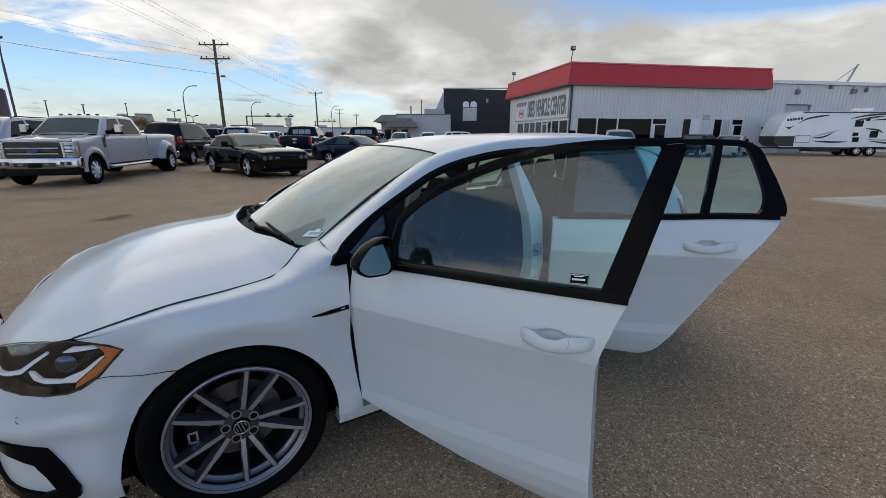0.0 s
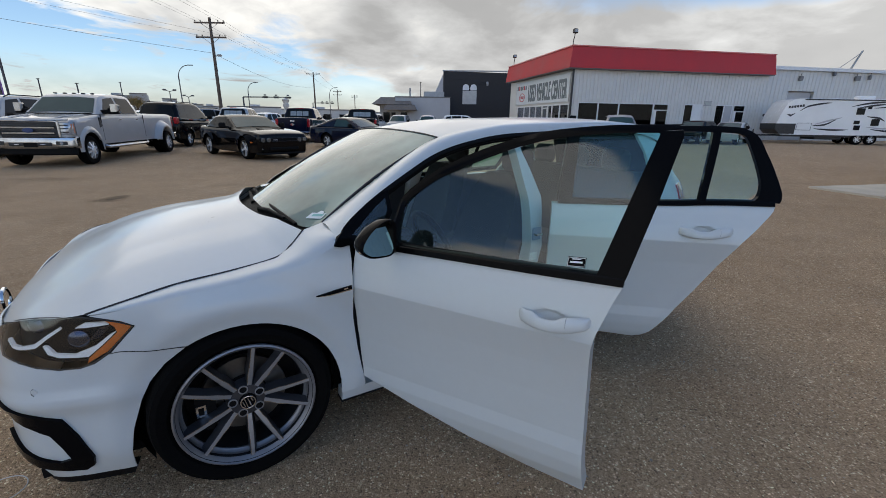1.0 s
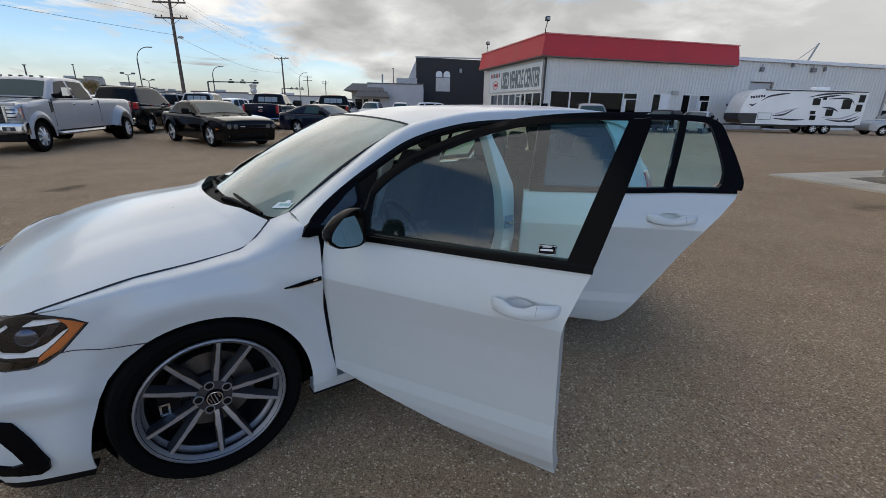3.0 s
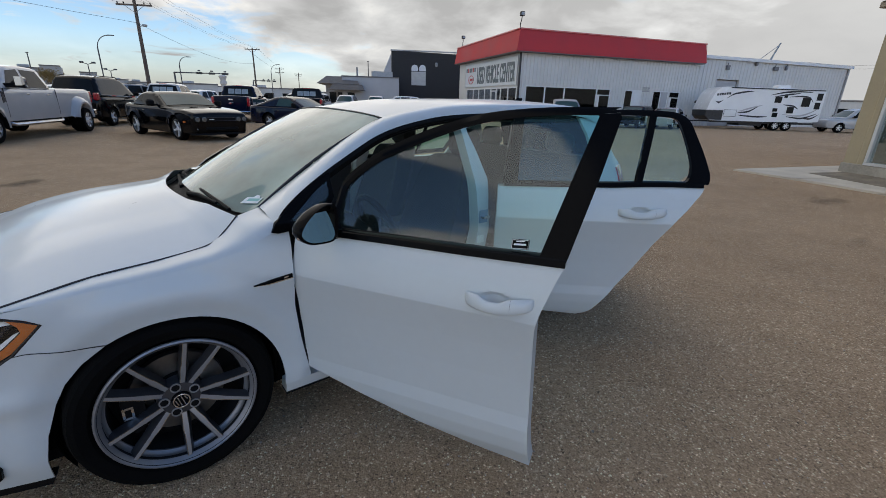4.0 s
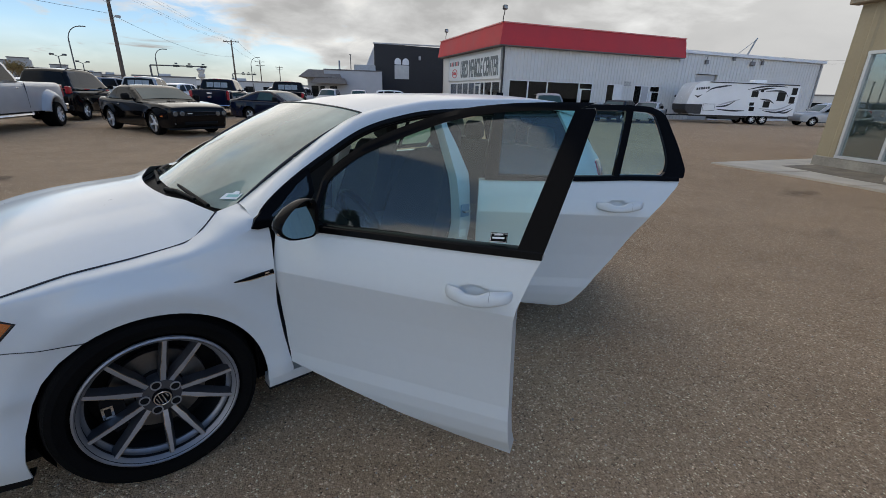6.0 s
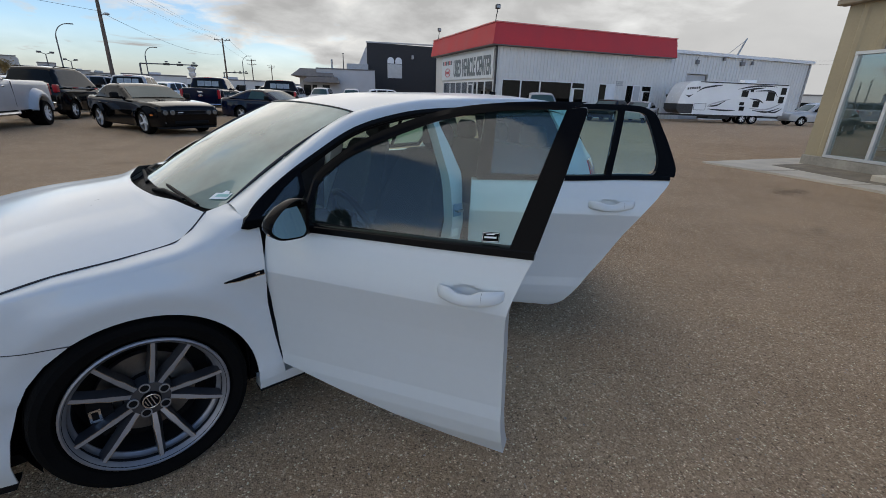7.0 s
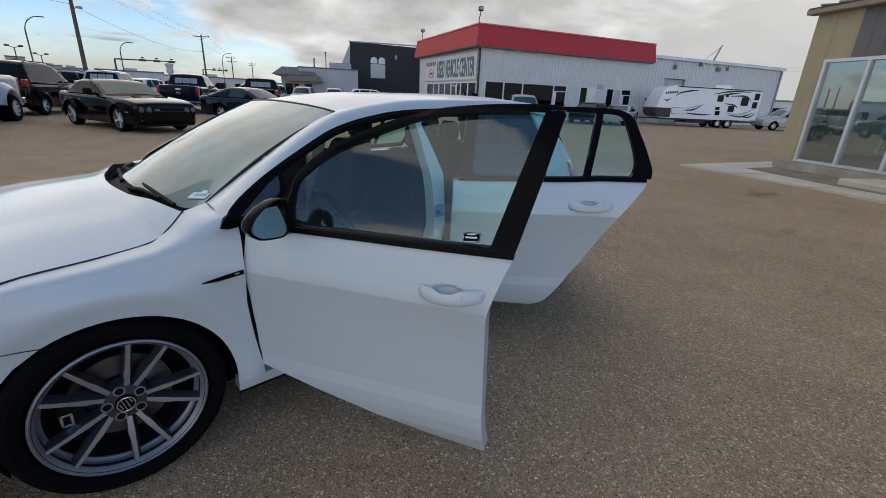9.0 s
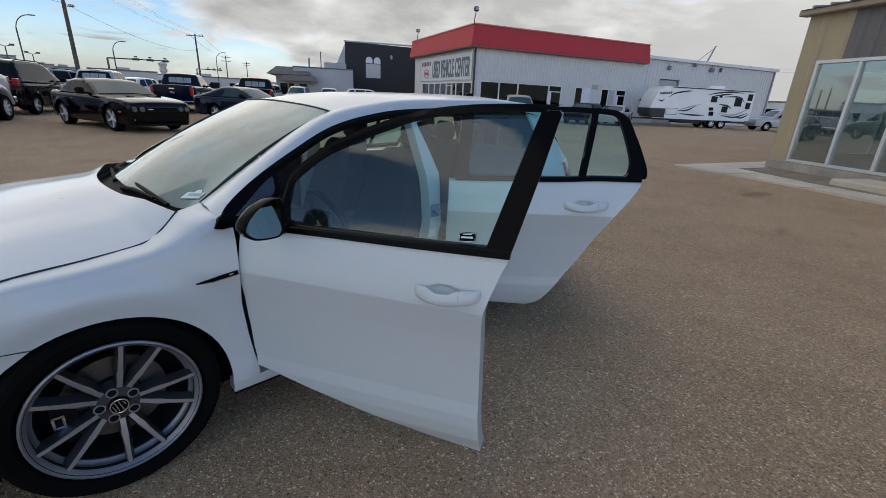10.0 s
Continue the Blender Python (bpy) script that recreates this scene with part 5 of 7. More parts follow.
def alloy_wheel(parent, m, mirror=1, spin=20):
    """Wheel about local z (outwards): tyre, rim, ten spokes in pairs, disc."""
    tyre = Shape().lathe([(.252, -.02), (.268, .003), (.30, .012), (.318, .004), (.327, -.02), (.330, -.06), (.330, -.17), (.326, -.205), (.31, -.228), (.27, -.225), (.25, -.2)], 64)
    tyre.moved(m)
    m = m @ Matrix.Diagonal((.947, .947, 1, 1))
    t = part("wheel", tyre, RUBBER, parent, "low-profile tyre on a ten-spoke alloy wheel")
    tread = Shape()
    for k in range(4):
        tread.lathe([(.3312, -.045 - .045 * k), (.3325, -.05 - .045 * k), (.3325, -.072 - .045 * k), (.3312, -.077 - .045 * k)], 64)
    part("tread_rib", tread.moved(m @ Matrix.Diagonal((1 / .947, 1 / .947, 1, 1))), RUBBER, t)
    part("rim", Shape().lathe([(.269, -.005), (.268, .003), (.262, .006), (.256, .002), (.25, -.01), (.247, -.03), (.236, -.06), (.225, -.12), (.222, -.2)], 64).moved(m), BARREL, t)
    part("rim_lip", Shape().lathe([(.2695, -.004), (.2685, .0045), (.262, .0075), (.2485, -.006), (.244, -.014), (.2535, -.014)], 64, None, True).moved(m), ALLOY_LIP, t, "grey rim lip")
    part("rim_step", Shape().lathe([(.2445, -.030), (.2445, -.036), (.240, -.044), (.232, -.050), (.2325, -.058), (.236, -.058)], 64).moved(m), ALLOY_LIP, t)
    part("brake_disc", Shape().lathe([(.08, -.10), (.165, -.10), (.167, -.104), (.167, -.125), (.08, -.125)], 48).moved(m), DISC_STEEL, t)
    part("disc_bell", Shape().lathe([(.001, -.075), (.07, -.075), (.085, -.09), (.085, -.11)], 32).moved(m), SATIN_BLACK, t)
    part("back_plate", Shape().lathe([(.001, -.15), (.225, -.15)], 32).moved(m), SATIN_BLACK, t)
    cal = Shape().rings([[(r * math.cos(q), r * math.sin(q), h) for r, h in ((.115, -.065), (.19, -.065), (.19, -.14), (.115, -.14))] for q in np.linspace(radians(165), radians(215), 8)])
    c = part("caliper", cal.moved(m), SATIN_BLACK, t, "black brake caliper")
    mk = Shape().box(-.186, -.150, -.034, -.025, -.064, -.060).box(-.186, -.178, -.034, .016, -.064, -.060).box(-.186, -.150, .008, .016, -.064, -.060).box(-.158, -.150, -.030, .012, -.064, -.060)
    part("caliper_mark", mk.moved(m), CHROME, t)
    for p in range(5):
        mid = radians(spin + 72 * p)
        for sgn in (1, -1):
            a0, a1 = mid + sgn * radians(9), mid + sgn * radians(13.5)
            pin, pout = Vector((.064 * math.cos(a0), .064 * math.sin(a0), 0)), Vector((.252 * math.cos(a1), .252 * math.sin(a1), 0))
            along_v = (pout - pin).normalized()
            across = Vector((-along_v.y, along_v.x, 0)) * sgn
            face, body = [], []
            for q in np.linspace(0, 1, 7):
                base = pin.lerp(pout, q)
                w = .0125 - .0025 * q + .003 * max(0.0, 1 - abs(q - 1 / 3) * 6)
                dz = -.012 - .028 * (1 - q) ** 1.5 + .006 * q
                skew = .004
                body.append([base - across * (w + .006) + Vector((0, 0, dz - .036)), base - across * w + Vector((0, 0, dz - .014)), base - across * (w * .45) + Vector((0, 0, dz - .001)), base + across * w + Vector((0, 0, dz - .001)), base + across * (w + .003) + Vector((0, 0, dz - .05))])
                face.append([base - across * (w * .45) + Vector((0, 0, dz)), base + across * w + Vector((0, 0, dz))])
            part("spoke", Shape().rings(body).moved(m), ALLOY_DARK, t)
            edge = [[p[1] - across * .0022 + Vector((0, 0, .0006)), p[1] + Vector((0, 0, .0006))] for p in face]
            part("spoke_edge", Shape().rings(edge, False, False).moved(m), CHROME, t, smooth=0, flip=False)
            part("spoke_face", Shape().rings(face, False, False).moved(m), ALLOY_FACE, t, smooth=0, flip=False)
        a = mid
        part("lug_rim", Shape().lathe([(.0145, -.035), (.0145, -.031), (.0185, -.031), (.0185, -.036)], 18, pose(.056 * math.cos(a + radians(36)), .056 * math.sin(a + radians(36)), 0)).moved(m), ALLOY_FACE, t)
        part("lug_recess", Shape().tube([Vector((.056 * math.cos(a + radians(36)), .056 * math.sin(a + radians(36)), h)) for h in (-.055, -.034)], .014, 14).moved(m), SATIN_BLACK, t)
    part("hub_boss", Shape().lathe([(.001, -.03), (.066, -.038), (.078, -.055), (.08, -.09)], 40).moved(m), ALLOY_DARK, t)
    cap = part("hub_cap", Shape().lathe([(.001, -.022), (.030, -.0225), (.033, -.026), (.034, -.034)], 36).moved(m), GLOSS_BLACK, t)
    part("cap_ring", Shape().lathe([(.0275 + .0028 * math.cos(q), -.0215 + .002 * math.sin(q)) for q in np.linspace(0, 2 * math.pi, 9)[:-1]], 36, None, True).moved(m), CHROME, t)
    for x0, y0, x1, y1 in ((-.012, .020, -.002, -.020), (0, .022, .010, -.018), (-.020, .008, -.012, -.016), (.011, .019, .019, .002)):
        part("cap_bar", Shape().tube([(x0, y0, -.021), (x1, y1, -.021)], .0022, 5).moved(m), CHROME, t)
    return t


alloy_wheel(golf, pose(0, -.868, .33) @ Matrix(((1, 0, 0, 0), (0, 0, -1, 0), (0, 1, 0, 0), (0, 0, 0, 1))), spin=66)
alloy_wheel(golf, pose(2.63, -.868, .33) @ Matrix(((1, 0, 0, 0), (0, 0, -1, 0), (0, 1, 0, 0), (0, 0, 0, 1))), spin=30)
for wx in (0, 2.63):
    alloy_wheel(golf, pose(wx, .868, .33) @ Matrix(((1, 0, 0, 0), (0, 0, 1, 0), (0, -1, 0, 0), (0, 0, 0, 1))), spin=10)

# the body is a little narrower than its plan curve on the passenger side
for ob in golf.children_recursive:
    if ob.type == "MESH":
        for v in ob.data.vertices:
            if v.co.y > 0:
                v.co.y *= .92

# ---- parked vehicles ----
PRIVACY = surface("dark_car_glass", (0.010, 0.012, 0.013), 0.05, var=0.3, scale=2, spec=0.11)
CLEAR_CAR = surface("pale_car_glass", (0.035, 0.068, 0.066), 0.04, var=0.12, scale=2, spec=0.22)
SILVER_PAINT = surface("silver_car_paint", (0.41, 0.41, 0.41), 0.38, 0.0, var=0.05, coat=1.0)
BLACK_PAINT = surface("black_car_paint", (0.003, 0.003, 0.0035), 0.06, coat=0.0, var=0.2, spec=0.22)
NAVY_PAINT = surface("navy_car_paint", (0.004, 0.007, 0.020), 0.06, 0.0, coat=0.1, var=0.2, spec=0.22)
WHITE_CAR = surface("plain_white_car_paint", (0.66, 0.67, 0.68), 0.3, coat=1.0, var=0.04)
GREY_CAR = surface("grey_car_paint", (0.20, 0.20, 0.21), 0.3, 0.4, coat=1.0, var=0.06)
BODY_CHROME = surface("vehicle_chrome", (0.40, 0.41, 0.43), 0.16, 1.0, var=0.25, scale=4)
# opaque pale grey, painted for daylight seen through the pickup cabs
PALE_VIEW = surface("pale_through_view", (0.30, 0.33, 0.34), 0.25, var=0.25, scale=6)
BRIGHT_WHEEL = surface("bright_wheel", (0.78, 0.78, 0.79), 0.35, 0.35, var=0.1)
SMOKED_LAMP = surface("smoked_headlamp", (0.16, 0.17, 0.17), 0.2, 0.5, coat=1.0, var=0.4, scale=14)
HEAD_GLASS = surface("headlamp_plastic", (0.40, 0.42, 0.44), 0.15, 0.4, coat=1.0, var=0.3, scale=12)


def lot_wheel(parent, x, y, r, out, rim, dark=False, spokes=5, deep=0.0, face=.62):
    """A wheel at (x, y) whose face looks along out (+1 or -1) of local y."""
    m = pose(x, y, r, -90 * out, 0, 0)
    w = part("wheel", Shape().lathe([(r * face, .0), (r * (face * .6 + .35), .012), (r * .94, .006), (r * .985, -.03), (r, -.08), (r * .99, -.19), (r * .9, -.235), (r * .6, -.23)], 32).moved(m), RUBBER, parent)
    rm = rim
    part("rim", Shape().lathe([(r * (face + .02), .004), (r * (face - .01), .006), (r * (face - .05), -.02), (r * (face - .08), -.10), (r * .2, -.12), (.001, -.12)], 32).moved(m), ALLOY_DARK if dark else DISC_STEEL, w)
    for k in range(spokes):
        a = 2 * math.pi * k / spokes + .3
        c, s = math.cos(a), math.sin(a)
        bar = []
        for q, wd, h in ((.12, .16, -.02 + deep), (.35, .13, -.02 + deep * .5), (face - .01, .15, -.008)):
            bar.append([(r * q * c - wd * r * .5 * s * e, r * q * s + wd * r * .5 * c * e, h - dz) for e, dz in ((-1, .04), (-1, 0), (1, 0), (1, .04))])
        part("spoke", Shape().rings(bar).moved(m), rm, w)
    part("hub", Shape().lathe([(.001, -.008 + deep), (r * .16, -.012 + deep), (r * .2, -.03 + deep), (r * .22, -.1)], 20).moved(m), rm, w)
    return w


def softened(path, turns=2):
    """An open path with its corners cut round."""
    for _ in range(turns):
        cut = [path[0]]
        for (ax, az), (bx, bz) in zip(path, path[1:]):
            cut += [(ax * .8 + bx * .2, az * .8 + bz * .2), (ax * .2 + bx * .8, az * .2 + bz * .8)]
        path = cut + [path[-1]]
    return path


def rolled(path, radius):
    """How far a panel curls in near its edge path."""
    P = np.array(path)
    A, D = P[:-1], np.diff(P, axis=0)
    L = np.maximum((D ** 2).sum(1), 1e-9)

    def inset(x, z):
        t = np.clip(((x - A[:, 0]) * D[:, 0] + (z - A[:, 1]) * D[:, 1]) / L, 0, 1)
        gap = float(np.sqrt(((A + D * t[:, None] - (x, z)) ** 2).sum(1).min()))
        return radius - math.sqrt(radius ** 2 - (radius - gap) ** 2) if gap < radius else 0.0
    return inset


def vehicle(name, label, m, paint, wrap, cab, panes, half, wb, rw, ra, lean=.32, low=.32, glass=None, rim=None, grade=.22, spokes=5, deep=0.0, face=.62, group="parked vehicles"):
    """A parked vehicle. Local x runs to the rear from the front axle, y to its right."""
    glass = glass or PRIVACY
    car = thing(name, m, label, "car" if "pickup" not in name else "pickup truck", group)
    x0, x1 = min(p[0] for p in wrap), max(p[0] for p in wrap)
    top = max(p[1] for p in wrap)
    screens = (cab[:2], cab[-2:])
    wrap, cab = softened(wrap), softened(cab)
    curl, cab_curl = rolled(wrap, .075), rolled(cab, .07)
    near = grade < .3

    def width(x, z):
        e = max(0.0, (x0 + .75 - x) / .75, (x - x1 + .55) / .55)
        swell = max(1 - ease((math.hypot(x - cx, z - rw) - ra) / .13) for cx in (0, wb))
        return half * (1 - .13 * e ** 2.2) * (1 - .06 * ((z - top * .62) / (top * .5)) ** 2) + .022 * swell * (1 - e) - curl(x, z)

    bottom = [(x1 - .02, low + .05)]
    for cx in (wb, 0):
        bottom += [(cx + ra * 1.02, low)] + arc(cx, rw, ra, ra, 8, 172, 14) + [(cx - ra * 1.02, low)]
    bottom += [(x0 + .03, low + .03)]
    outline = [p for p in wrap] + bottom
    for hand in (1, -1):
        part("body_side", Shape().sheet(outline, lambda x, z, d: (x, -hand * (width(x, z) - d), z), .11 if near else grade, .07 if near else .14, .02), paint, car, smooth=60)
        for cx in (0, wb):
            part("wheel_housing", Shape().box(cx - ra, cx + ra, -hand * (half - .30), -hand * (half - .36), low, rw + ra), SATIN_BLACK, car)
    rows = [[(x, -w * width(x, z), z + (.025 * (1 - w * w) if z > top * .7 else 0)) for w in np.linspace(-1, 1, 9)] for x, z in wrap]
    part("body_top", Shape().rings(rows, False, False), paint, car, smooth=40)
    part("underbody", Shape().box(x0 + .25, x1 - .25, -half * .8, half * .8, low - .05, low + .12), SATIN_BLACK, car)
    zb = cab[0][1]

    def cwidth(x, z):
        return half * (1 - .06 * ((zb - top * .62) / (top * .5)) ** 2) - .02 - (z - zb) * lean - cab_curl(x, z)

    for hand in (1, -1):
        part("cab_side", Shape().sheet([(x, z) for x, z in cab], lambda x, z, d: (x, -hand * (cwidth(x, z) - d), z), .12 if near else .25, .07 if near else .12, .02), paint, car, smooth=60)
        for poly in panes:
            part("side_window", Shape().sheet(poly, lambda x, z, d: (x, -hand * (cwidth(x, z) + .006 - d), z), .3, .2), glass, car, smooth=0)
    rows = [[(x, -w * cwidth(x, z), z + .03 * (1 - w * w)) for w in np.linspace(-1, 1, 9)] for x, z in cab]
    part("roof", Shape().rings(rows, False, False), paint, car, smooth=60)
    for k, name2 in ((0, "windscreen"), (1, "rear_window")):
        (xa, za), (xb, zb2) = screens[k]
        rows = []
        for t in np.linspace(.08, .93, 5):
            x, z = xa + (xb - xa) * t, za + (zb2 - za) * t
            nx, nz = -(zb2 - za), (xb - xa)
            ln = math.hypot(nx, nz)
            rows.append([(x + .014 * nx / ln, -w * (cwidth(x, z) + cab_curl(x, z) - .12), z + .03 * (1 - w * w) + .014 * nz / ln) for w in np.linspace(-1, 1, 7)])
        part(name2, Shape().rings(rows, False, False), CLEAR_CAR if k == 0 else glass, car, smooth=60)
    for cx in (0, wb):
        for hand in (1, -1):
            lot_wheel(car, cx, -hand * (half - .03), rw, -hand, rim or BRIGHT_WHEEL, spokes=spokes, deep=deep, face=face)
    for hand in (1, -1):
        mx = cab[0][0] + .38
        mirror = part("door_mirror", Shape().box(mx, mx + .14, -hand * (half + .03), -hand * (half + .25), zb + .02, zb + .20, .04).box(mx + .03, mx + .09, -hand * (half - .1), -hand * (half + .05), zb + .02, zb + .07), SATIN_BLACK, car)
        for poly in panes:
            px = max(p[0] for p in poly) - .02
            if px - mx > .5:
                part("door_handle", Shape().box(px - .22, px - .06, -hand * (half + .01), -hand * (half - .02), zb - .17, zb - .135, .01), CHROME if paint is SILVER_PAINT else paint, car)
                part("shut_line", Shape().box(px + .03, px + .04, -hand * (width(px, zb) + .002), -hand * (width(px, zb) - .01), low + .25, zb - .02), DARK_TRIM, car)
    return car


PICKUP_WRAP = [(-.93, .46), (-1.0, .60), (-1.0, .78), (-.96, 1.16), (-.88, 1.27), (-.3, 1.34), (.72, 1.41), (3.36, 1.41), (3.42, 1.44), (5.74, 1.44), (5.80, 1.40), (5.80, .62)]
PICKUP_CAB = [(.66, 1.40), (1.28, 1.90), (1.5, 1.985), (2.2, 2.02), (2.95, 2.0), (3.12, 1.94), (3.30, 1.40)]
PICKUP_PANES = [[(.98, 1.45), (1.40, 1.87), (1.95, 1.92), (1.98, 1.45)], [(2.08, 1.45), (2.07, 1.92), (2.88, 1.90), (3.08, 1.50), (3.05, 1.45)]]
SUV_WRAP = [(-.80, .34), (-.88, .5), (-.86, .82), (-.72, .96), (.2, 1.06), (.5, 1.09), (3.5, 1.12), (3.72, 1.08), (3.80, .85), (3.80, .45)]
SUV_CAB = [(.32, 1.07), (1.02, 1.62), (1.35, 1.72), (2.4, 1.75), (3.2, 1.72), (3.42, 1.66), (3.68, 1.10)]
SUV_PANES = [[(.80, 1.12), (1.22, 1.60), (1.75, 1.65), (1.78, 1.12)], [(1.87, 1.12), (1.86, 1.66), (2.68, 1.65), (2.75, 1.12)], [(2.84, 1.13), (2.79, 1.64), (3.2, 1.60), (3.42, 1.16)]]
COUPE_WRAP = [(-.93, .25), (-1.0, .40), (-1.0, .76), (-.93, .85), (-.5, .92), (.1, .97), (.62, 1.0), (3.1, 1.02), (3.55, 1.05), (3.86, 1.02), (3.96, .9), (3.94, .42), (3.85, .28)]
COUPE_CAB = [(.70, .99), (1.45, 1.36), (1.75, 1.43), (2.2, 1.435), (2.5, 1.39), (3.25, 1.04)]
COUPE_PANES = [[(1.12, 1.04), (1.55, 1.33), (2.15, 1.375), (2.28, 1.05)], [(2.36, 1.06), (2.28, 1.36), (2.5, 1.31), (2.80, 1.12)]]


def pickup_rear(car, half, bright):
    tg = part("tailgate", Shape().box(5.79, 5.84, -half * .76, half * .76, .72, 1.40, .02), bright[0], car)
    part("tailgate_handle", Shape().box(5.83, 5.86, -.12, .12, 1.24, 1.31, .01), CHROME, tg)
    part("tailgate_mark", Shape().lathe([(.001, .0), (.11, .0), (.12, -.01)], 20, pose(5.845, 0, 1.1, 0, 90, 0) @ Matrix.Diagonal((.55, 1, 1, 1))), CHROME, tg, "oval badge without words")
    part("rear_bumper", Shape().box(5.72, 5.98, -half * .95, half * .95, .52, .72, .03), bright[1], car, "bright step bumper")
    part("plate", Shape().box(5.97, 5.985, -.15, .15, .56, .68), LABEL_WHITE, car, "blank licence plate")
    for s in (1, -1):
        part("tail_lamp", Shape().box(5.60, 5.83, -s * half * .79, -s * half * .93, .95, 1.38, .03), TAIL_RED, car, "red tail lamp")


# silver one-ton crew-cab with dual rear wheels
truck = vehicle("pickup_truck", "silver crew-cab dual-rear-wheel pickup truck with chrome grille", pose(-11.14, 12.50, 0, 0, 0, 101), SILVER_PAINT, [(x, z - .05 * max(0.0, min(1.0, (.7 - x) / 1.2))) for x, z in PICKUP_WRAP], PICKUP_CAB, PICKUP_PANES, 1.01, 4.47, .41, .50, low=.55, spokes=8, deep=.07)
part("grille", Shape().box(-1.05, -.96, -.66, .66, .80, 1.20, .02), DARK_TRIM, truck, "black mesh grille")
for z0, z1, wide in ((.865, .945, .60), (1.005, 1.085, .62)):
    part("grille_bar", Shape().rings([[(-1.06, y, z0), (-1.12, y, z0 + .02), (-1.12, y, z1 - .02), (-1.06, y, z1)] for y in (-wide, -wide + .03, wide - .03, wide)]), BODY_CHROME, truck, "broad chrome grille bar")
for k in range(7):
    part("grille_slat", Shape().box(-1.065, -1.04, -.62, .62, .815 + .058 * k, .824 + .058 * k), ALLOY_DARK, truck)
part("grille_surround", Shape().tube([(-1.06, -.69, .80), (-1.05, -.68, 1.19), (-1.04, -.62, 1.215), (-1.04, .62, 1.215), (-1.05, .68, 1.19), (-1.06, .69, .80)], .022, 8), BODY_CHROME, truck)
part("grille_badge", Shape().lathe([(.001, .02), (.12, .02), (.13, 0)], 24, pose(-1.13, 0, .975, 0, -90, 0) @ Matrix.Diagonal((.5, 1, 1, 1))), surface("blue_oval", (.02, .05, .16), .3), truck, "blue oval badge without words")
part("bonnet_lip", Shape().rings([[(-.99, y, 1.215), (-1.03, y, 1.235), (-.99, y, 1.275), (-.90, y, 1.285)] for y in (-.93, -.85, -.3, .3, .85, .93)]), SILVER_PAINT, truck, smooth=50)
for s_ in (1, -1):
    part("bonnet_ridge", Shape().tube([(-.86, -s_ * .52, 1.268), (-.3, -s_ * .56, 1.335), (.62, -s_ * .62, 1.400)], .018, 6), SILVER_PAINT, truck)
part("front_bumper", Shape().rings([[(-1.12 + e, y, .50 + e * .3), (-1.17 + e, y, .56), (-1.17 + e, y, .70), (-1.14 + e, y, .78), (-1.0 + e, y, .80), (-1.0 + e, y, .50)] for y, e in ((-1.04, .30), (-1.02, .16), (-.93, .06), (-.72, .015), (-.4, 0), (.4, 0), (.72, .015), (.93, .06), (1.02, .16), (1.04, .30))]), BODY_CHROME, truck, "chrome front bumper", smooth=40)
part("bumper_intake", Shape().box(-1.185, -1.12, -.50, .50, .565, .665, .02), DARK_TRIM, truck)
for y in (-.30, .30):
    part("tow_hook", Shape().tube([(-1.16, y - .06, .60), (-1.22, y - .05, .61), (-1.22, y + .05, .61), (-1.16, y + .06, .60)], .016, 6), BODY_CHROME, truck)
part("plate_holder", Shape().box(-1.195, -1.17, -.16, .16, .54, .66, .01), SATIN_BLACK, truck)
part("air_dam", Shape().rings([[(-1.12 + e, y, .50), (-1.12 + e, y, .36), (-1.02 + e, y, .32), (-.95 + e, y, .50)] for y, e in ((-.98, .16), (-.85, .05), (-.4, 0), (.4, 0), (.85, .05), (.98, .16))]), SATIN_BLACK, truck, "black lower air dam")
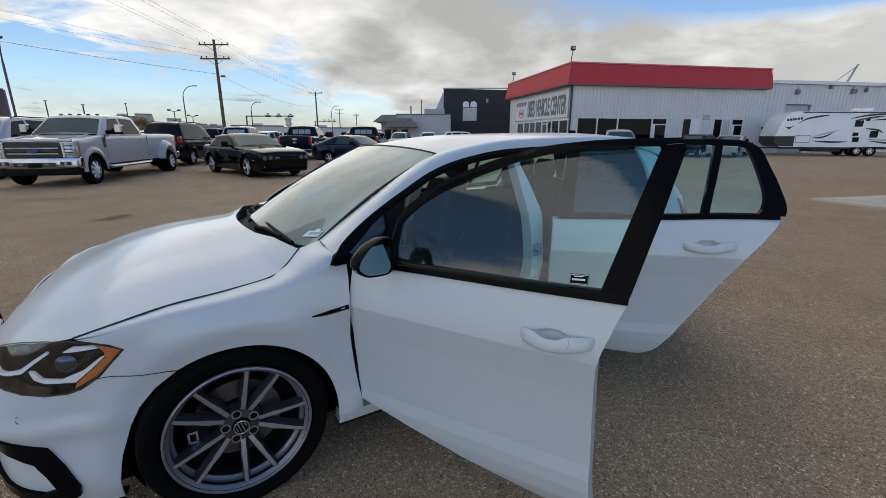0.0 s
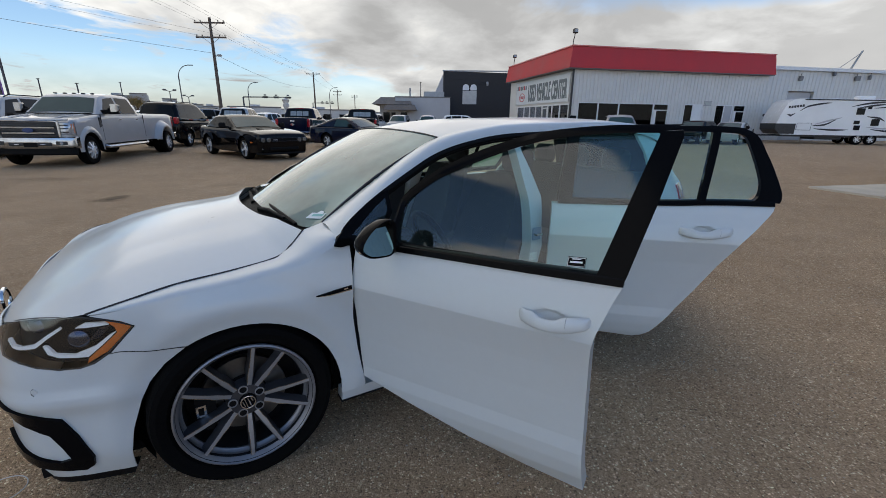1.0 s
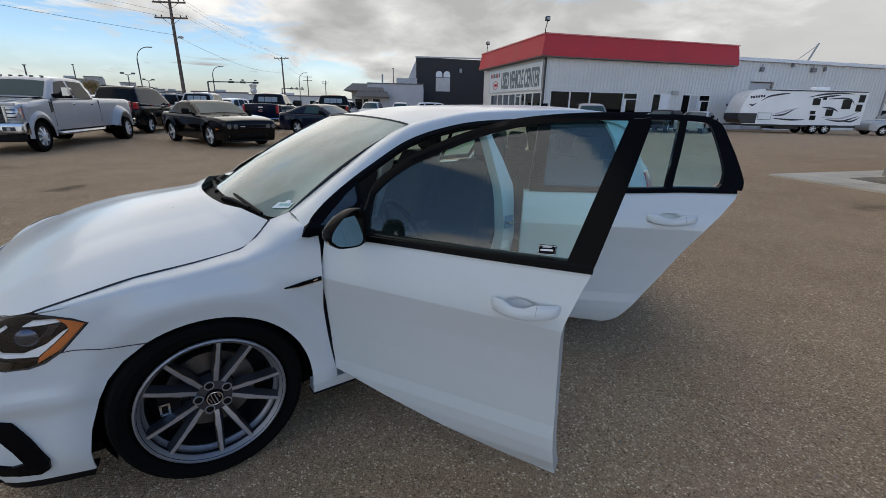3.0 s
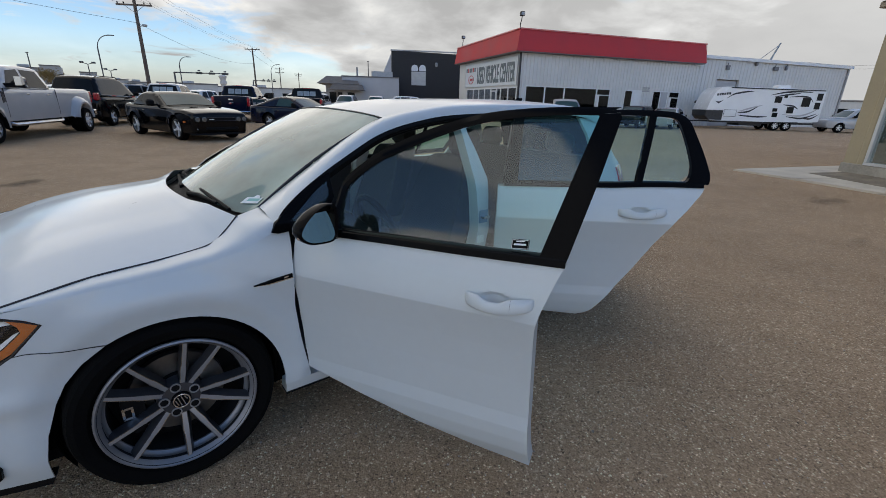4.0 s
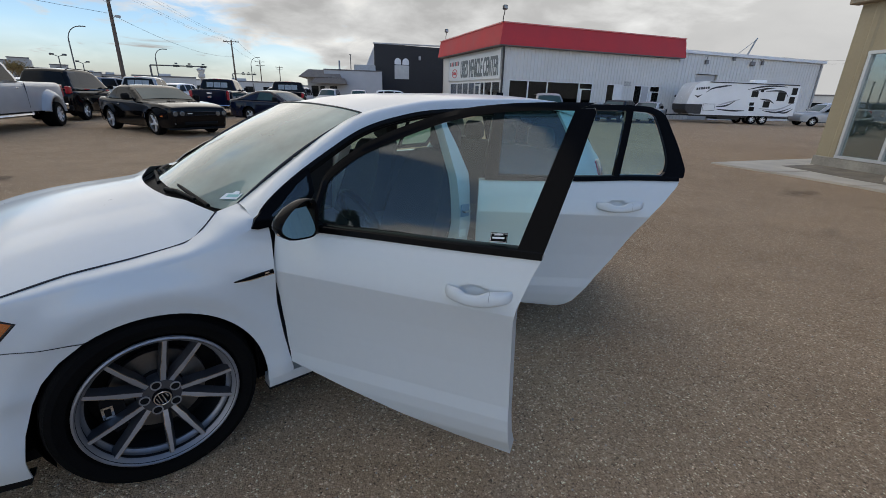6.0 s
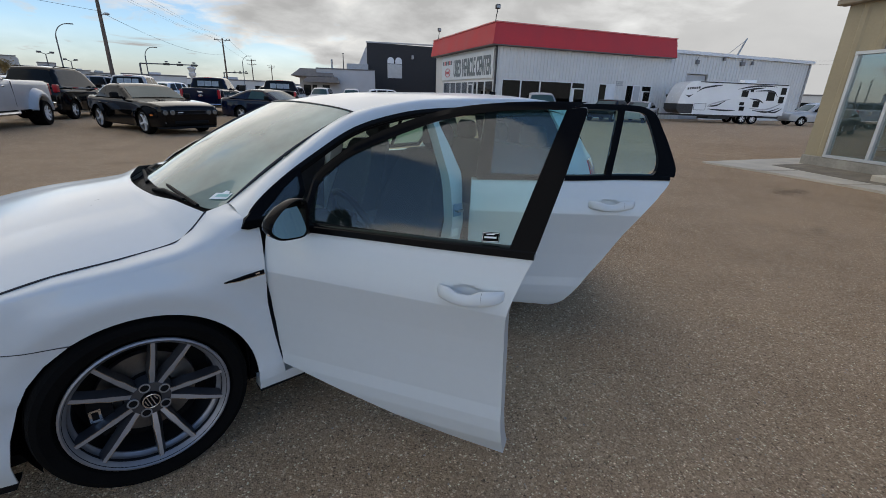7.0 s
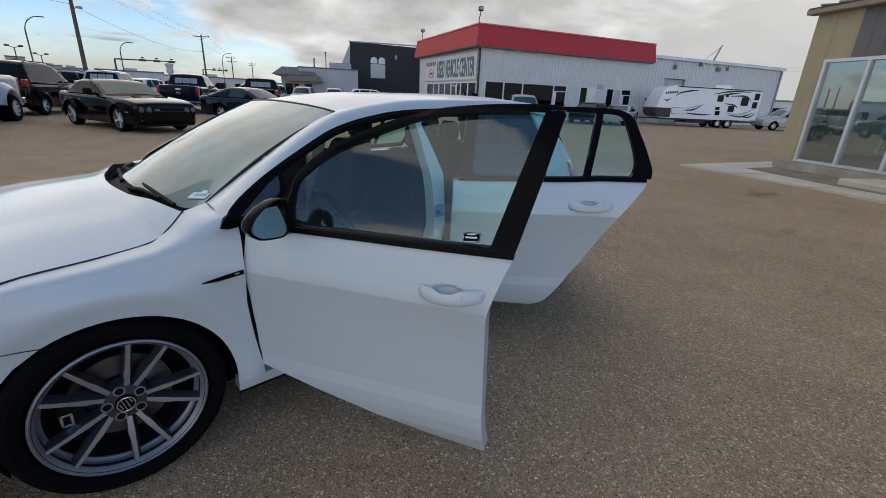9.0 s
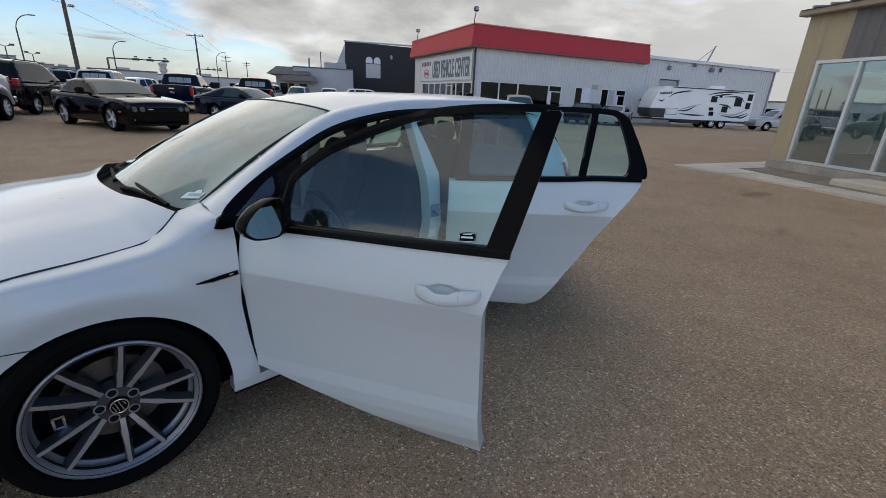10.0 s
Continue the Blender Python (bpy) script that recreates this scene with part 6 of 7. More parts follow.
for s in (1, -1):
    lamp = part("headlamp", Shape().rings([[(-1.0 + e, -s * y, .85), (-1.045 + e, -s * y, .90), (-1.03 + e, -s * y, 1.17), (-.98 + e, -s * y, 1.20), (-.85 + e, -s * y, 1.2), (-.85 + e, -s * y, .85)] for y, e in ((.70, 0), (.80, .01), (.92, .06), (.99, .18))]), HEAD_GLASS, truck, "tall headlamp in a chrome frame", smooth=40)
    for z in (.93, 1.02, 1.11):
        part("lamp_divider", Shape().rings([[(-1.05 + e, -s * y, z - .014), (-1.06 + e, -s * y, z), (-1.05 + e, -s * y, z + .014)] for y, e in ((.72, 0), (.80, .01), (.91, .06))]), DARK_TRIM, lamp)
    part("lamp_frame", Shape().tube([(-1.055, -s * .71, .86), (-1.05, -s * .71, 1.19)], .02, 6), BODY_CHROME, lamp)
    part("amber_corner", Shape().rings([[(-1.02 + e, -s * y, .90), (-1.02 + e, -s * y, 1.15), (-.98 + e, -s * y, 1.15), (-.98 + e, -s * y, .90)] for y, e in ((.955, .10), (1.0, .19))]), surface("amber_truck_lens", (.55, .20, .10), .3, coat=1.0), lamp)
    part("fog_pocket", Shape().rings([[(-1.155 + e, -s * y, .585), (-1.18 + e, -s * y, .60), (-1.18 + e, -s * y, .68), (-1.155 + e, -s * y, .70)] for y, e in ((.60, .0), (.72, .012), (.86, .045))]), DARK_TRIM, truck)
    part("fog_lamp", Shape().lathe([(.001, .02), (.035, .02), (.045, 0)], 14, pose(-1.16, -s * .72, .64, 0, -90, 0)), HEAD_GLASS, truck)
    part("running_board", Shape().tube([(.62, -s * 1.0, .50), (.75, -s * 1.06, .46), (3.3, -s * 1.06, .46), (3.45, -s * 1.0, .50)], .05, 8), BODY_CHROME, truck, "chrome running board")
    arch = arc(0, .41, .50, .53, -2, 182, 22)
    part("front_flare", Shape().rings([[(x * q, -s * y, .41 + (z - .41) * q) for q, y in ((1.0, .94), (1.0, 1.045), (1.10, 1.05), (1.22, 1.015), (1.34, .985))] for x, z in arch], False, False), SILVER_PAINT, truck, "rounded front wheel flare", smooth=60)
    part("arch_gap", Shape().rings([[(x * .985, -s * y, .41 + (z - .41) * .985) for y in (.60, 1.035)] for x, z in arch], False, False), SATIN_BLACK, truck)
    flare = arc(4.47, .41, .52, .54, 8, 170, 22)
    part("wheel_flare", Shape().rings([[(4.47 + (x - 4.47) * q, -s * y, .41 + (z - .41) * q) for q, y in ((1.0, .97), (1.0, 1.17), (1.08, 1.195), (1.22, 1.18), (1.38, 1.10), (1.50, .99))] for x, z in flare], False, False), SILVER_PAINT, truck, "broad rear wheel flare", smooth=60)
    lot_wheel(truck, 4.47, -s * 1.19, .41, -s, BRIGHT_WHEEL, spokes=8)
    mir_t = part("tow_mirror", Shape().rings([[(1.00 - g, -s * y, 1.47 + h), (1.00 - g, -s * y, 1.72 - h), (1.12, -s * y, 1.72 - h), (1.14, -s * y, 1.47 + h)] for y, g, h in ((1.14, -.02, .04), (1.18, .03, .01), (1.33, .03, .01), (1.38, -.03, .05))]), BODY_CHROME, truck, "chrome-capped towing mirror", smooth=40)
    part("mirror_arm", Shape().tube([(.96, -s * .90, 1.50), (1.06, -s * 1.16, 1.53)], .03, 8).tube([(.96, -s * .90, 1.44), (1.06, -s * 1.16, 1.48)], .03, 8), SATIN_BLACK, mir_t)
    part("mirror_base", Shape().box(1.02, 1.13, -s * 1.15, -s * 1.37, 1.42, 1.48, .02), SATIN_BLACK, mir_t)
    part("fender_vent", Shape().sheet([(.56, 1.02), (.68, 1.06), (.66, 1.30), (.58, 1.32)], lambda x, z, d: (x, -s * (1.012 - d), z), .2, .2, .02), DARK_TRIM, truck, "dark fender vent badge")
    part("belt_moulding", Shape().tube([(.95, -s * .955, 1.435), (2.0, -s * .965, 1.435), (3.15, -s * .96, 1.435)], .012, 5), DARK_TRIM, truck)
    part("rocker", Shape().box(.60, 3.75, -s * .90, -s * .985, .50, .60, .03), SATIN_BLACK, truck)
    for x in (.70, 3.40):
        part("shut_line", Shape().box(x, x + .012, -s * .99, -s * 1.012, .66, 1.40), DARK_TRIM, truck)
for y0 in (-.55, .15):
    part("wiper", Shape().tube([(.72, y0 + .5, 1.445), (.78, y0 + .25, 1.475), (.80, y0 - .1, 1.485)], .014, 6), SATIN_BLACK, truck)
part("cowl", Shape().box(.58, .76, -.82, .82, 1.405, 1.435, .01), SATIN_BLACK, truck)
for y in (-.5, -.25, 0, .25, .5):
    part("roof_marker", Shape().box(1.50, 1.58, y - .04, y + .04, 2.0, 2.035, .01), DARK_TRIM, truck)
pickup_rear(truck, 1.0, (SILVER_PAINT, CHROME))
# its nose is short and blunt
for ob in truck.children_recursive:
    for v in ob.data.vertices:
        if v.co.x < -.46:
            v.co.x = -.46 + (v.co.x + .46) * .58
# and its bed is long
for ob in truck.children_recursive:
    xs = [v.co.x for v in ob.data.vertices]
    for v in ob.data.vertices:
        v.co.x += .38 * (1.0 if min(xs) > 3.7 else min(1.0, max(0.0, (v.co.x - 3.5) / .4)))

# black two-door coupe
coupe = vehicle("coupe_car", "glossy black two-door muscle coupe with bright five-spoke wheels", pose(-6.07, 15.43, 0, 0, 0, 138.4), BLACK_PAINT, COUPE_WRAP, COUPE_CAB, COUPE_PANES, .96, 2.95, .365, .41, low=.24, glass=PRIVACY, grade=.15, face=.74)
part("grille", Shape().box(-1.012, -.96, -.86, .86, .59, .74, .03), SATIN_BLACK, coupe, "black recessed nose panel")
part("grille_surround", Shape().tube([(-1.03, -.45, .62), (-1.03, -.45, .72), (-1.03, .45, .72), (-1.03, .45, .62), (-1.03, -.45, .62)], .006, 6), ALLOY_DARK, coupe)
part("nose_emblem", Shape().box(-1.035, -1.02, .26, .40, .655, .675), BRIGHT_WHEEL, coupe)
part("front_lip", Shape().rings([[(-.93 + e, y, .19), (-.99 + e, y, .20), (-.98 + e, y, .25), (-.90 + e, y, .27)] for y, e in ((-.88, .20), (-.75, .06), (-.4, .0), (.4, .0), (.75, .06), (.88, .20))]), SATIN_BLACK, coupe, smooth=40)
part("lower_intake", Shape().box(-1.012, -.96, -.52, .52, .33, .43, .02), SATIN_BLACK, coupe)
for s in (1, -1):
    for y in (.55, .75):
        part("headlamp", Shape().lathe([(.001, .03), (.062, .03), (.074, .02), (.074, 0)], 20, pose(-1.0 + .05 * (y - .55), -s * y, .665, 0, -90, 0)), SMOKED_LAMP, coupe, "round headlamp")
    part("fog_lamp", Shape().lathe([(.001, .02), (.034, .02), (.04, 0)], 16, pose(-.955, -s * .74, .38, 0, -90, 0)), HEAD_GLASS, coupe)
    part("side_marker", Shape().box(-.62, -.50, -s * .93, -s * .955, .56, .60), AMBER, coupe)
    part("bonnet_scoop", Shape().rings([[(-.1, -s * (.22 + .16 * t), .97), (.0, -s * (.22 + .16 * t), 1.005), (.25, -s * (.22 + .16 * t), 1.0)] for t in (0, .5, 1)], False, False), SATIN_BLACK, coupe)
    part("tail_lamp", Shape().box(3.93, 3.99, -s * .2, -s * .8, .80, .92, .01), TAIL_RED, coupe)

# blue and black pickups seen from behind
for nm, lab, px, py, yaw, paint, bright in (("pickup_truck", "navy blue crew-cab pickup truck with chrome step bumper", -8.35, 24.6, -84, NAVY_PAINT, CHROME),
                                            ("pickup_truck", "black crew-cab pickup truck with open-backed rear window", -4.75, 25.6, -83, BLACK_PAINT, SATIN_BLACK),
                                            ("pickup_truck", "silver-white pickup truck with dark rear glass", -12.9, 26.0, -82, SILVER_PAINT, CHROME)):
    mm = pose(px, py, 0, 0, 0, yaw) @ pose(-5.98 + .55, 0, 0)
    tr = vehicle(nm, lab, mm, paint, [(x if x < 3 else x - .55, z - .08) for x, z in PICKUP_WRAP], [(x, z - .08) for x, z in PICKUP_CAB], [[(x, z - .08) for x, z in poly] for poly in PICKUP_PANES], 1.0, 3.7, .40, .47, low=.45)
    tg = part("tailgate", Shape().box(5.24, 5.29, -.76, .76, .62, 1.32, .02), paint, tr)
    part("tailgate_handle", Shape().box(5.285, 5.31, -.12, .12, 1.15, 1.22, .01), CHROME, tg)
    part("tailgate_mark", Shape().lathe([(.001, .0), (.11, .0), (.12, -.01)], 20, pose(5.295, 0, 1.0, 0, 90, 0) @ Matrix.Diagonal((.55, 1, 1, 1))), CHROME, tg, "oval badge without words")
    part("rear_bumper", Shape().box(5.17, 5.43, -.95, .95, .42, .62, .03), bright, tr)
    for s in (1, -1):
        part("tail_lamp", Shape().box(5.05, 5.28, -s * .79, -s * .93, .86, 1.30, .03), TAIL_RED, tr, "red tail lamp")
    # three opaque pale patches stand in for light through the rear window
    for y0, y1 in ((-.52, -.20), (-.17, .17), (.20, .52)):
        part("through_light_pane", Shape().sheet([(y0, 1.48), (y1, 1.48), (y1, 1.74), (y0, 1.74)], lambda y, z, d: (3.165 + (1.86 - z) / 3.0 + d, y, z), 1, 1, .004), PALE_VIEW, tr, "opaque pale patch for daylight seen through the cab")
    part("high_brake_lamp", Shape().box(3.02, 3.10, -.2, .2, 1.90, 1.93), TAIL_RED, tr)

# dark fastback behind the windscreen line
rear_dir = Vector((math.cos(radians(152)), math.sin(radians(152)), 0))
right_dir = Vector((-math.sin(radians(152)), math.cos(radians(152)), 0))
org = Vector((-5.56, 21.19, 0)) - .86 * right_dir - 2.72 * rear_dir
dark_coupe = vehicle("coupe_car", "dark navy two-door fastback coupe", pose(org.x, org.y, 0, 0, 0, 152), NAVY_PAINT, [(x, z - .04) for x, z in COUPE_WRAP], [(x, z - .05) for x, z in COUPE_CAB[:-1]] + [(3.5, 1.0)], [[(x, z - .05) for x, z in poly] for poly in COUPE_PANES[:1]], .90, 2.72, .34, .39, low=.24, glass=CLEAR_CAR)
for s in (1, -1):
    part("headlamp", Shape().box(-1.0, -.8, -s * .5, -s * .82, .60, .72, .03), HEAD_GLASS, dark_coupe)

# sport-utility vehicles
SUVS = [((-11.92, 20.75), -84, "rr", BLACK_PAINT, "black sport-utility vehicle with red tail lamps", 1.07), ((-14.6, 27.2), -108, "rr", GREY_CAR, "grey sport-utility vehicle parked nose-out", 1.0),
        ((-14.3, 13.9), 98, "fl", SILVER_PAINT, "pale sport-utility vehicle with chrome mirror", 1.08)]
for (px, py), yaw, corner, paint, lab, sc in SUVS:
    rd_, ri = Vector((math.cos(radians(yaw)), math.sin(radians(yaw)), 0)), Vector((-math.sin(radians(yaw)), math.cos(radians(yaw)), 0))
    o = Vector((px, py, 0)) - (.92 * ri + 2.9 * rd_ if corner == "rr" else -.92 * ri)
    sv = vehicle("suv_car", lab, pose(o.x, o.y, 0, 0, 0, yaw), paint, [(x, z * sc) for x, z in SUV_WRAP], [(x, z * sc * 1.06) for x, z in SUV_CAB], [[(x, z * sc * 1.06) for x, z in poly] for poly in SUV_PANES], .97, 2.9, .38, .44, low=.36)
    for s in (1, -1):
        part("tail_lamp", Shape().box(3.60, 3.80, -s * .72, -s * .90, .97 * sc, 1.24 * sc, .03), TAIL_RED, sv, "red tail lamp")
        part("headlamp", Shape().box(-.90, -.68, -s * .5, -s * .9, .72, .90, .03), HEAD_GLASS, sv)
        part("roof_rail", Shape().tube([(1.3, -s * .66, 1.80 * sc), (1.5, -s * .66, 1.86 * sc), (3.0, -s * .64, 1.86 * sc), (3.2, -s * .63, 1.80 * sc)], .018, 6), SATIN_BLACK, sv)
    part("rear_bumper", Shape().box(3.72, 3.92, -.9, .9, .4, .62, .04), SATIN_BLACK, sv)

# cars by the showroom, only their tops in sight over the hatchback
for px, py, yaw, paint, lab in ((9.9, 24.4, 75, GREY_CAR, "grey sport-utility vehicle before the showroom"), (16.6, 29.9, 44, BLACK_PAINT, "black wagon with roof rails before the showroom"), (18.9, 29.6, 44, SILVER_PAINT, "silver sedan before the showroom"),
                                (3.6, 42.0, 178, WHITE_CAR, "white vehicle beside the black building"), (-4.6, 44.5, 85, SILVER_PAINT, "silver sport-utility vehicle near the low building"), (-1.6, 45.0, 88, SILVER_PAINT, "pale car near the low building"), (33.9, 30.8, -12, SILVER_PAINT, "silver sport-utility vehicle behind the travel trailer"),
                                (-6.8, 38.0, 80, SILVER_PAINT, "silver vehicle deep in the lot"), (-17.0, 40.0, 80, WHITE_CAR, "white vehicle deep in the lot"), (-21.5, 38.0, 85, GREY_CAR, "grey vehicle deep in the lot"), (-9.6, 44.0, 75, GREY_CAR, "dark vehicle deep in the lot"), (-24.0, 34.0, 90, WHITE_CAR, "pale vehicle deep in the lot")):
    low_by = .86 if "wagon" in lab else 1.0
    shapes = (COUPE_WRAP, COUPE_CAB, COUPE_PANES) if "sedan" in lab else (SUV_WRAP, SUV_CAB, SUV_PANES)
    vehicle("sedan_car" if "sedan" in lab else "suv_car", lab, pose(px, py, 0, 0, 0, yaw), paint, [(x, z * low_by) for x, z in shapes[0]], [(x, z * low_by) for x, z in shapes[1]], [[(x, z * low_by) for x, z in poly] for poly in shapes[2]], .92, 2.7, .35, .40, low=.33, group="distant parked vehicles", grade=.35)

# ---- the travel trailer ----
TRAILER = pose(24.6, 33.2, 0, 0, 0, -13.5)
TRAILER_WHITE = surface("trailer_fibreglass", (0.80, 0.81, 0.82), 0.35, var=0.05, scale=1, fine=20, coat=0.5)
CHARCOAL = surface("charcoal_graphics", (0.018, 0.02, 0.026), 0.4)
rv = thing("travel_trailer", TRAILER, "white travel trailer with dark swoosh graphics on tandem wheels", "trailer")
prof = [(.35, .62), (.02, .95), (.0, 1.35), (.16, 2.0), (.45, 2.75), (.75, 3.0), (1.1, 3.08), (8.2, 3.0), (8.35, 2.9), (8.35, .72), (6.6, .70), (6.4, .66), (4.4, .62)]
part("body", Shape().sheet(prof, lambda x, z, d: (x, -1.22 + d, z), .8, .5, 2.44), TRAILER_WHITE, rv, smooth=25)
part("front_cap", Shape().sheet([(.02, 1.4), (.16, 2.0), (.45, 2.75), (.75, 3.0), (1.45, 3.05), (1.0, 2.2), (.92, 1.4)], lambda x, z, d: (x - .01, -1.235 + d, z + .005), .8, .5, 2.47), surface("front_cap_white", (.84, .85, .86), .25, coat=.8, var=.03), rv, "moulded white front cap")
part("rock_guard", Shape().sheet([(.30, .66), (.02, .95), (-.01, 1.38), (1.2, 1.38), (1.2, .66)], lambda x, z, d: (x - .012, -1.232 + d, z), .8, .5, 2.464), surface("tread_plate", (.035, .035, .038), .4, .3, var=.3, scale=8), rv, "dark tread-plate rock guard")
part("a_frame", Shape().tube([(.6, -.7, .55), (-.95, 0, .52), (.6, .7, .55)], .05, 6).tube([(-.95, 0, .5), (-1.1, 0, .55)], .06, 8), DARK_TRIM, rv)
part("tongue_jack", Shape().tube([(-.85, 0, .02), (-.85, 0, .95)], .04, 8), DARK_TRIM, rv)
part("chassis", Shape().box(.5, 8.2, -1.0, -.85, .48, .62).box(.5, 8.2, .85, 1.0, .48, .62), DARK_TRIM, rv)
part("tank", Shape().box(2.6, 4.2, -.9, .9, .3, .55, .03), DARK_TRIM, rv)
for x in (5.05, 5.85):
    for s in (1, -1):
        lot_wheel(rv, x, -s * 1.12, .36, -s, BRIGHT_WHEEL, spokes=6)
for a, z0, z1, w in ((4.55, 2.05, 2.42, .42), (5.55, 1.32, 1.72, .42), (6.5, 1.82, 2.4, .66), (7.7, 2.28, 2.72, .42), (7.65, 1.66, 2.08, .42), (4.55, 1.42, 1.6, .28), (4.6, 1.02, 1.28, .32), (5.15, 2.42, 2.54, .18)):
    pw = part("window", Shape().box(a - .03, a + w + .03, -1.25, -1.222, z0 - .03, z1 + .03, .01), CHARCOAL, rv)
    part("pane", Shape().box(a, a + w, -1.256, -1.251, z0, z1), PRIVACY, pw)
part("hatch", Shape().box(1.25, 2.1, -1.245, -1.222, .95, 1.42, .01), TRAILER_WHITE, rv)
part("hatch_frame", Shape().tube([(1.25, -1.247, .95), (2.1, -1.247, .95), (2.1, -1.247, 1.42), (1.25, -1.247, 1.42), (1.25, -1.247, .95)], .015, 5), CHARCOAL, rv)
SWOOSH = [[(1.25, 2.25), (1.7, 2.6), (2.5, 2.78), (3.0, 2.80)], [(4.2, 2.55), (5.0, 2.78), (6.0, 2.88), (7.2, 2.8)], [(4.5, 2.45), (5.4, 2.66), (6.2, 2.72)], [(5.5, 2.45), (6.4, 2.55), (7.1, 2.45), (7.45, 2.1)], [(2.3, 1.35), (3.0, 1.62), (3.8, 1.82)], [(2.2, 1.25), (2.9, 1.38), (3.5, 1.7)],
          [(5.2, 1.9), (5.9, 1.85), (6.3, 1.6)], [(5.3, 1.2), (6.4, 1.15), (7.3, 1.35), (8.2, 1.75)], [(5.6, 1.05), (6.8, 1.0), (8.0, 1.3)], [(6.9, .95), (7.6, 1.0), (8.2, 1.25)], [(2.3, 1.05), (3.4, 1.02), (4.3, 1.0)]]
for k, pts in enumerate(SWOOSH):
    cv = spline(pts, 8)
    n = len(cv) - 1
    rows = [[(x, -1.226, z - .10 * math.sin(math.pi * min(1, (i + .6) / n * .95)) - .004), (x, -1.226, z + .02)] for i, (x, z) in enumerate(cv)]
    part("graphic", Shape().rings(rows, False, False), CHARCOAL if k not in (4, 7) else GREY_STUCCO, rv, "dark swoosh graphic" if k not in (4, 7) else "grey swoosh graphic", smooth=0, flip=False)
for k in range(6):
    part("maker_bar", Shape().box(.52 + .16 * k, .64 + .16 * k, -1.242, -1.236, 2.42 + .02 * k, 2.58 + .02 * k), CHARCOAL, rv)
part("cap_chevron", Shape().sheet([(.45, 2.05), (.75, 1.85), (1.05, 2.12), (.75, 2.0)], lambda x, z, d: (x, -1.240 + d, z), 1, 1, .004), CHARCOAL, rv)
for x, w in ((3.3, .5), (5.0, .9)):
    part("roof_unit", Shape().box(x, x + w, -.4, .4, 3.0, 3.0 + (.12 if w < .6 else .30), .05), TRAILER_WHITE, rv, "white roof unit")
part("awning_rail", Shape().tube([(1.4, -1.25, 3.02), (8.2, -1.25, 2.94)], .035, 8), CHARCOAL, rv)
# a long nose and a short tail about the axles
for ob in rv.children_recursive:
    for v in ob.data.vertices:
        if v.co.x < 4.65:
            v.co.x = 4.65 + (v.co.x - 4.65) * 1.04
        elif v.co.x > 6.25:
            v.co.x = 6.25 + (v.co.x - 6.25) * .8

# ---- concrete apron by the office ----
apron = Shape().prism([(8.26, 9.55), (12.2, 10.45), (10.97, 9.36), (10.97, -3.0), (9.0, -3.0), (8.98, 5.4), (8.9, 6.7), (8.63, 8.14)], -.05, .045)
tagged(part("pavement", apron, CONCRETE, None, "stained concrete apron along the office wall", 0), category="pavement", kind="structure")
bed = Shape().prism([(9.72, 9.0), (10.95, 9.24), (10.95, 6.98), (9.9, 6.98), (9.9, 5.6), (9.72, 5.6), (9.60, 7.1)], .0, .052)
tagged(part("gravel_bed", bed, DIRT, None, "brown gritty bed at the office foundation", 0), category="gravel", kind="structure")
for k, (jx, jy) in enumerate(((9.25, 8.2), (9.3, 6.6), (9.4, 5.0))):
    tagged(part("pavement_joint", Shape().box(jx - .62, jx + .34, jy - .008, jy + .008, .04, .047), DIRT, None, "narrow dirt-filled joint across the concrete apron", 0), category="joint", kind="structure")
step = thing("entrance_step", pose(0, 0, 0), "low concrete step before the office windows", "step", kind="structure")
part("tread", Shape().box(9.92, 10.93, 1.5, 6.97, .0, .17, .02), CONCRETE, step)

# ---- low grey building and the black gabled one ----
low_b = thing("low_building", pose(-8.3, 54.2, 0, 0, 0, 2), "low pale grey building with brown porch roofs", "building", kind="structure")
part("wall", Shape().box(2.6, 9.2, 0, 9, 0, 3.85), GREY_STUCCO, low_b, smooth=0)
part("wall", Shape().box(.6, 2.6, 1.2, 9, 0, 3.2), GREY_STUCCO, low_b, smooth=0)
part("porch_roof", Shape().rings([[(-.2, -.6, 3.0), (-.2, 9, 3.0), (.8, 9, 3.85), (.8, .6, 3.85)], [(4.6, -.6, 3.0), (4.6, 9, 3.0), (4.2, 9, 3.85), (4.2, .6, 3.85)]]), surface("brown_shingle", (.17, .15, .135), .9, var=.2, fine=12), low_b, smooth=0)
part("porch_roof", Shape().rings([[(1.2, -1.6, 2.35), (1.2, .2, 2.35), (1.6, .2, 2.95), (1.6, -.9, 2.95)], [(5.2, -1.6, 2.35), (5.2, .2, 2.35), (4.9, .2, 2.95), (4.9, -.9, 2.95)]]), surface("brown_shingle_low", (.15, .13, .115), .9, var=.2, fine=12), low_b, smooth=0)
part("coping", Shape().box(2.55, 9.25, -.06, .1, 3.82, 3.95), BACKDROP_DARK, low_b)
part("rooftop_unit", Shape().box(6.0, 8.6, 3, 6, 3.9, 4.7, .05), GALVANISED, low_b)
part("rooftop_vent", Shape().tube([(4.3, 2, 3.9), (4.3, 2, 5.0)], .1, 8), GALVANISED, low_b)
for xx in (1.0, 2.0, 3.2):
    w = part("window", Shape().box(xx, xx + .8, -.04 if xx > 2.6 else 1.16, .02 if xx > 2.6 else 1.22, .9, 2.1), PRIVACY, low_b)
blk = thing("gabled_building", pose(.05, 59.5, 0, 0, 0, 0), "black-clad gabled building with boarded pale windows", "building", kind="structure")
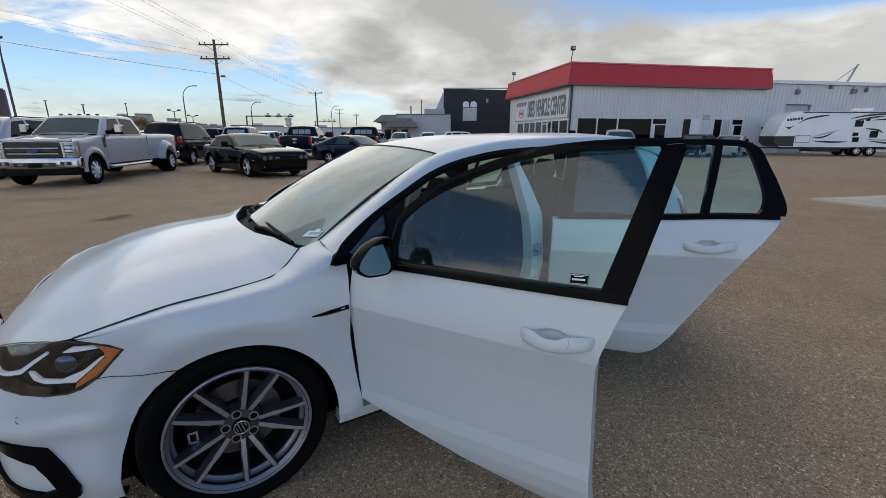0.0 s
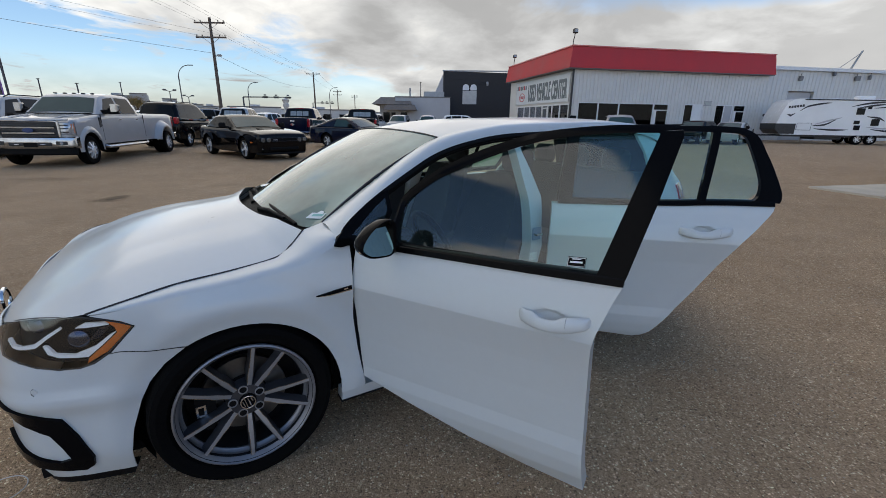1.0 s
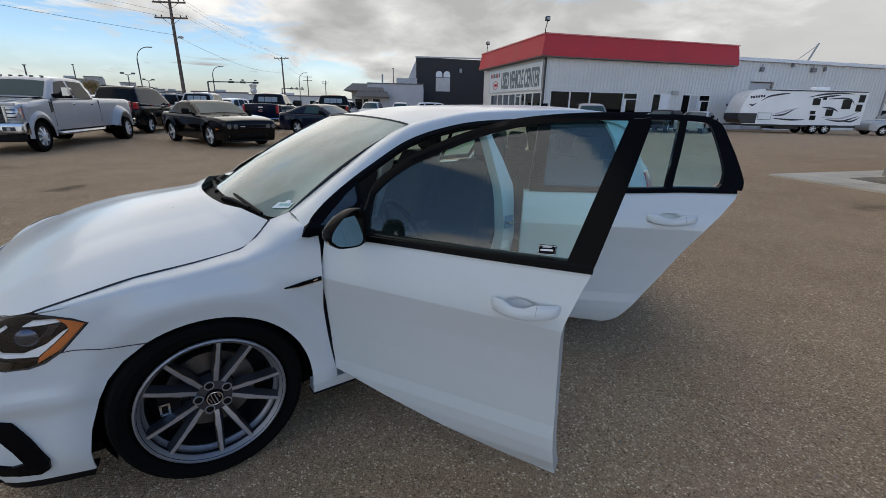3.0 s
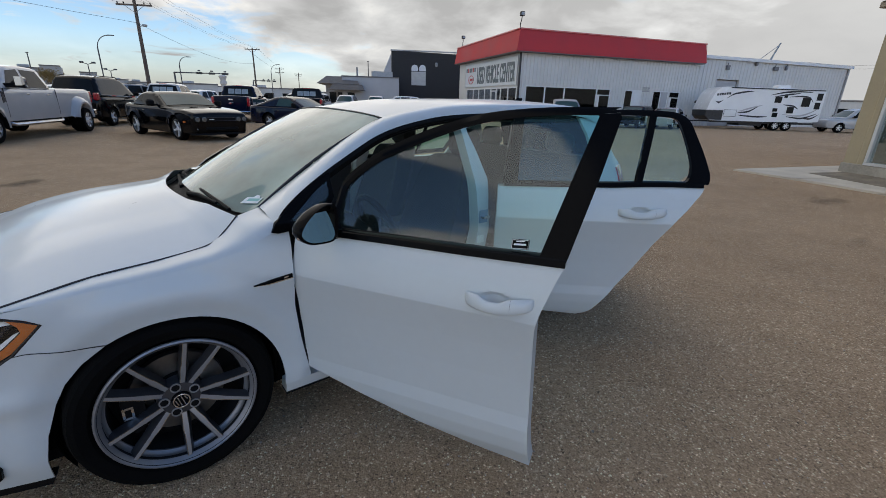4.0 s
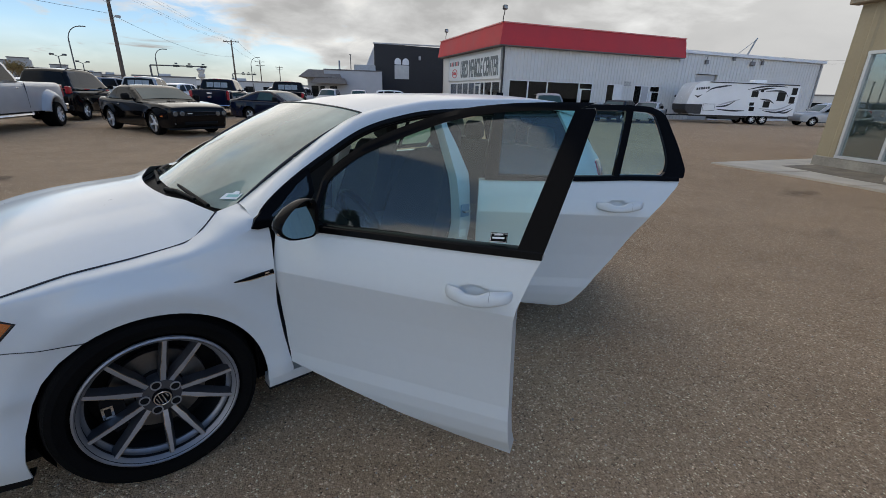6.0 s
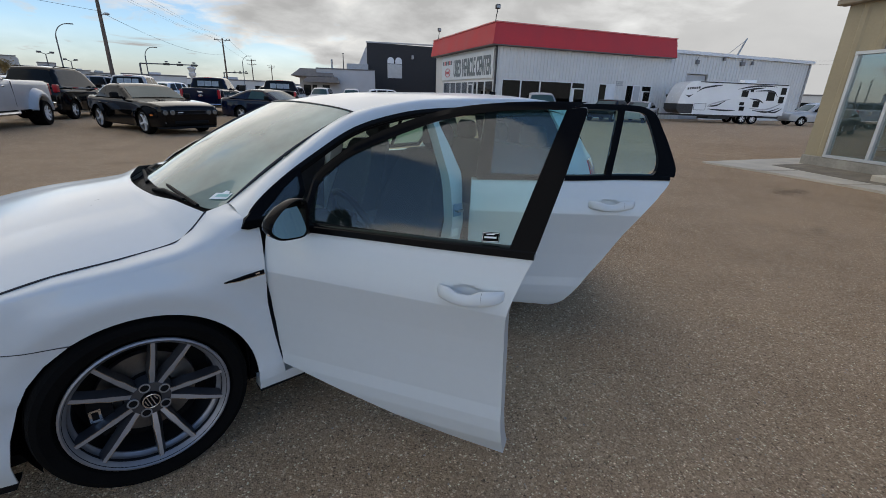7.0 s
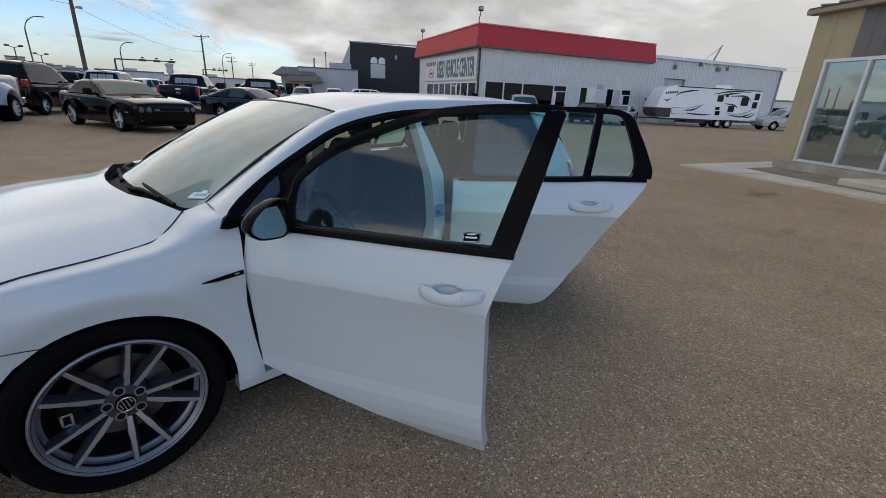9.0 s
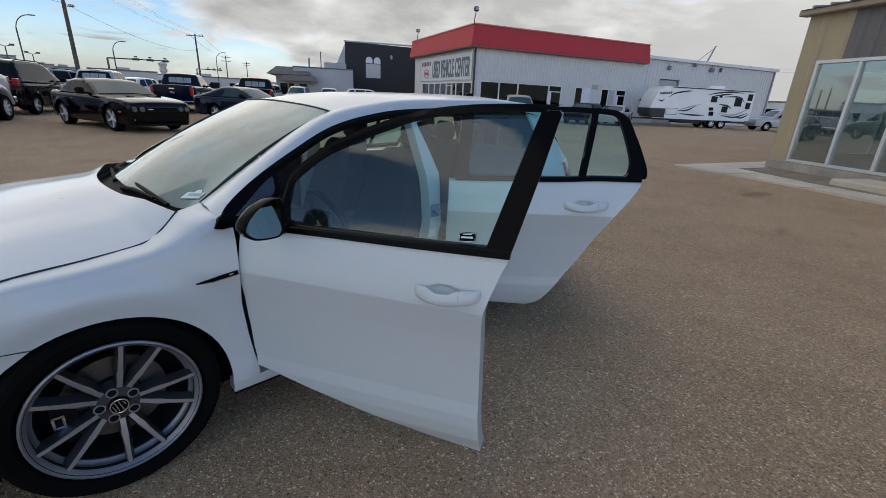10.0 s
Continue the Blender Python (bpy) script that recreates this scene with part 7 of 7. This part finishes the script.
part("wall", Shape().prism([(0, 0), (9.6, 0), (9.6, 7.15), (.15, 7.35), (0, 7.35)], 0, 14, lambda u, w, h: (u, h, w)), BLACK_CLADDING, blk, smooth=0)
for k in range(24):
    part("cladding_board", Shape().box(0.02, 9.58, -.035, .0, .25 + .29 * k, .50 + .29 * k), BLACK_CLADDING, blk)
part("gable_end", Shape().prism([(-.02, 0), (-.02, 7.0), (-1.1, 4.6), (-1.1, 0)], .1, .3, lambda u, w, h: (u, h, w)), GREY_STUCCO, blk, smooth=0)
part("roof_edge", Shape().box(-.1, 9.7, -.1, .1, 7.3, 7.45), surface("pale_edge_trim", (.4, .4, .4), .6), blk)
part("boarded_window", Shape().box(2.55, 4.4, -.06, -.036, 3.3, 4.95, .01), surface("pale_board", (.52, .51, .49), .8, var=.1), blk, "pale boarded window")
for xx in (2.55, 3.55):
    part("arched_window", Shape().prism([(xx, 5.02)] + [(xx + .42 - .42 * math.cos(radians(a)), 5.35 + .42 * math.sin(radians(a))) for a in range(0, 181, 20)] + [(xx + .84, 5.02)], -.06, -.036, lambda u, w, h: (u, h, w)), WHITE_PAINT, blk)
part("wall_lamp", Shape().box(5.6, 5.9, -.3, -.02, 5.6, 6.1, .05), GALVANISED, blk)
part("lower_annex", Shape().box(-.4, .9, -3.5, -.1, 0, 3.4), GREY_STUCCO, blk)

# ---- poles, lamps and wires ----


def utility_pole(x, y, top, arms, lean=0.0):
    p = thing("utility_pole", pose(x, y, 0, 0, lean, 0), "weathered wooden utility pole with crossarms", "utility pole", "roadside utility poles")
    part("post", Shape().tube([(0, 0, -.1), (0, 0, top)], [.17, .11], 10), POLE_WOOD, p)
    for z in arms:
        arm = part("crossarm", Shape().box(-1.3, 1.3, -.16, -.05, z - .06, z + .06, .01), POLE_WOOD, p)
        for k in (-1.2, -.75, .75, 1.2):
            part("insulator", Shape().lathe([(.001, .16), (.035, .15), (.05, .08), (.03, .02), (.03, 0)], 10, pose(k, -.1, z + .06)), SATIN_BLACK, arm)
        part("brace", Shape().tube([(-.7, -.11, z - .05), (0, -.13, z - .55), (.7, -.11, z - .05)], .02, 5), GALVANISED, arm)
    return p


pole_a = utility_pole(-19.92, 40.35, 9.4, (8.98, 7.85))
part("lamp_arm", Shape().tube([(0, 0, 6.3), (.5, -.2, 6.45)], .03, 6).box(.4, .75, -.35, -.1, 6.33, 6.5, .05), GALVANISED, pole_a)
utility_pole(-24.5, 86.6, 9.5, (9.2,))
utility_pole(-33.0, 142.0, 9.6, (9.2, 8.2))
utility_pole(-33.5, 172.0, 9.8, (9.3,))
utility_pole(-39.0, 200.0, 10.5, (9.9,))
utility_pole(46.5, 38.0, 6.2, (5.6, 4.9))


def wire(a, b, sag, r=.007):
    a, b = Vector(a), Vector(b)
    pts = [a.lerp(b, t) - Vector((0, 0, sag * 4 * t * (1 - t))) for t in np.linspace(0, 1, 15)]
    w = part("overhead_wire", Shape().tube(pts, r, 5), WIRE, None)
    return tagged(w, "thin black overhead wire between poles", "wire", "overhead wires")


for k, dx in enumerate((-1.2, -.75, .75, 1.2)):
    wire((-19.92 + dx, 40.25, 9.15), (-24.5 + dx, 86.5, 9.4), .5)
    wire((-19.92 + dx, 40.25, 9.15), (-13.0 + dx * 1.2, -12.0, 9.6), .45)
for dx in (-1.0, 1.0):
    wire((-19.92 + dx, 40.25, 8.0), (-46 + dx * 2, 2.0, 11.5), .5)
wire((-19.92, 40.2, 6.6), (-24.5, 86.5, 6.9), .9, .012)
wire((-19.92, 40.2, 6.6), (-44.0, 6.0, 9.6), .6, .012)
for k, dx in enumerate((-1.0, 1.0)):
    wire((-24.5 + dx, 86.5, 9.4), (-33.0 + dx, 142.0, 9.4), .5, .014)
for k in range(2):
    wire((37.5, 38.0, 5.4 + .3 * k), (46.5, 38.0, 5.6 + .3 * k), .2)
    wire((46.5, 38.0, 5.6 + .3 * k), (90.0, 40.0, 6.4 + .3 * k), .6)


def street_lamp(x, y, h, reach, yaw, label="tall grey street lamp with a curved arm"):
    p = thing("street_lamp", pose(x, y, 0, 0, 0, yaw), label, "street lamp", "street lamps")
    part("post", Shape().tube([(0, 0, 0)] + [(0, 0, h * .8)] + [(reach * (1 - math.cos(a)) * .8, 0, h * .8 + h * .2 * math.sin(a)) for a in np.linspace(.2, math.pi / 2, 6)], [.085] * 2 + [.055] * 6, 8), LAMP_STEEL, p)
    part("head", Shape().box(reach * .75, reach * .75 + .7, -.14, .14, h - .06, h + .06, .03), LAMP_STEEL, p)
    return p


street_lamp(-34.6, 36.1, 8.5, 1.6, -40)
street_lamp(-40.0, 69.3, 8.7, 2.0, 10)
street_lamp(-35.5, 82.7, 7.3, 1.6, 10)
street_lamp(-30.0, 120.0, 9.0, 2.0, 10)
for x, y, h in ((-46.4, 52.4, 5.2), (-37.6, 46.8, 4.4), (-46.2, 65.3, 5.8), (-3.6, 74.0, 7.0)):
    p = thing("light_pole", pose(x, y, 0), "slim grey light pole", "light pole", "slim light poles")
    part("post", Shape().tube([(0, 0, 0), (0, 0, h)], [.09, .06], 8), LAMP_STEEL, p)
    part("head", Shape().box(-.16, .16, -.10, .10, h, h + .08, .03), LAMP_STEEL, p)

for x, y, h in ((-49.0, 81.4, 5.5), (-53.9, 95.9, 5.2)):
    p = thing("floodlight_mast", pose(x, y, 0, 0, 0, 38), "slim mast with two small floodlight heads", "light pole", "floodlight masts")
    part("post", Shape().tube([(0, 0, 0), (0, 0, h)], [.10, .07], 8), LAMP_STEEL, p)
    part("crossbar", Shape().tube([(-.6, 0, h + .2), (0, 0, h), (.6, 0, h + .2)], .05, 6), LAMP_STEEL, p)
    for k in (-1, 1):
        part("lamp_head", Shape().box(k * .5, k * 1.05, -.25, .25, h + .15, h + .42, .05), LAMP_STEEL, p)

# traffic signals
for x, y, d, arm, h in ((-34.3, 77.7, 0, 7.9, 4.6), (-36.0, 125.0, 0, 5.6, 5.2)):
    ts = thing("traffic_signal", pose(x, y, 0, 0, 0, 12), "traffic signal mast with a long arm and signal heads", "traffic signal", "traffic signals")
    part("post", Shape().tube([(0, 0, 0), (0, 0, h)], .13, 8), LAMP_STEEL, ts)
    part("arm", Shape().tube([(0, 0, h), (arm, 0, h + .1)], [.10, .07], 8), LAMP_STEEL, ts)
    for k in (.45, .68, .93):
        hd = part("signal_head", Shape().box(arm * k - .42, arm * k + .42, -.2, .1, h - .12, h + .2, .03), SIGNAL_YELLOW, ts, "dark signal head")
        part("sign_panel", Shape().box(arm * k - .2, arm * k + .2, -.05, .05, h + .3, h + .5, .01), LAMP_STEEL, hd)

# control tower and distant buildings
tw = thing("observation_tower", pose(-49.3, 141.6, 0) @ Matrix.Diagonal((.58, .58, 1.25, 1)), "round pale observation tower", "tower", kind="structure")
part("shaft", Shape().lathe([(1.1, 0), (1.1, 3.4), (1.6, 3.6), (1.6, 4.2), (1.2, 4.3)], 20), BACKDROP, tw)
part("cab", Shape().lathe([(1.2, 4.3), (1.7, 5.0), (1.9, 5.1), (1.9, 5.3), (.1, 5.7)], 20), BACKDROP, tw)
rng = random.Random(4)
# a large store with a stepped front across the road
store = thing("store_building", pose(-77.6, 128.4, 0, 0, 0, 31.2), "grey stucco store with a stepped parapet and round emblem", "building", kind="structure")
STORE_WALL = surface("store_stucco", (.42, .41, .39), .9, var=.15, scale=.3, fine=3)
for x0, x1, deep, top in ((-16.0, -9.2, 0, 6.3), (-9.2, -5.3, -.5, 6.95), (-5.3, -1.8, 0, 4.9), (-1.8, 1.7, -.9, 5.8), (1.7, 8.2, 0, 4.45), (8.2, 13.0, -.3, 4.0)):
    bay = part("bay", Shape().box(x0, x1 - .02, deep, 12, 0, top), STORE_WALL, store, smooth=0)
    part("coping", Shape().box(x0 - .1, x1 + .08, deep - .15, deep + .3, top, top + .22), BACKDROP_DARK, bay)
    part("doorway", Shape().box(x0 + .5, x1 - .5, deep - .05, deep + .1, 0, 2.6), PRIVACY, bay, "dark glazed shopfront")
    part("canopy", Shape().box(x0 + .3, x1 - .3, deep - .9, deep, 2.7, 2.95), BACKDROP_DARK, bay)
part("emblem", Shape().tube([(-.05 + .72 * math.cos(a), -.98, 4.75 + .6 * math.sin(a)) for a in np.linspace(0, 2 * math.pi, 25)], .13, 6), BACKDROP_DARK, store, "round dark emblem without words")
for x, w, h in ((-12.5, 2.2, .9), (3.4, 1.6, .8), (6.2, 1.0, .6), (10.2, 1.8, .8)):
    part("rooftop_unit", Shape().box(x - w / 2, x + w / 2, 4, 6, 3.9, (6.3 if x < -9 else 4.45 if x < 8 else 4.0) + h, .05), GALVANISED, store)
FAR = [(-90, 70, 20, 4.2), (-46, 110, 12, 3.5), (-36, 130, 18, 3.4), (-62, 150, 22, 3.8), (-20, 165, 20, 3.2), (-6, 150, 12, 3.6), (-110, 60, 24, 4.6), (14, 140, 20, 3.6), (70, 90, 24, 3.4), (95, 70, 30, 3.6)]
for k, (x, y, w, h) in enumerate(FAR):
    ang = math.degrees(math.atan2(-x, y))
    b = thing("distant_building", pose(x, y, 0, 0, 0, ang), "distant low flat-roofed commercial building", "building", "distant buildings", "structure")
    part("wall", Shape().box(-w / 2, w / 2, 0, 8, 0, h), BACKDROP if k % 3 else WHITE_METAL, b, smooth=0)
    part("parapet", Shape().box(-w / 2 - .1, w / 2 + .1, -.1, .2, h, h + .3), BACKDROP_DARK, b)
    part("rooftop_unit", Shape().box(-w * .1, w * .1, 2, 4, h, h + rng.uniform(.7, 1.3)), GREY_STUCCO, b)
    for j in range(4):
        part("window", Shape().box(-w / 2 + (j + .3) * w / 4, -w / 2 + (j + .8) * w / 4, -.05, .02, .8, 2.3), PRIVACY, b)
horizon = Shape()
for k in range(160):
    a = radians(-110 + 220 * k / 159)
    r, h = 420, 3.2 + 2.8 * noise.noise(Vector((k * .31, 2, 0))) + rng.uniform(0, .8)
    horizon.v += [Vector((r * math.sin(a), r * math.cos(a), -1)), Vector((r * math.sin(a), r * math.cos(a), max(2.2, h)))]
    if k:
        horizon.f.append([2 * k - 2, 2 * k, 2 * k + 1, 2 * k - 1])
tagged(part("backdrop", horizon, surface("hazy_far_treeline", (.16, .165, .165), 1.0, var=.3, scale=.05, fine=.6), None, "low hazy line of far trees and roofs", 0, False), category="distance", kind="structure")
pyl = thing("pylon_sign", pose(-32.0, 32.2, 0, 0, 0, 48), "tall dark brown pylon sign", "sign")
part("column", Shape().box(-1.6, .5, -.3, .3, 0, 4.6, .03), surface("brown_sign_metal", (.10, .075, .07), .5), pyl)
# purple light along the sign's edge put into the colour of a strip
part("edge_strip", Shape().tube([(.55, -.3, 0), (.52, -.3, 4.5)], .05, 6), surface("violet_lit_edge", (.25, .12, .35), .4), pyl)

# autumn tree far behind the trucks
tree = thing("tree", pose(-67.5, 99.2, 0), "distant yellow-leaved autumn tree", "tree")
part("trunk", Shape().tube([(0, 0, 0), (.1, 0, 2.0), (.3, 0, 4.2)], [.25, .18, .06], 8).tube([(.1, 0, 2.0), (-1.0, .2, 4.0)], [.12, .04], 6).tube([(.12, 0, 2.4), (1.3, -.2, 4.2)], [.1, .03], 6), POLE_WOOD, tree)
crown = Shape()
for k in range(900):
    c = Vector((rng.gauss(0, .8), rng.gauss(0, .8), 4.1 + rng.gauss(0, .55)))
    e = Vector((rng.uniform(-1, 1), rng.uniform(-1, 1), rng.uniform(-1, 1))).normalized() * .16
    f = e.orthogonal().normalized() * .10
    crown.add([c - e, c + f, c + e, c - f], [(0, 1, 2, 3)])
part("crown", crown, surface("yellow_leaves", (.22, .15, .05), .8, var=.4, scale=1, fine=6), tree, smooth=0, flip=False)

# a chalk ring on the asphalt
ring = part("chalk_ring", Shape().tube([(-1.70 + .075 * math.cos(a), 1.27 + .07 * math.sin(a), .0) for a in np.linspace(0, 2 * math.pi, 33)], .0025, 5), surface("chalk", (.55, .55, .53), .9), None)
tagged(ring, "faint white chalk ring drawn on the asphalt", "marking")

# loose stones lying about on the asphalt
grit = Shape()
rng = random.Random(11)
for k in range(2600):
    gx, gy = rng.uniform(-2.6, 5.5), rng.uniform(-.4, 6.0)
    r = rng.uniform(.0022, .0055) * (1.6 if rng.random() < .06 else 1)
    turn_by = rng.uniform(0, 6.28)
    c, sn = math.cos(turn_by), math.sin(turn_by)
    pts = [(r * 1.3 * c, r * 1.3 * sn), (-r * sn, r * c), (-r * c, -r * sn), (r * .8 * sn, -r * .8 * c)]
    grit.add([(gx + px, gy + py, .0) for px, py in pts] + [(gx + px * .6, gy + py * .6, r * .9) for px, py in pts], [(4, 5, 6, 7), (0, 1, 5, 4), (1, 2, 6, 5), (2, 3, 7, 6), (3, 0, 4, 7)])
tagged(part("loose_gravel", grit, surface("loose_stone", (.34, .29, .235), .9, var=.75, scale=30, fine=300), None, "small loose stones scattered over the asphalt", 0, False), category="gravel", kind="stuff")
